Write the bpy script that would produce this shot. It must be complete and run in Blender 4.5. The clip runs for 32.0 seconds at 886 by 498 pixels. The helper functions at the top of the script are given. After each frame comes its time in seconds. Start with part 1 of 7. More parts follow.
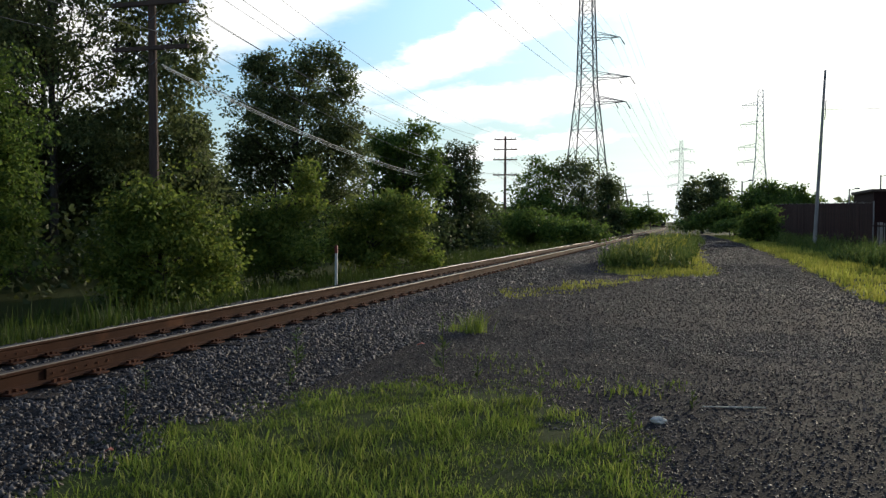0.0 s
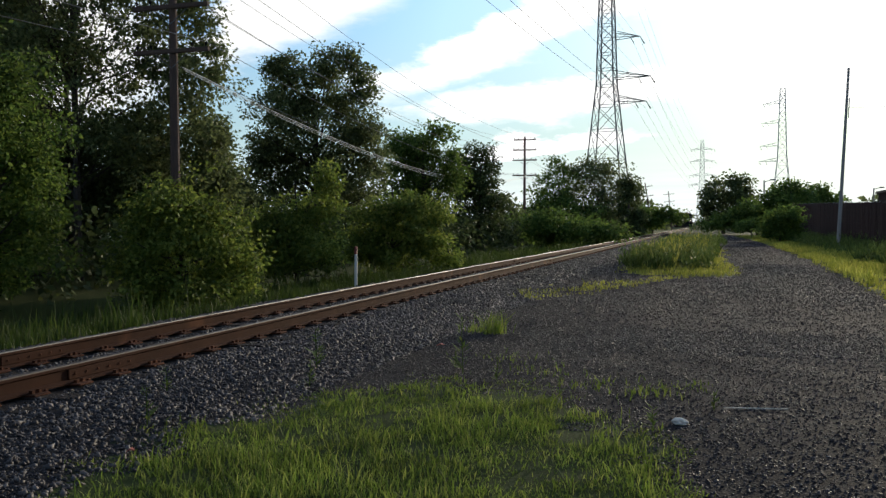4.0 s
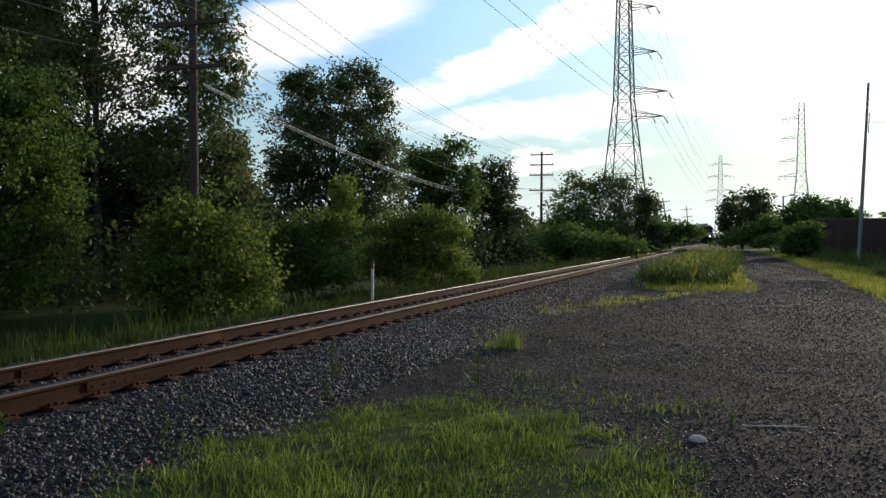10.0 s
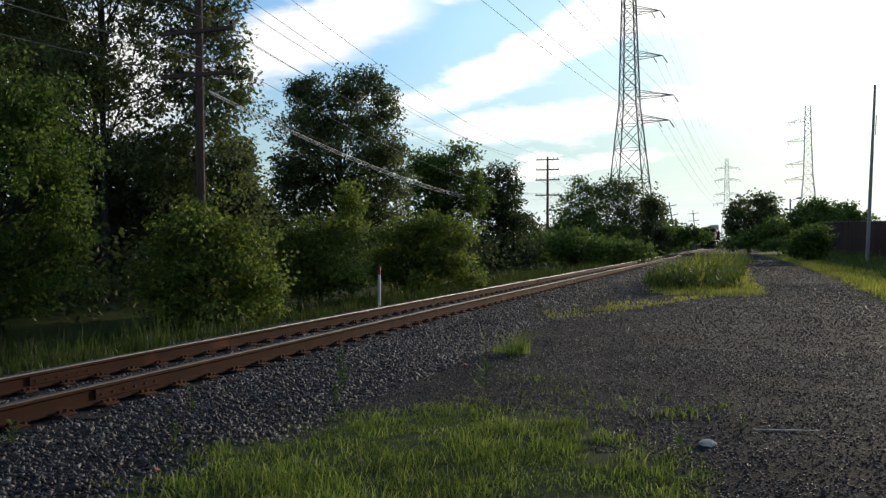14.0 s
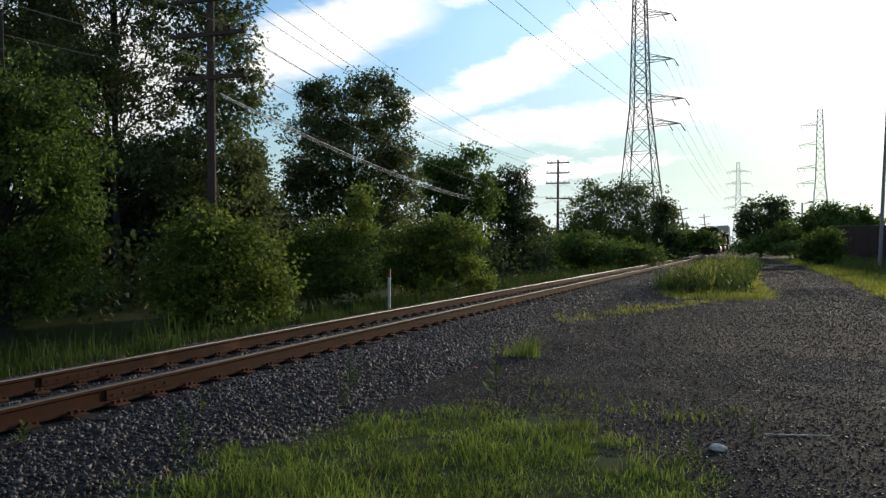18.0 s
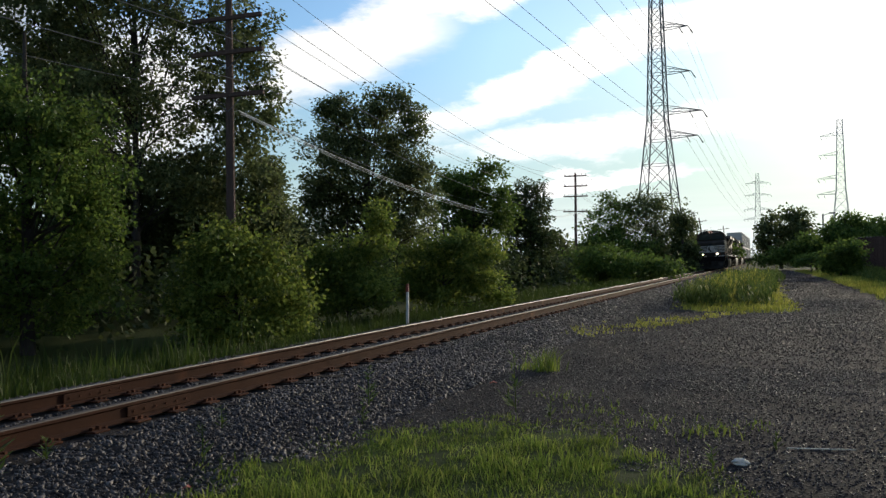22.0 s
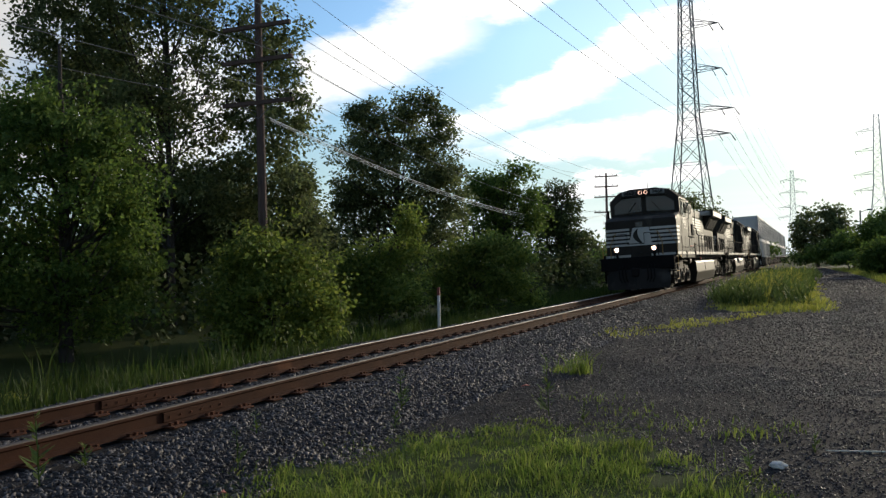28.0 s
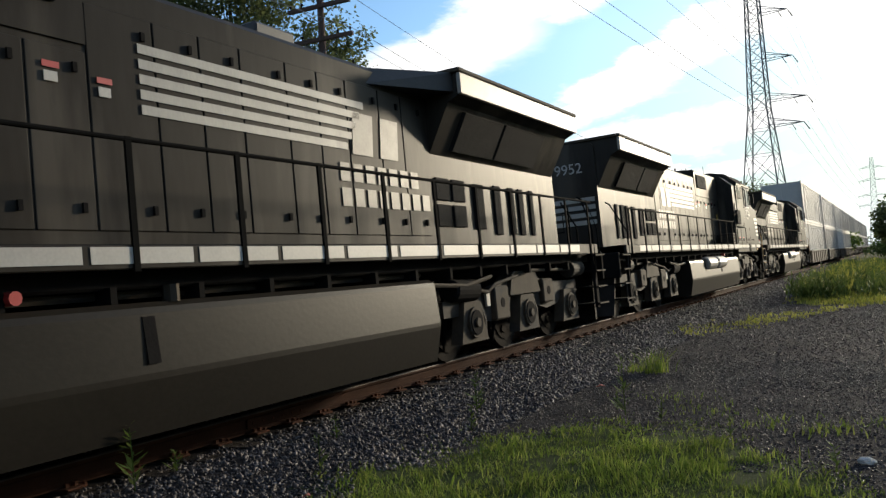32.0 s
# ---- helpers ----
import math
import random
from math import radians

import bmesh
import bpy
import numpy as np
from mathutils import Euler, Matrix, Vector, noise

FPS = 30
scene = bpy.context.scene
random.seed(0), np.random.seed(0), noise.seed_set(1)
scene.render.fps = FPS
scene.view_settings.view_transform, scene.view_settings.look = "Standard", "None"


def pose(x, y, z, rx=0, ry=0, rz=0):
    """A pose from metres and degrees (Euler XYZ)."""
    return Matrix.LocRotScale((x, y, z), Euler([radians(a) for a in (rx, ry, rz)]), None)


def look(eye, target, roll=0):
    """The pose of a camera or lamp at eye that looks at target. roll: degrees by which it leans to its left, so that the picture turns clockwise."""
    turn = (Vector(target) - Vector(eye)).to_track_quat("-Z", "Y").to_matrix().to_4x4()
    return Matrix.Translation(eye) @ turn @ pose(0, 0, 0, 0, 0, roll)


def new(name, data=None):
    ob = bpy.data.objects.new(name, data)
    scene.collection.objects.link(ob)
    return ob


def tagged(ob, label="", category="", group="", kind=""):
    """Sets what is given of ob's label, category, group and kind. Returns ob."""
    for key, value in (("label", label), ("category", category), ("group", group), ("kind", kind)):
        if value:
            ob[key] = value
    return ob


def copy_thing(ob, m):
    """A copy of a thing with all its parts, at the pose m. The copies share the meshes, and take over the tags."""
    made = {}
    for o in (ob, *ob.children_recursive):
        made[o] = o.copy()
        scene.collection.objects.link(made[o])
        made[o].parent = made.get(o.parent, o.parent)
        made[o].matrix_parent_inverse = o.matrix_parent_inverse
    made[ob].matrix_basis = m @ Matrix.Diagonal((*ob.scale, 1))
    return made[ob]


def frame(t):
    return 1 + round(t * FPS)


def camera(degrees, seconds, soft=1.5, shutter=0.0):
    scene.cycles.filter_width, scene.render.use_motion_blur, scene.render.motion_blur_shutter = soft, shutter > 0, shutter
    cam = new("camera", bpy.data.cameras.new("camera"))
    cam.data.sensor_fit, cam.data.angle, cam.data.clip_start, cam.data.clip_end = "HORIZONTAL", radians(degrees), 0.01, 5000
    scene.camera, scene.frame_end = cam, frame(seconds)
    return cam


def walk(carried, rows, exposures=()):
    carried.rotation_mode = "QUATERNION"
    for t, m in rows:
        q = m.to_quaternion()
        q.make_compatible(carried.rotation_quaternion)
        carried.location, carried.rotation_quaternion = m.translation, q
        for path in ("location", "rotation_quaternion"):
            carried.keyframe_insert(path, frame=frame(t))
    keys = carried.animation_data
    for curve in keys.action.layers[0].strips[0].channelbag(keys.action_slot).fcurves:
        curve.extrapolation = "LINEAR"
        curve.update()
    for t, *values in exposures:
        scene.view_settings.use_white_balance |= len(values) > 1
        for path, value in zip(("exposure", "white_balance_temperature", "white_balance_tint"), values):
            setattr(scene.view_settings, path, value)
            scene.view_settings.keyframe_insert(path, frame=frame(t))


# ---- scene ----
import itertools

# camera: a person standing beside the track, turning to follow the train
EYE = 1.62
cam = camera(56.0, 32.0, soft=1.4)
PATH = [
    (0.0, 0.003, -0.010, 0.001, 16.37, -1.87, 0.10),
    (0.5, 0.003, -0.010, -0.000, 16.47, -1.67, 0.09),
    (1.0, 0.003, -0.009, -0.000, 16.92, -1.55, 0.12),
    (1.5, 0.004, -0.005, -0.002, 17.23, -1.69, 0.12),
    (2.0, 0.002, -0.003, 0.000, 17.26, -1.21, -0.01),
    (2.5, 0.001, -0.001, -0.004, 17.24, -1.37, 0.02),
    (3.0, 0.003, 0.002, -0.004, 17.52, -1.74, 0.20),
    (3.5, 0.004, 0.005, -0.002, 17.76, -1.81, 0.33),
    (5.5, 0.012, 0.001, -0.002, 17.41, -1.69, 0.20),
    (6.0, 0.015, 0.002, 0.001, 17.33, -1.59, 0.28),
    (6.5, 0.014, -0.002, 0.003, 17.10, -1.54, 0.51),
    (7.0, 0.014, -0.005, 0.003, 17.18, -1.15, 0.58),
    (7.5, 0.014, -0.010, 0.001, 17.09, -0.94, 0.60),
    (8.0, 0.013, -0.010, -0.001, 17.09, -0.83, 0.32),
    (8.5, 0.009, -0.011, 0.001, 17.15, -1.02, 0.31),
    (9.0, 0.008, -0.011, -0.001, 17.54, -0.73, 0.23),
    (9.5, 0.010, -0.006, -0.001, 18.23, -0.87, 0.04),
    (10.0, 0.010, 0.003, -0.000, 18.86, -0.80, 0.14),
    (10.5, 0.007, 0.003, -0.005, 18.92, -0.67, 0.27),
    (11.0, 0.003, 0.001, -0.008, 19.00, -0.75, 0.55),
    (11.5, 0.002, 0.007, -0.005, 19.19, -0.86, 0.62),
    (12.0, 0.001, 0.008, -0.004, 19.40, -0.71, 0.57),
    (12.5, 0.002, 0.006, -0.004, 19.41, -0.31, 0.56),
    (13.0, -0.003, 0.005, -0.004, 19.22, -0.11, 0.82),
    (13.5, -0.004, 0.009, -0.002, 19.38, -0.40, 0.70),
    (14.0, -0.002, 0.008, -0.005, 19.29, -0.41, 0.52),
    (14.5, -0.002, 0.009, -0.002, 19.86, -0.10, 0.27),
    (16.5, -0.003, 0.010, -0.003, 19.77, -0.60, 0.45),
    (17.0, -0.003, 0.008, -0.004, 19.87, -0.60, 0.49),
    (17.5, -0.001, 0.006, -0.006, 19.95, -0.29, 0.50),
    (18.0, -0.001, 0.007, -0.007, 19.98, -0.20, 0.34),
    (18.5, -0.002, 0.010, -0.004, 20.19, -0.28, 0.11),
    (19.0, -0.001, 0.012, -0.006, 20.55, -0.20, -0.10),
    (19.5, 0.003, 0.010, -0.007, 20.81, 0.26, 0.11),
    (20.0, 0.003, 0.010, -0.007, 20.80, 0.48, 0.38),
    (20.5, 0.002, 0.010, -0.007, 20.90, 0.62, 0.53),
    (21.0, 0.002, 0.011, -0.008, 21.02, 0.49, 0.65),
    (21.5, 0.002, 0.005, -0.007, 21.15, 0.36, 0.73),
    (22.0, 0.002, 0.001, -0.004, 21.21, 0.79, 0.79),
    (22.5, 0.001, 0.001, -0.004, 22.19, 1.11, 0.61),
    (23.0, 0.001, 0.006, -0.006, 22.26, 0.98, 0.84),
    (23.5, -0.003, 0.007, -0.010, 22.03, 0.89, 0.97),
    (24.0, -0.009, 0.007, -0.008, 22.29, 0.54, 1.09),
    (24.5, -0.002, 0.005, -0.009, 23.06, 0.49, 0.98),
    (26.5, 0.001, 0.004, -0.006, 22.51, 0.96, 1.51),
    (27.0, 0.003, 0.003, -0.003, 22.43, 0.93, 1.89),
    (27.5, 0.006, 0.008, 0.005, 22.13, 1.37, 1.81),
    (28.0, 0.007, 0.004, 0.006, 23.34, 1.03, 1.56),
    (28.5, -0.005, 0.005, 0.006, 23.83, 1.91, 1.81),
    (29.0, -0.042, 0.021, 0.002, 25.28, 2.96, 2.42),
    (29.5, -0.060, 0.025, 0.004, 26.47, 3.50, 2.65),
    (30.0, -0.058, 0.021, 0.008, 26.70, 3.99, 2.82),
    (30.5, -0.035, -0.002, -0.000, 26.98, 4.03, 3.25),
    (31.0, 0.012, -0.043, 0.004, 27.56, 2.79, 3.94),
    (31.5, 0.021, -0.067, 0.006, 27.72, 2.10, 3.80),
    (32.0, 0.019, -0.072, 0.006, 28.05, 1.48, 3.47),
]
# the clip's camera opens up a little at the start and as the dark train fills the view
EXPOSURES = [(0, 0.50), (3, 0.46), (8, 0.36), (22, 0.36), (27, 0.43), (30, 0.52), (31, 0.42), (31.5, 0.46), (32, 0.60)]
walk(cam, [(t, pose(x, y, EYE + z, 90 + p, r, w)) for t, x, y, z, w, p, r in PATH], EXPOSURES)

# light
SKY_STRENGTH, SUN_STRENGTH, EXPOSURE = 0.10, 2.35, 0.36

# ---- world, sun ----
SUN_AZ, SUN_EL = 17.0, 10.2     # degrees right of the track's direction (+y), degrees up
world = bpy.data.worlds.new("world")
scene.world = world
world.use_nodes = True
wn, wl = world.node_tree.nodes, world.node_tree.links
wn.clear()


def wnode(kind, **values):
    n = wn.new(kind)
    for key, value in values.items():
        n.inputs[key].default_value = value
    return n


def wmath(op, a, b=None, c=None, clamp=False):
    n = wn.new("ShaderNodeMath")
    n.operation, n.use_clamp = op, clamp
    for i, q in enumerate((a, b, c)):
        if q is None:
            continue
        if isinstance(q, (int, float)):
            n.inputs[i].default_value = q
        else:
            wl.new(q, n.inputs[i])
    return n.outputs[0]


sky = wn.new("ShaderNodeTexSky")
sky.sky_type, sky.sun_disc = "NISHITA", False
sky.sun_elevation, sky.sun_rotation = radians(SUN_EL), radians(SUN_AZ)
sky.air_density, sky.dust_density, sky.ozone_density = 1.0, 1.6, 1.5
tc = wn.new("ShaderNodeTexCoord")
sep = wn.new("ShaderNodeSeparateXYZ")
wl.new(tc.outputs["Generated"], sep.inputs[0])
sx, sy, sz = sep.outputs
# clouds lie on a high sheet: the direction divided by its height
zc = wmath("MAXIMUM", wmath("ADD", sz, 0.07), 0.03)
comb = wn.new("ShaderNodeCombineXYZ")
wl.new(wmath("DIVIDE", sx, zc), comb.inputs[0])
wl.new(wmath("DIVIDE", sy, zc), comb.inputs[1])
mp = wn.new("ShaderNodeMapping")
mp.inputs["Rotation"].default_value = (0, 0, radians(28.0))
mp.inputs["Scale"].default_value = (0.62, 1.05, 1.0)
mp.inputs["Location"].default_value = (0.4, 0.15, 0.0)
wl.new(comb.outputs[0], mp.inputs[0])
n1 = wnode("ShaderNodeTexNoise", Scale=1.2, Detail=9.0, Roughness=0.56, Distortion=0.3)
wl.new(mp.outputs[0], n1.inputs["Vector"])
# the direction as degrees right of the track and degrees up, frayed by noise
azim = wmath("MULTIPLY", wmath("ARCTAN2", sx, sy), 180 / math.pi)
elev = wmath("MULTIPLY", wmath("ARCSINE", sz), 180 / math.pi)
fray = wnode("ShaderNodeTexNoise", Scale=9.0, Detail=7.0, Roughness=0.62)
mf = wn.new("ShaderNodeMapping")
mf.inputs["Rotation"].default_value = (0, radians(-18.0), 0)
mf.inputs["Scale"].default_value = (0.7, 0.7, 2.0)
wl.new(tc.outputs["Generated"], mf.inputs[0])
wl.new(mf.outputs[0], fray.inputs["Vector"])
frayed = wn.new("ShaderNodeSeparateColor")
wl.new(fray.outputs["Color"], frayed.inputs[0])
chart = wn.new("ShaderNodeCombineXYZ")
wl.new(wmath("ADD", azim, wmath("MULTIPLY_ADD", frayed.outputs[0], 9.0, -4.5)), chart.inputs[0])
wl.new(wmath("ADD", elev, wmath("MULTIPLY_ADD", frayed.outputs[1], 4.4, -2.2)), chart.inputs[1])


def cloud(az, el, along, thick, tilt):
    """One long cloud: above 0 inside it, falling off outwards."""
    place = wn.new("ShaderNodeMapping")
    place.vector_type = "TEXTURE"
    place.inputs["Location"].default_value = (az, el, 0)
    place.inputs["Rotation"].default_value = (0, 0, radians(tilt))
    place.inputs["Scale"].default_value = (along, thick, 1)
    wl.new(chart.outputs[0], place.inputs[0])
    far = wn.new("ShaderNodeVectorMath")
    far.operation = "LENGTH"
    wl.new(place.outputs[0], far.inputs[0])
    return wmath("SUBTRACT", 1.0, far.outputs["Value"])


# cloud streets that rise to the right, and the white haze round the sun
STREETS = [(-28, 13.9, 9, 2.5, 19), (-13, 19.2, 15, 1.8, 13), (-11, 12.9, 13, 1.6, 19), (2, 15.0, 10, 1.7, 3), (-8, 8.4, 15, 1.5, 4), (-11, 5.4, 8, 0.6, 3),
           (15, 10.0, 14, 4.6, 0), (-43, 10, 9, 6, 12), (-57, 17, 14, 8, 10), (-30, 24, 14, 2.2, 16), (5, 24, 22, 4, 8)]
amount = wmath("MULTIPLY_ADD", n1.outputs["Fac"], 3.0, -1.58)
away = wn.new("ShaderNodeMapRange")
away.inputs["From Min"].default_value, away.inputs["From Max"].default_value = 38.0, 60.0
away.inputs["To Min"].default_value, away.inputs["To Max"].default_value = -2.0, 0.0
wl.new(wmath("ABSOLUTE", wmath("ADD", azim, 10.0)), away.inputs["Value"])
over = wn.new("ShaderNodeMapRange")
over.inputs["From Min"].default_value, over.inputs["From Max"].default_value = 24.0, 34.0
over.inputs["To Min"].default_value, over.inputs["To Max"].default_value = -2.0, 0.0
wl.new(elev, over.inputs["Value"])
amount = wmath("ADD", amount, wmath("MAXIMUM", away.outputs[0], over.outputs[0]))
for row in STREETS:
    amount = wmath("MAXIMUM", amount, cloud(*row))
amount = wmath("ADD", amount, wmath("MULTIPLY_ADD", fray.outputs["Fac"], 1.5, -0.75))
# the side of the sky towards the sun is whiter with haze
dot = wmath("ADD", wmath("MULTIPLY", sx, math.sin(radians(SUN_AZ))), wmath("MULTIPLY", sy, math.cos(radians(SUN_AZ))))
mask = wn.new("ShaderNodeMapRange")
mask.interpolation_type = "SMOOTHSTEP"
mask.inputs["From Min"].default_value, mask.inputs["From Max"].default_value = -0.18, 0.48
wl.new(amount, mask.inputs["Value"])
low = wn.new("ShaderNodeMapRange")
low.inputs["From Min"].default_value, low.inputs["From Max"].default_value = 0.0, 0.10
low.inputs["To Min"].default_value, low.inputs["To Max"].default_value = 0.5, 0.0
wl.new(sz, low.inputs["Value"])
cover = wmath("MAXIMUM", mask.outputs[0], low.outputs[0], clamp=True)
mixc = wn.new("ShaderNodeMix")
mixc.data_type = "RGBA"
wl.new(cover, mixc.inputs["Factor"])
tint = wn.new("ShaderNodeMix")
tint.data_type, tint.blend_type = "RGBA", "MULTIPLY"
tint.inputs["Factor"].default_value = 1.0
wl.new(sky.outputs[0], tint.inputs["A"])
tint.inputs["B"].default_value = (0.84, 1.17, 1.52, 1)
# the haze low down swallows some of the light
dim = wn.new("ShaderNodeMapRange")
dim.inputs["From Min"].default_value, dim.inputs["From Max"].default_value = 0.0, 0.26
dim.inputs["To Min"].default_value, dim.inputs["To Max"].default_value = 0.50, 1.0
wl.new(sz, dim.inputs["Value"])
hazed = wn.new("ShaderNodeVectorMath")
hazed.operation = "SCALE"
wl.new(tint.outputs["Result"], hazed.inputs[0])
calm = wn.new("ShaderNodeMapRange")
calm.inputs["From Min"].default_value, calm.inputs["From Max"].default_value = 0.80, 0.99
calm.inputs["To Min"].default_value, calm.inputs["To Max"].default_value = 1.0, 0.5
wl.new(dot, calm.inputs["Value"])
wl.new(wmath("MULTIPLY", dim.outputs[0], calm.outputs[0]), hazed.inputs["Scale"])
veil = wn.new("ShaderNodeMapRange")
veil.inputs["From Min"].default_value, veil.inputs["From Max"].default_value = 0.02, 0.22
veil.inputs["To Min"].default_value, veil.inputs["To Max"].default_value = 0.85, 0.0
wl.new(sz, veil.inputs["Value"])
pale_low = wn.new("ShaderNodeMix")
pale_low.data_type = "RGBA"
wl.new(veil.outputs[0], pale_low.inputs["Factor"])
wl.new(hazed.outputs[0], pale_low.inputs["A"])
pale_low.inputs["B"].default_value = (3.9, 5.2, 5.6, 1)
wl.new(pale_low.outputs["Result"], mixc.inputs["A"])
shade = wnode("ShaderNodeTexNoise", Scale=2.2, Detail=6.0)
wl.new(mp.outputs[0], shade.inputs["Vector"])
cloudc = wn.new("ShaderNodeMix")
cloudc.data_type = "RGBA"
cloudc.inputs["A"].default_value = (6.3, 6.5, 6.7, 1)
cloudc.inputs["B"].default_value = (11.0, 10.7, 10.2, 1)
wl.new(shade.outputs["Fac"], cloudc.inputs["Factor"])
grey = wn.new("ShaderNodeMapRange")
grey.inputs["From Min"].default_value, grey.inputs["From Max"].default_value = 0.35, 0.80
grey.inputs["To Min"].default_value, grey.inputs["To Max"].default_value = 0.58, 1.0
wl.new(dot, grey.inputs["Value"])
greyed = wn.new("ShaderNodeVectorMath")
greyed.operation = "SCALE"
wl.new(cloudc.outputs["Result"], greyed.inputs[0])
wl.new(grey.outputs[0], greyed.inputs["Scale"])
wl.new(greyed.outputs[0], mixc.inputs["B"])
# haze lit from behind is far brighter on the sun's side of the sky
side = wn.new("ShaderNodeMapRange")
side.interpolation_type = "SMOOTHSTEP"
side.inputs["From Min"].default_value, side.inputs["From Max"].default_value = -0.35, 0.95
side.inputs["To Min"].default_value, side.inputs["To Max"].default_value = 0.86, 1.20
wl.new(dot, side.inputs["Value"])
bg = wnode("ShaderNodeBackground")
wl.new(wmath("MULTIPLY", side.outputs[0], SKY_STRENGTH), bg.inputs["Strength"])
wl.new(mixc.outputs["Result"], bg.inputs["Color"])
wo = wn.new("ShaderNodeOutputWorld")
wl.new(bg.outputs[0], wo.inputs[0])

sun_dir = Vector((math.sin(radians(SUN_AZ)) * math.cos(radians(SUN_EL)), math.cos(radians(SUN_AZ)) * math.cos(radians(SUN_EL)), math.sin(radians(SUN_EL))))
sun = new("sun", bpy.data.lights.new("sun", "SUN"))
sun.data.energy, sun.data.angle, sun.data.color = SUN_STRENGTH, radians(4.5), (1.0, 0.86, 0.64)
sun.matrix_world = look(sun_dir * 50, (0, 0, 0))
scene.view_settings.exposure = EXPOSURE


# ---- materials ----
def mat(name, c1, c2=None, rough=0.7, metal=0.0, scale=8.0, fine=60.0, bump=0.2, spec=0.5, wear=None, wear_at=0.62, rand=0.0, space="Object", stretch=(1, 1, 1), translucent=0.0):
    """Two colours mixed by noise at two scales, with bump; wear: a third colour in blotches; rand: lightness change from object to object."""
    m = bpy.data.materials.new(name)
    m.use_nodes = True
    nt = m.node_tree
    N, L = nt.nodes, nt.links
    b = N["Principled BSDF"]
    c2 = c2 or tuple(q * 0.75 for q in c1)
    t = N.new("ShaderNodeTexCoord")
    mapn = N.new("ShaderNodeMapping")
    mapn.inputs["Scale"].default_value = stretch
    L.new(t.outputs[space], mapn.inputs[0])
    big = N.new("ShaderNodeTexNoise")
    big.inputs["Scale"].default_value, big.inputs["Detail"].default_value = scale, 6.0
    L.new(mapn.outputs[0], big.inputs["Vector"])
    small = N.new("ShaderNodeTexNoise")
    small.inputs["Scale"].default_value, small.inputs["Detail"].default_value = fine, 3.0
    L.new(mapn.outputs[0], small.inputs["Vector"])
    add = N.new("ShaderNodeMath")
    add.operation = "MULTIPLY_ADD"
    L.new(big.outputs["Fac"], add.inputs[0])
    add.inputs[1].default_value = 1.6
    sub = N.new("ShaderNodeMath")
    sub.operation = "MULTIPLY_ADD"
    L.new(small.outputs["Fac"], sub.inputs[0])
    sub.inputs[1].default_value, sub.inputs[2].default_value = 0.9, -0.75
    L.new(sub.outputs[0], add.inputs[2])
    mix = N.new("ShaderNodeMix")
    mix.data_type = "RGBA"
    L.new(add.outputs[0], mix.inputs["Factor"])
    mix.inputs["A"].default_value, mix.inputs["B"].default_value = (*c1, 1), (*c2, 1)
    col = mix.outputs["Result"]
    if wear:
        w = N.new("ShaderNodeTexNoise")
        w.inputs["Scale"].default_value, w.inputs["Detail"].default_value = scale * 0.45, 8.0
        L.new(mapn.outputs[0], w.inputs["Vector"])
        r = N.new("ShaderNodeMapRange")
        r.inputs["From Min"].default_value, r.inputs["From Max"].default_value = wear_at, wear_at + 0.10
        L.new(w.outputs["Fac"], r.inputs["Value"])
        mw = N.new("ShaderNodeMix")
        mw.data_type = "RGBA"
        L.new(r.outputs[0], mw.inputs["Factor"])
        L.new(col, mw.inputs["A"])
        mw.inputs["B"].default_value = (*wear, 1)
        col = mw.outputs["Result"]
    if rand:
        o = N.new("ShaderNodeObjectInfo")
        rr = N.new("ShaderNodeMapRange")
        rr.inputs["To Min"].default_value, rr.inputs["To Max"].default_value = 1 - rand, 1 + rand
        L.new(o.outputs["Random"], rr.inputs["Value"])
        hs = N.new("ShaderNodeHueSaturation")
        L.new(rr.outputs[0], hs.inputs["Value"])
        L.new(col, hs.inputs["Color"])
        col = hs.outputs[0]
    L.new(col, b.inputs["Base Color"])
    b.inputs["Roughness"].default_value, b.inputs["Metallic"].default_value = rough, metal
    b.inputs["Specular IOR Level"].default_value = spec
    if bump:
        bn = N.new("ShaderNodeBump")
        bn.inputs["Strength"].default_value, bn.inputs["Distance"].default_value = bump, 0.02
        L.new(small.outputs["Fac"], bn.inputs["Height"])
        L.new(bn.outputs[0], b.inputs["Normal"])
    if translucent:
        tr = N.new("ShaderNodeBsdfTranslucent")
        L.new(col, tr.inputs["Color"])
        ms = N.new("ShaderNodeMixShader")
        ms.inputs[0].default_value = translucent
        L.new(b.outputs[0], ms.inputs[1])
        L.new(tr.outputs[0], ms.inputs[2])
        L.new(ms.outputs[0], N["Material Output"].inputs[0])
    return m


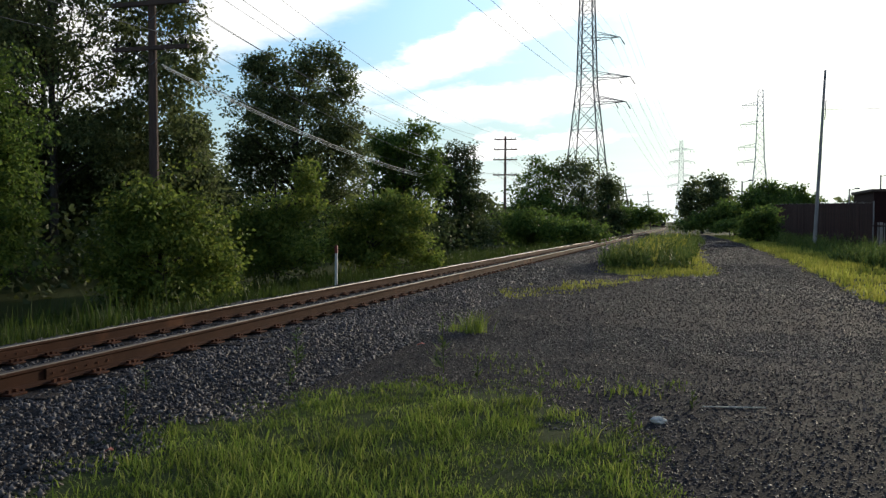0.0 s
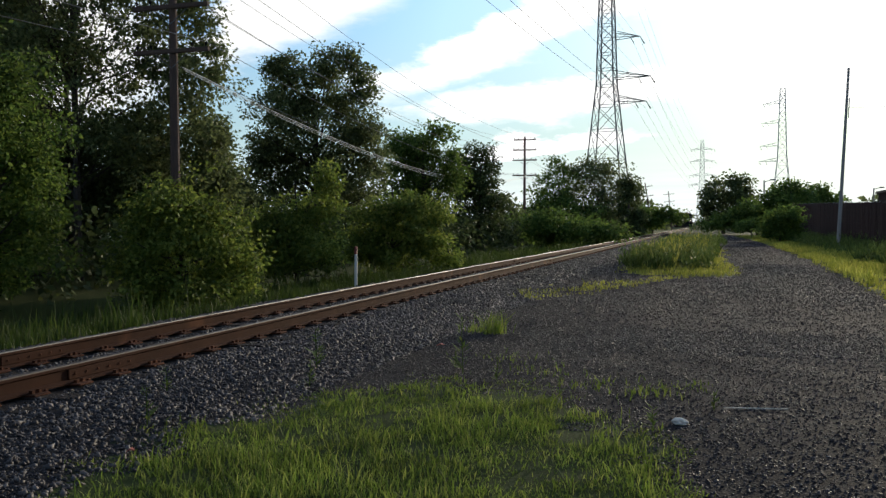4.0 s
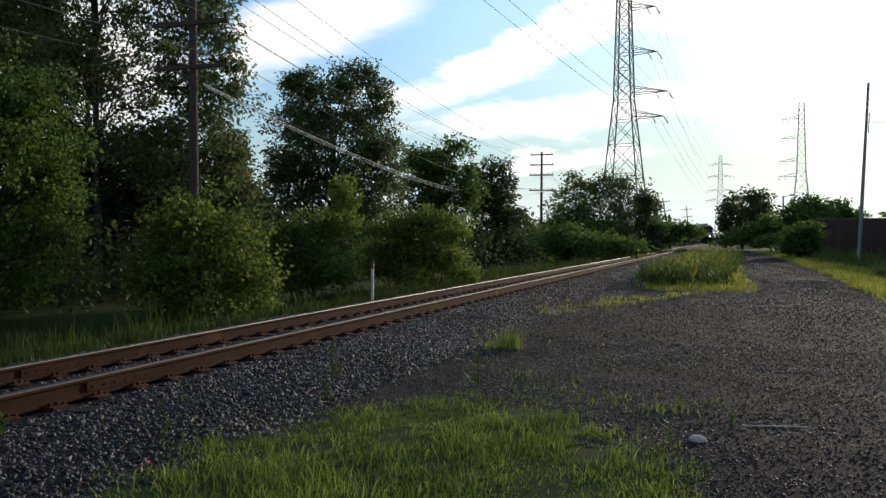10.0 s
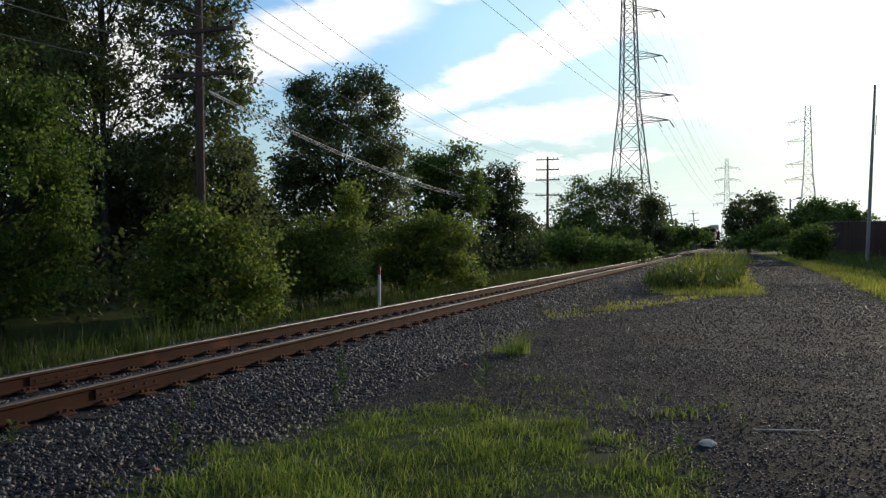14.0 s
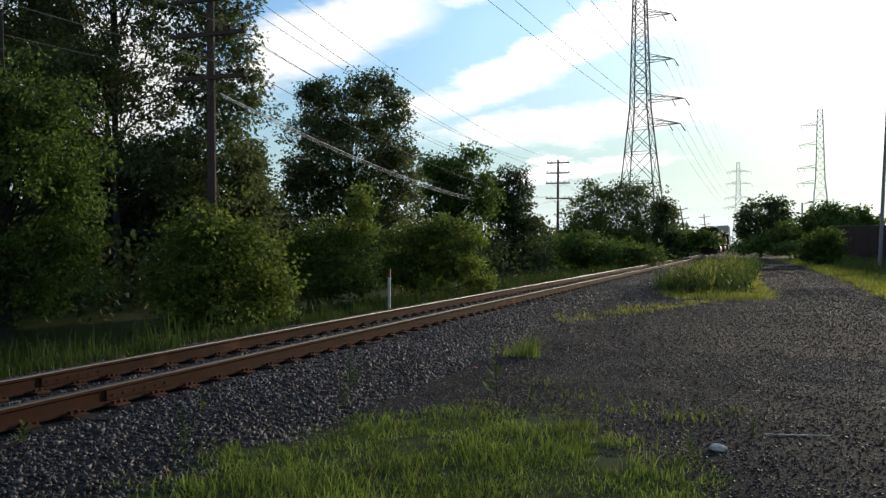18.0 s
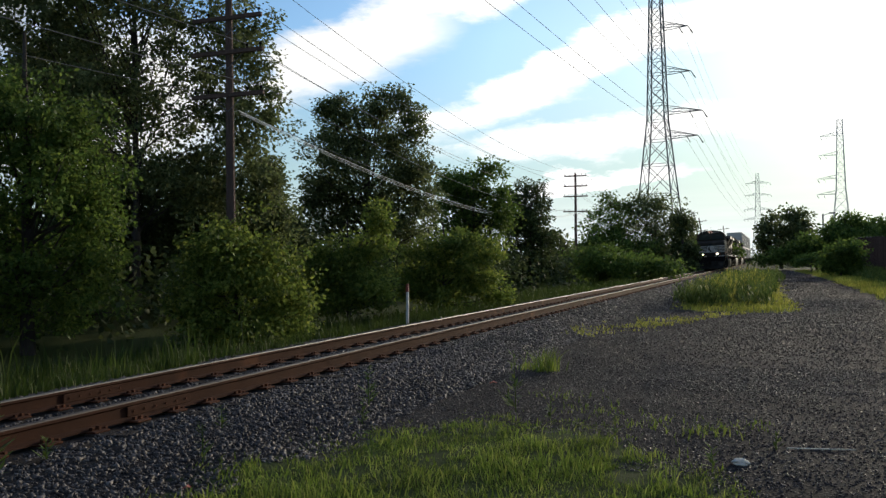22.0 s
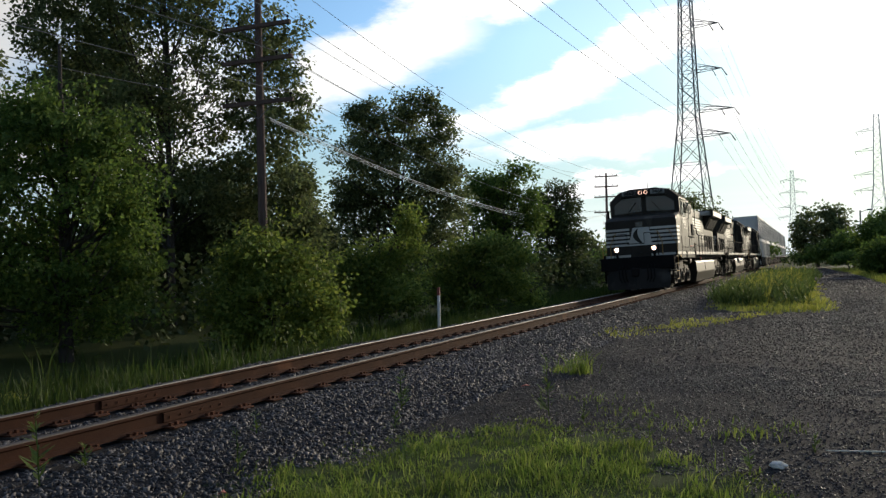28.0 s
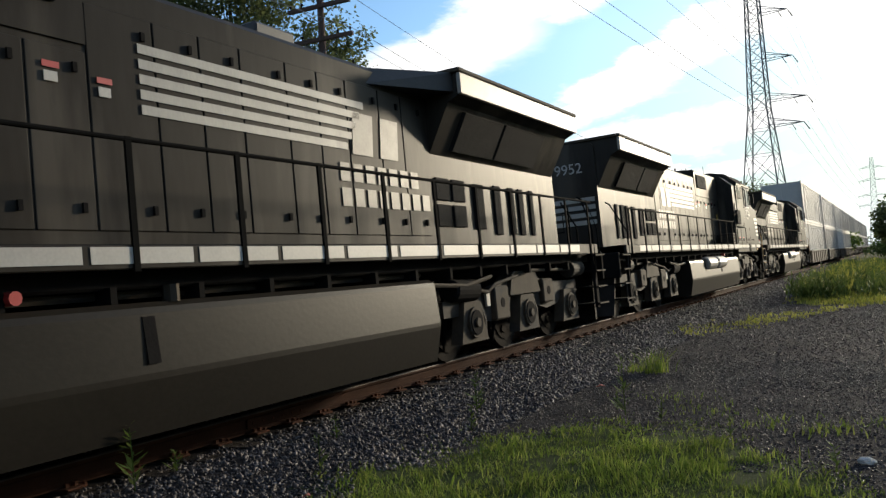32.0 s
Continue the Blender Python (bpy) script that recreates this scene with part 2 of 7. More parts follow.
def leaf_mat(name, c1, c2, c3, translucent=0.35, patch=0.55, rough=0.62, spec=0.16):
    """Foliage: the colour changes from leaf to leaf and over metres."""
    m = bpy.data.materials.new(name)
    m.use_nodes = True
    N, L = m.node_tree.nodes, m.node_tree.links
    b = N["Principled BSDF"]
    g = N.new("ShaderNodeNewGeometry")
    ramp = N.new("ShaderNodeValToRGB")
    ramp.color_ramp.elements[0].color, ramp.color_ramp.elements[1].color = (*c1, 1), (*c3, 1)
    e = ramp.color_ramp.elements.new(0.55)
    e.color = (*c2, 1)
    L.new(g.outputs["Random Per Island"], ramp.inputs[0])
    t = N.new("ShaderNodeTexNoise")
    t.inputs["Scale"].default_value, t.inputs["Detail"].default_value = patch, 4.0
    L.new(g.outputs["Position"], t.inputs["Vector"])
    hs = N.new("ShaderNodeHueSaturation")
    r = N.new("ShaderNodeMapRange")
    r.inputs["From Min"].default_value, r.inputs["From Max"].default_value = 0.3, 0.7
    r.inputs["To Min"].default_value, r.inputs["To Max"].default_value = 0.65, 1.3
    L.new(t.outputs["Fac"], r.inputs["Value"])
    L.new(r.outputs[0], hs.inputs["Value"])
    L.new(ramp.outputs[0], hs.inputs["Color"])
    L.new(hs.outputs[0], b.inputs["Base Color"])
    b.inputs["Roughness"].default_value = rough
    b.inputs["Specular IOR Level"].default_value = spec
    tr = N.new("ShaderNodeBsdfTranslucent")
    L.new(hs.outputs[0], tr.inputs["Color"])
    ms = N.new("ShaderNodeMixShader")
    ms.inputs[0].default_value = translucent
    L.new(b.outputs[0], ms.inputs[1])
    L.new(tr.outputs[0], ms.inputs[2])
    L.new(ms.outputs[0], N["Material Output"].inputs[0])
    return m


def glow_mat(name, colour, strength):
    m = bpy.data.materials.new(name)
    m.use_nodes = True
    b = m.node_tree.nodes["Principled BSDF"]
    b.inputs["Base Color"].default_value = (0.9, 0.9, 0.85, 1)
    b.inputs["Emission Color"].default_value, b.inputs["Emission Strength"].default_value = (*colour, 1), strength
    return m


def glass_mat(name, tint=(0.02, 0.03, 0.035)):
    m = bpy.data.materials.new(name)
    m.use_nodes = True
    b = m.node_tree.nodes["Principled BSDF"]
    b.inputs["Base Color"].default_value, b.inputs["Roughness"].default_value = (*tint, 1), 0.04
    b.inputs["Specular IOR Level"].default_value = 0.45
    return m


RAIL_RUST = mat("rail_rust", (0.074, 0.031, 0.017), (0.042, 0.019, 0.012), rough=0.9, spec=0.1, scale=3, fine=90, bump=0.3, wear=(0.115, 0.048, 0.024), wear_at=0.60, space="Object")
RAIL_TOP_DULL = mat("rail_top_dull", (0.090, 0.066, 0.052), (0.060, 0.043, 0.034), rough=0.65, metal=0.2, scale=2, fine=60, bump=0.05)
RAIL_TOP = mat("rail_top", (0.16, 0.14, 0.125), (0.10, 0.088, 0.08), rough=0.55, metal=0.4, scale=2, fine=60, bump=0.02)
PLATE_RUST = mat("tie_plate_rust", (0.15, 0.058, 0.030), (0.060, 0.028, 0.018), rough=0.9, spec=0.1, scale=9, fine=80, bump=0.4, rand=0.25)
TIE_WOOD = mat("tie_wood", (0.056, 0.044, 0.036), (0.032, 0.026, 0.022), rough=0.92, spec=0.1, scale=5, fine=45, bump=0.5, rand=0.25, stretch=(1, 6, 6))
STONE = leaf_mat("ballast_stone", (0.0385, 0.0331, 0.0321), (0.0660, 0.0569, 0.0541), (0.1600, 0.1400, 0.1300), translucent=0.0, rough=0.55, spec=0.25)
LANE_STONE = leaf_mat("lane_gravel", (0.0250, 0.0216, 0.0216), (0.0446, 0.0382, 0.0380), (0.1210, 0.1046, 0.1000), translucent=0.0, rough=0.55, spec=0.25)
POLE_WOOD = mat("pole_wood", (0.125, 0.078, 0.060), (0.070, 0.044, 0.036), rough=0.9, scale=4, fine=40, bump=0.5, stretch=(6, 6, 0.6))
# weathered grey, lightened further to paint haze over the bare pole
POLE_GREY = mat("hazed_weathered_pole", (0.42, 0.38, 0.36), (0.30, 0.27, 0.25), rough=0.9, scale=4, fine=40, bump=0.5, stretch=(6, 6, 0.6))
BARK = mat("bark", (0.070, 0.055, 0.045), (0.035, 0.028, 0.023), rough=0.95, scale=6, fine=40, bump=0.7, stretch=(4, 4, 0.8))
# steel of the far towers, paled to paint in the distance haze
HAZED_STEEL = mat("hazed_galvanised_steel", (0.55, 0.56, 0.58), (0.45, 0.46, 0.48), rough=0.6, metal=0.2, scale=2, fine=30, bump=0.05)
STEEL = mat("galvanised_steel", (0.17, 0.17, 0.175), (0.11, 0.11, 0.115), rough=0.55, metal=0.5, scale=2, fine=30, bump=0.05)
WIRE = mat("wire", (0.14, 0.14, 0.145), (0.10, 0.10, 0.10), rough=0.5, metal=0.3, bump=0)
# cable colour lightened to paint the sun's glint along it
CABLE = mat("glinting_cable", (0.74, 0.70, 0.62), (0.60, 0.57, 0.50), rough=0.3, metal=0.3, bump=0)
LEAF_DARK = leaf_mat("leaf_dark", (0.072, 0.092, 0.040), (0.120, 0.150, 0.060), (0.205, 0.235, 0.090), translucent=0.5)
# leaf darkened to hold the shade under trees; ivy and one tree share it
LEAF_SHADED = leaf_mat("leaf_shaded", (0.039, 0.054, 0.019), (0.066, 0.090, 0.032), (0.120, 0.147, 0.051), translucent=0.3)
LEAF_MID = leaf_mat("leaf_mid", (0.065, 0.109, 0.026), (0.109, 0.174, 0.036), (0.195, 0.260, 0.055), translucent=0.5)
LEAF_BRIGHT = leaf_mat("leaf_bright", (0.092, 0.134, 0.028), (0.158, 0.213, 0.042), (0.284, 0.317, 0.066), translucent=0.5)
GRASS = leaf_mat("grass_blade", (0.0986, 0.1501, 0.0246), (0.1590, 0.2240, 0.0381), (0.2800, 0.3080, 0.0784), translucent=0.55, patch=1.8)
WEED = leaf_mat("weed_leaf", (0.070, 0.108, 0.026), (0.112, 0.165, 0.036), (0.190, 0.225, 0.062), translucent=0.4)
# grass darkened to carry the tree shade over the strip beyond the track
GRASS_SHADED = leaf_mat("grass_shaded", (0.0312, 0.0546, 0.0109), (0.0515, 0.0819, 0.0156), (0.0897, 0.1170, 0.0265), translucent=0.4)
GRASS_DRY = leaf_mat("grass_dry", (0.22, 0.245, 0.042), (0.34, 0.350, 0.058), (0.45, 0.42, 0.100), translucent=0.5)
WHITE_PAINT = mat("white_paint", (0.74, 0.73, 0.70), (0.60, 0.58, 0.54), rough=0.5, scale=6, fine=50, bump=0.05)
RED_PAINT = mat("red_paint", (0.33, 0.07, 0.05), (0.22, 0.05, 0.04), rough=0.6, scale=10, bump=0.05)
FENCE_SLAT = mat("fence_slat", (0.050, 0.021, 0.019), (0.028, 0.013, 0.012), spec=0.12, rough=0.9, scale=3, fine=40, bump=0.2, rand=0.3)


def ground_mat():
    m = bpy.data.materials.new("gravel_ground")
    m.use_nodes = True
    N, L = m.node_tree.nodes, m.node_tree.links
    b = N["Principled BSDF"]
    g = N.new("ShaderNodeNewGeometry")

    def noise_at(scale, detail=4.0):
        n = N.new("ShaderNodeTexNoise")
        n.inputs["Scale"].default_value, n.inputs["Detail"].default_value = scale, detail
        L.new(g.outputs["Position"], n.inputs["Vector"])
        return n.outputs["Fac"]

    v = N.new("ShaderNodeTexVoronoi")
    v.inputs["Scale"].default_value = 46.0
    L.new(g.outputs["Position"], v.inputs["Vector"])
    bw = N.new("ShaderNodeSeparateColor")
    L.new(v.outputs["Color"], bw.inputs[0])
    grav = N.new("ShaderNodeValToRGB")
    grav.color_ramp.elements[0].color, grav.color_ramp.elements[1].color = (0.017, 0.0148, 0.0148, 1), (0.044, 0.0388, 0.038, 1)
    grav.color_ramp.elements[0].position = 0.1
    e = grav.color_ramp.elements.new(0.8)
    e.color = (0.025, 0.0218, 0.0218, 1)
    L.new(bw.outputs[0], grav.inputs[0])
    dust = N.new("ShaderNodeMix")
    dust.data_type = "RGBA"
    dr = N.new("ShaderNodeMapRange")
    dr.inputs["From Min"].default_value, dr.inputs["From Max"].default_value = 0.48, 0.72
    dr.inputs["To Max"].default_value = 0.6
    L.new(noise_at(0.45, 6.0), dr.inputs["Value"])
    L.new(dr.outputs[0], dust.inputs["Factor"])
    L.new(grav.outputs[0], dust.inputs["A"])
    dust.inputs["B"].default_value = (0.027, 0.0238, 0.0234, 1)
    soil = N.new("ShaderNodeMix")
    soil.data_type = "RGBA"
    L.new(noise_at(6.0, 6.0), soil.inputs["Factor"])
    soil.inputs["A"].default_value, soil.inputs["B"].default_value = (0.034, 0.046, 0.014, 1), (0.060, 0.072, 0.022, 1)
    at = N.new("ShaderNodeAttribute")
    at.attribute_name = "grass"
    am = N.new("ShaderNodeMath")
    am.operation = "MULTIPLY_ADD"
    L.new(noise_at(9.0, 5.0), am.inputs[0])
    am.inputs[1].default_value = 0.8
    sub = N.new("ShaderNodeMath")
    sub.operation = "SUBTRACT"
    L.new(at.outputs["Fac"], sub.inputs[0])
    sub.inputs[1].default_value = 0.4
    L.new(sub.outputs[0], am.inputs[2])
    ar = N.new("ShaderNodeMapRange")
    ar.inputs["From Min"].default_value, ar.inputs["From Max"].default_value = 0.35, 0.65
    L.new(am.outputs[0], ar.inputs["Value"])
    fin = N.new("ShaderNodeMix")
    fin.data_type = "RGBA"
    L.new(ar.outputs[0], fin.inputs["Factor"])
    L.new(dust.outputs["Result"], fin.inputs["A"])
    L.new(soil.outputs["Result"], fin.inputs["B"])
    L.new(fin.outputs["Result"], b.inputs["Base Color"])
    b.inputs["Roughness"].default_value = 0.95
    b.inputs["Specular IOR Level"].default_value = 0.08
    bn = N.new("ShaderNodeBump")
    bn.inputs["Strength"].default_value, bn.inputs["Distance"].default_value = 0.35, 0.02
    L.new(v.outputs["Distance"], bn.inputs["Height"])
    L.new(bn.outputs[0], b.inputs["Normal"])
    return m


GROUND = ground_mat()


# ---- mesh tools ----
class M:
    """Collects corners and faces of one mesh."""

    def __init__(self):
        self.v, self.f, self.mi = [], [], []

    def add(self, verts, faces, mi=0):
        n = len(self.v)
        self.v += [tuple(q) for q in verts]
        self.f += [tuple(i + n for i in fc) for fc in faces]
        self.mi += [mi] * len(faces)
        return self

    def box(self, x0, x1, y0, y1, z0, z1, bevel=0.0, mi=0):
        if bevel <= 0:
            return self.add([(x, y, z) for z in (z0, z1) for y in (y0, y1) for x in (x0, x1)],
                            [(0, 2, 3, 1), (4, 5, 7, 6), (0, 1, 5, 4), (2, 6, 7, 3), (0, 4, 6, 2), (1, 3, 7, 5)], mi)
        b = min(bevel, (x1 - x0) * 0.45, (y1 - y0) * 0.45, (z1 - z0) * 0.45)
        prof = [(x0 + b, z0), (x1 - b, z0), (x1, z0 + b), (x1, z1 - b), (x1 - b, z1), (x0 + b, z1), (x0, z1 - b), (x0, z0 + b)]
        cx, cz = (x0 + x1) / 2, (z0 + z1) / 2
        inner = [(x + (b if x < cx else -b) * 0.7, z + (b if z < cz else -b) * 0.7) for x, z in prof]
        rings = [(y0, inner), (y0 + b, prof), (y1 - b, prof), (y1, inner)]
        vs = [(x, y, z) for y, p in rings for x, z in p]
        fs = [tuple(range(8)), tuple(range(31, 23, -1))]
        for k in range(3):
            for i in range(8):
                j = (i + 1) % 8
                fs.append((k * 8 + i, k * 8 + 8 + i, k * 8 + 8 + j, k * 8 + j))
        return self.add(vs, fs, mi)

    def prism(self, prof, a, b, axis="y", mi=0):
        """prof: (u, w) corners, counter-clockwise, w up; drawn out along the axis from a to b."""
        put = {"y": lambda u, w, s: (u, s, w), "x": lambda u, w, s: (s, u, w), "z": lambda u, w, s: (u, w, s)}[axis]
        n = len(prof)
        vs = [put(u, w, s) for s in (a, b) for u, w in prof]
        fs = [tuple(range(n)), tuple(range(2 * n - 1, n - 1, -1))]
        fs += [(i, n + i, n + (i + 1) % n, (i + 1) % n) for i in range(n)]
        return self.add(vs, fs, mi)

    def tube(self, pts, r, n=8, cap=True, mi=0):
        """A round bar along the points; r: one radius or one for each point."""
        pts = [Vector(p) for p in pts]
        rs = r if isinstance(r, (list, tuple)) else [r] * len(pts)
        vs, fs = [], []
        for i, p in enumerate(pts):
            d = (pts[min(i + 1, len(pts) - 1)] - pts[max(i - 1, 0)]).normalized()
            side = d.cross(Vector((0, 0, 1)) if abs(d.z) < 0.9 else Vector((1, 0, 0))).normalized()
            up = side.cross(d)
            for k in range(n):
                a = 2 * math.pi * k / n
                vs.append(p + (side * math.cos(a) + up * math.sin(a)) * rs[i])
        for i in range(len(pts) - 1):
            for k in range(n):
                j = (k + 1) % n
                fs.append((i * n + k, i * n + j, i * n + n + j, i * n + n + k))
        if cap:
            fs.append(tuple(range(n - 1, -1, -1)))
            fs.append(tuple(range((len(pts) - 1) * n, len(pts) * n)))
        return self.add(vs, fs, mi)

    def mesh(self, name, mats, smooth=False):
        me = bpy.data.meshes.new(name)
        me.from_pydata(self.v, [], self.f)
        for m in (mats if isinstance(mats, (list, tuple)) else [mats]):
            me.materials.append(m)
        if any(self.mi):
            me.polygons.foreach_set("material_index", self.mi)
        if smooth:
            me.polygons.foreach_set("use_smooth", [True] * len(self.f))
        me.update()
        bm = bmesh.new()
        bm.from_mesh(me)
        bmesh.ops.recalc_face_normals(bm, faces=bm.faces)
        bm.to_mesh(me)
        bm.free()
        return me


def part(name, m, mats, parent=None, label="", at=None, smooth=False):
    """Links a collected mesh as one object under a thing, or at top level."""
    ob = new(name, m.mesh(name, mats, smooth) if isinstance(m, M) else m)
    if parent is not None:
        ob.parent = parent
    if at is not None:
        ob.matrix_basis = at
    if label:
        ob["label"] = label
    return ob


def thing(name, label, category, m=None, group="", kind=""):
    ob = new(name)
    tagged(ob, label, category, group, kind)
    if m is not None:
        ob.matrix_basis = m
    return ob


def raw_mesh(name, verts, faces, mats):
    """A mesh from arrays: verts (n, 3), faces (m, k) of one size."""
    me = bpy.data.meshes.new(name)
    verts, faces = np.asarray(verts, dtype=np.float32), np.asarray(faces, dtype=np.int32)
    k = faces.shape[1]
    me.vertices.add(len(verts))
    me.vertices.foreach_set("co", verts.ravel())
    me.loops.add(faces.size)
    me.loops.foreach_set("vertex_index", faces.ravel())
    me.polygons.add(len(faces))
    me.polygons.foreach_set("loop_start", np.arange(0, faces.size, k, dtype=np.int32))
    me.update(calc_edges=True)
    for m in (mats if isinstance(mats, (list, tuple)) else [mats]):
        me.materials.append(m)
    return me


# ---- plan ----
TRACK = [(-400, -8.0), (-60, -6.62), (0, -6.44), (20, -6.32), (50, -6.07), (100, -5.74), (150, -5.43), (190, -5.12), (225, -5.0), (258, -5.7), (318, -9.6), (400, -20.0), (520, -42.0), (900, -130.0)]
TY = np.array([q[0] for q in TRACK], float)
TX = np.array([q[1] for q in TRACK], float)
TM = np.gradient(TX, TY)


def track_x(y):
    """The track's centre line: a smooth curve through TRACK."""
    y = np.asarray(y, float)
    i = np.clip(np.searchsorted(TY, y) - 1, 0, len(TY) - 2)
    h = TY[i + 1] - TY[i]
    t = (y - TY[i]) / h
    return ((2 * t**3 - 3 * t**2 + 1) * TX[i] + (t**3 - 2 * t**2 + t) * h * TM[i] + (-2 * t**3 + 3 * t**2) * TX[i + 1] + (t**3 - t**2) * h * TM[i + 1])


def drop(y):
    """The line falls very slightly away from the camera."""
    return -0.0016 * np.clip(np.asarray(y, float) - 15, 0, 320)


RAIL_Z = 0.295   # rail tops at the centre line
CANT = 2.28      # the rail on the camera's side lies higher, ahead of the long curve
LIFT = math.sin(radians(CANT))


def smooth01(a, b, x):
    t = np.clip((x - a) / (b - a), 0, 1)
    return t * t * (3 - 2 * t)


def wave(x, y, s, k=0.0):
    return np.sin(x * s * 1.3 + k + 1.7 * np.sin(y * s * 0.7 + k)) * np.sin(y * s * 1.1 - k + 1.3 * np.sin(x * s * 0.9))


def ground_z(x, y):
    d = x - track_x(y)
    z = drop(y) + 0.057 * (1 - smooth01(1.5, 3.4, np.abs(d)))
    z = z + (0.03 + LIFT * np.clip(d, -1.4, 1.4)) * (1 - smooth01(1.4, 3.2, np.abs(d)))
    z = z - 0.35 * smooth01(1.9, 4.2, -d) + 0.25 * smooth01(8.0, 14.0, -d)
    z = z + 0.012 * wave(x, y, 1.9) * smooth01(1.6, 2.6, np.abs(d)) + 0.03 * wave(x, y, 0.35, 2.0) * smooth01(3, 6, np.abs(d))
    return z


def grass_cover(x, y):
    """1 where grass grows, 0 on bare gravel, soft at the edges."""
    d = x - track_x(y)
    left = smooth01(1.7, 2.5, -d - 0.25 * wave(x, y, 1.1)) * smooth01(0.35, 0.75, np.hypot(x + 8.75, (y - 20.0) * 0.6))
    e = wave(x, y, 2.3, 0.7) * 0.35 + wave(x, y, 6.0, 1.9) * 0.2
    patch = smooth01(1.25, 0.45, ((x + 1.98 + 0.10 * (y - 5)) / 2.02) ** 2 + ((y - 4.2) / 4.15) ** 2 + e * 0.45)
    weeds = smooth01(1.0, 0.45, (np.abs(x + 1.0 + 0.012 * (y - 30)) / (2.1 + 0.25 * wave(x, y, 0.6))) ** 2 + np.clip((27.5 - y) / 2.2, 0, 9) ** 2 + np.clip((y - 95) / 30, 0, 9) ** 2 + 0.3 * e)
    verge = smooth01(0.0, 0.6, x - (3.35 + 0.35 * smooth01(18, 42, y) - 1.7 * smooth01(60, 120, y)) + 0.4 * e)
    far = smooth01(130, 170, y)
    behind = smooth01(1.5, -1.0, y) * 0.6
    return np.clip(np.maximum.reduce([left, patch, weeds, verge, far, behind]), 0, 1)


def steps(lo, hi, fine, grow, far):
    a = list(np.arange(lo, hi + 1e-6, fine))
    s = fine
    while a[-1] < far:
        s *= grow
        a.append(a[-1] + s)
    s = fine
    while a[0] > -far:
        s *= grow
        a.insert(0, a[0] - s)
    return np.array(a)


def build_ground():
    xs, ys = steps(-12, 6, 0.14, 1.16, 2600), steps(1.5, 34, 0.2, 1.12, 2600)
    X, Y = np.meshgrid(xs, ys)
    Z = ground_z(X, Y)
    n, m = X.shape
    idx = np.arange(n * m).reshape(n, m)
    faces = np.stack([idx[:-1, :-1], idx[:-1, 1:], idx[1:, 1:], idx[1:, :-1]], -1).reshape(-1, 4)
    me = raw_mesh("ground", np.stack([X, Y, Z], -1).reshape(-1, 3), faces, GROUND)
    a = me.attributes.new("grass", "FLOAT", "POINT")
    a.data.foreach_set("value", grass_cover(X, Y).ravel().astype(np.float32))
    me.polygons.foreach_set("use_smooth", [True] * len(faces))
    return tagged(new("ground", me), "dark grey gravel ground with grassy patches beside the track", "ground", kind="structure")


build_ground()

# ---- track ----
RAIL_PROFILE = [(-0.068, -0.172), (0.068, -0.172), (0.068, -0.160), (0.012, -0.140), (0.010, -0.050), (0.036, -0.036), (0.036, -0.010), (0.032, 0.0), (-0.032, 0.0), (-0.036, -0.010), (-0.036, -0.036), (-0.010, -0.050), (-0.012, -0.140), (-0.068, -0.160)]
GAUGE = 0.753


def build_rail(side):
    ys = np.concatenate([np.arange(-60, 60, 2.0), np.arange(60, 520, 5.0)])
    m = M()
    k = len(RAIL_PROFILE)
    vs = []
    for y in ys:
        x, z = float(track_x(y)) + side * GAUGE, RAIL_Z + side * GAUGE * LIFT + float(drop(y))
        vs += [(x + u, y, z + w) for u, w in RAIL_PROFILE]
    fs, mi = [], []
    for i in range(len(ys) - 1):
        for j in range(k):
            fs.append((i * k + j, i * k + k + j, i * k + k + (j + 1) % k, i * k + (j + 1) % k))
            mi.append(1 if j in (6, 7, 8) else 0)
    m.v, m.f, m.mi = vs, fs, mi
    return m


track = thing("railway_track", "rusty single railway track on wooden ties in dark ballast", "railway track", kind="structure")
for side in (-1, 1):
    rail = part("rail", build_rail(side), [RAIL_RUST, RAIL_TOP if side < 0 else RAIL_TOP_DULL], track, "rusty brown steel rail with a worn bright top")
    for jy in (6.7 if side > 0 else 7.4, 30.3 if side > 0 else 31.1):
        x, rz = float(track_x(jy)) + side * GAUGE, RAIL_Z + side * GAUGE * LIFT
        for o in (-1, 1):
            bar = M().box(x + o * 0.016 - 0.016, x + o * 0.016 + 0.016, jy - 0.46, jy + 0.46, rz - 0.142, rz - 0.048, 0.006)
            jb = part("joint_bar", bar, RAIL_RUST, rail)
        bolts = M()
        for q in range(6):
            yy = jy - 0.38 + q * 0.152
            bolts.tube([(x - 0.042, yy, rz - 0.095), (x + 0.042, yy, rz - 0.095)], 0.012, 6)
        part("joint_bolts", bolts, PLATE_RUST, rail)

TIE_STEP = 0.53
tie_mesh = M().box(-1.30, 1.30, -0.115, 0.115, -0.185, 0.0, 0.012).mesh("tie", TIE_WOOD)
plate_mesh = M().box(-0.175, 0.175, -0.09, 0.09, 0.0, 0.020, 0.005).box(-0.105, -0.068, -0.05, -0.02, 0.018, 0.05).box(0.068, 0.105, -0.05, -0.02, 0.018, 0.05).box(0.068, 0.105, 0.03, 0.06, 0.018, 0.05).box(-0.105, -0.068, 0.03, 0.06, 0.018, 0.05).mesh("tie_plate", PLATE_RUST)
anchor_mesh = M().box(-0.085, 0.085, -0.015, 0.015, -0.03, 0.012, 0.004).mesh("rail_anchor", PLATE_RUST)
rngt = random.Random(5)


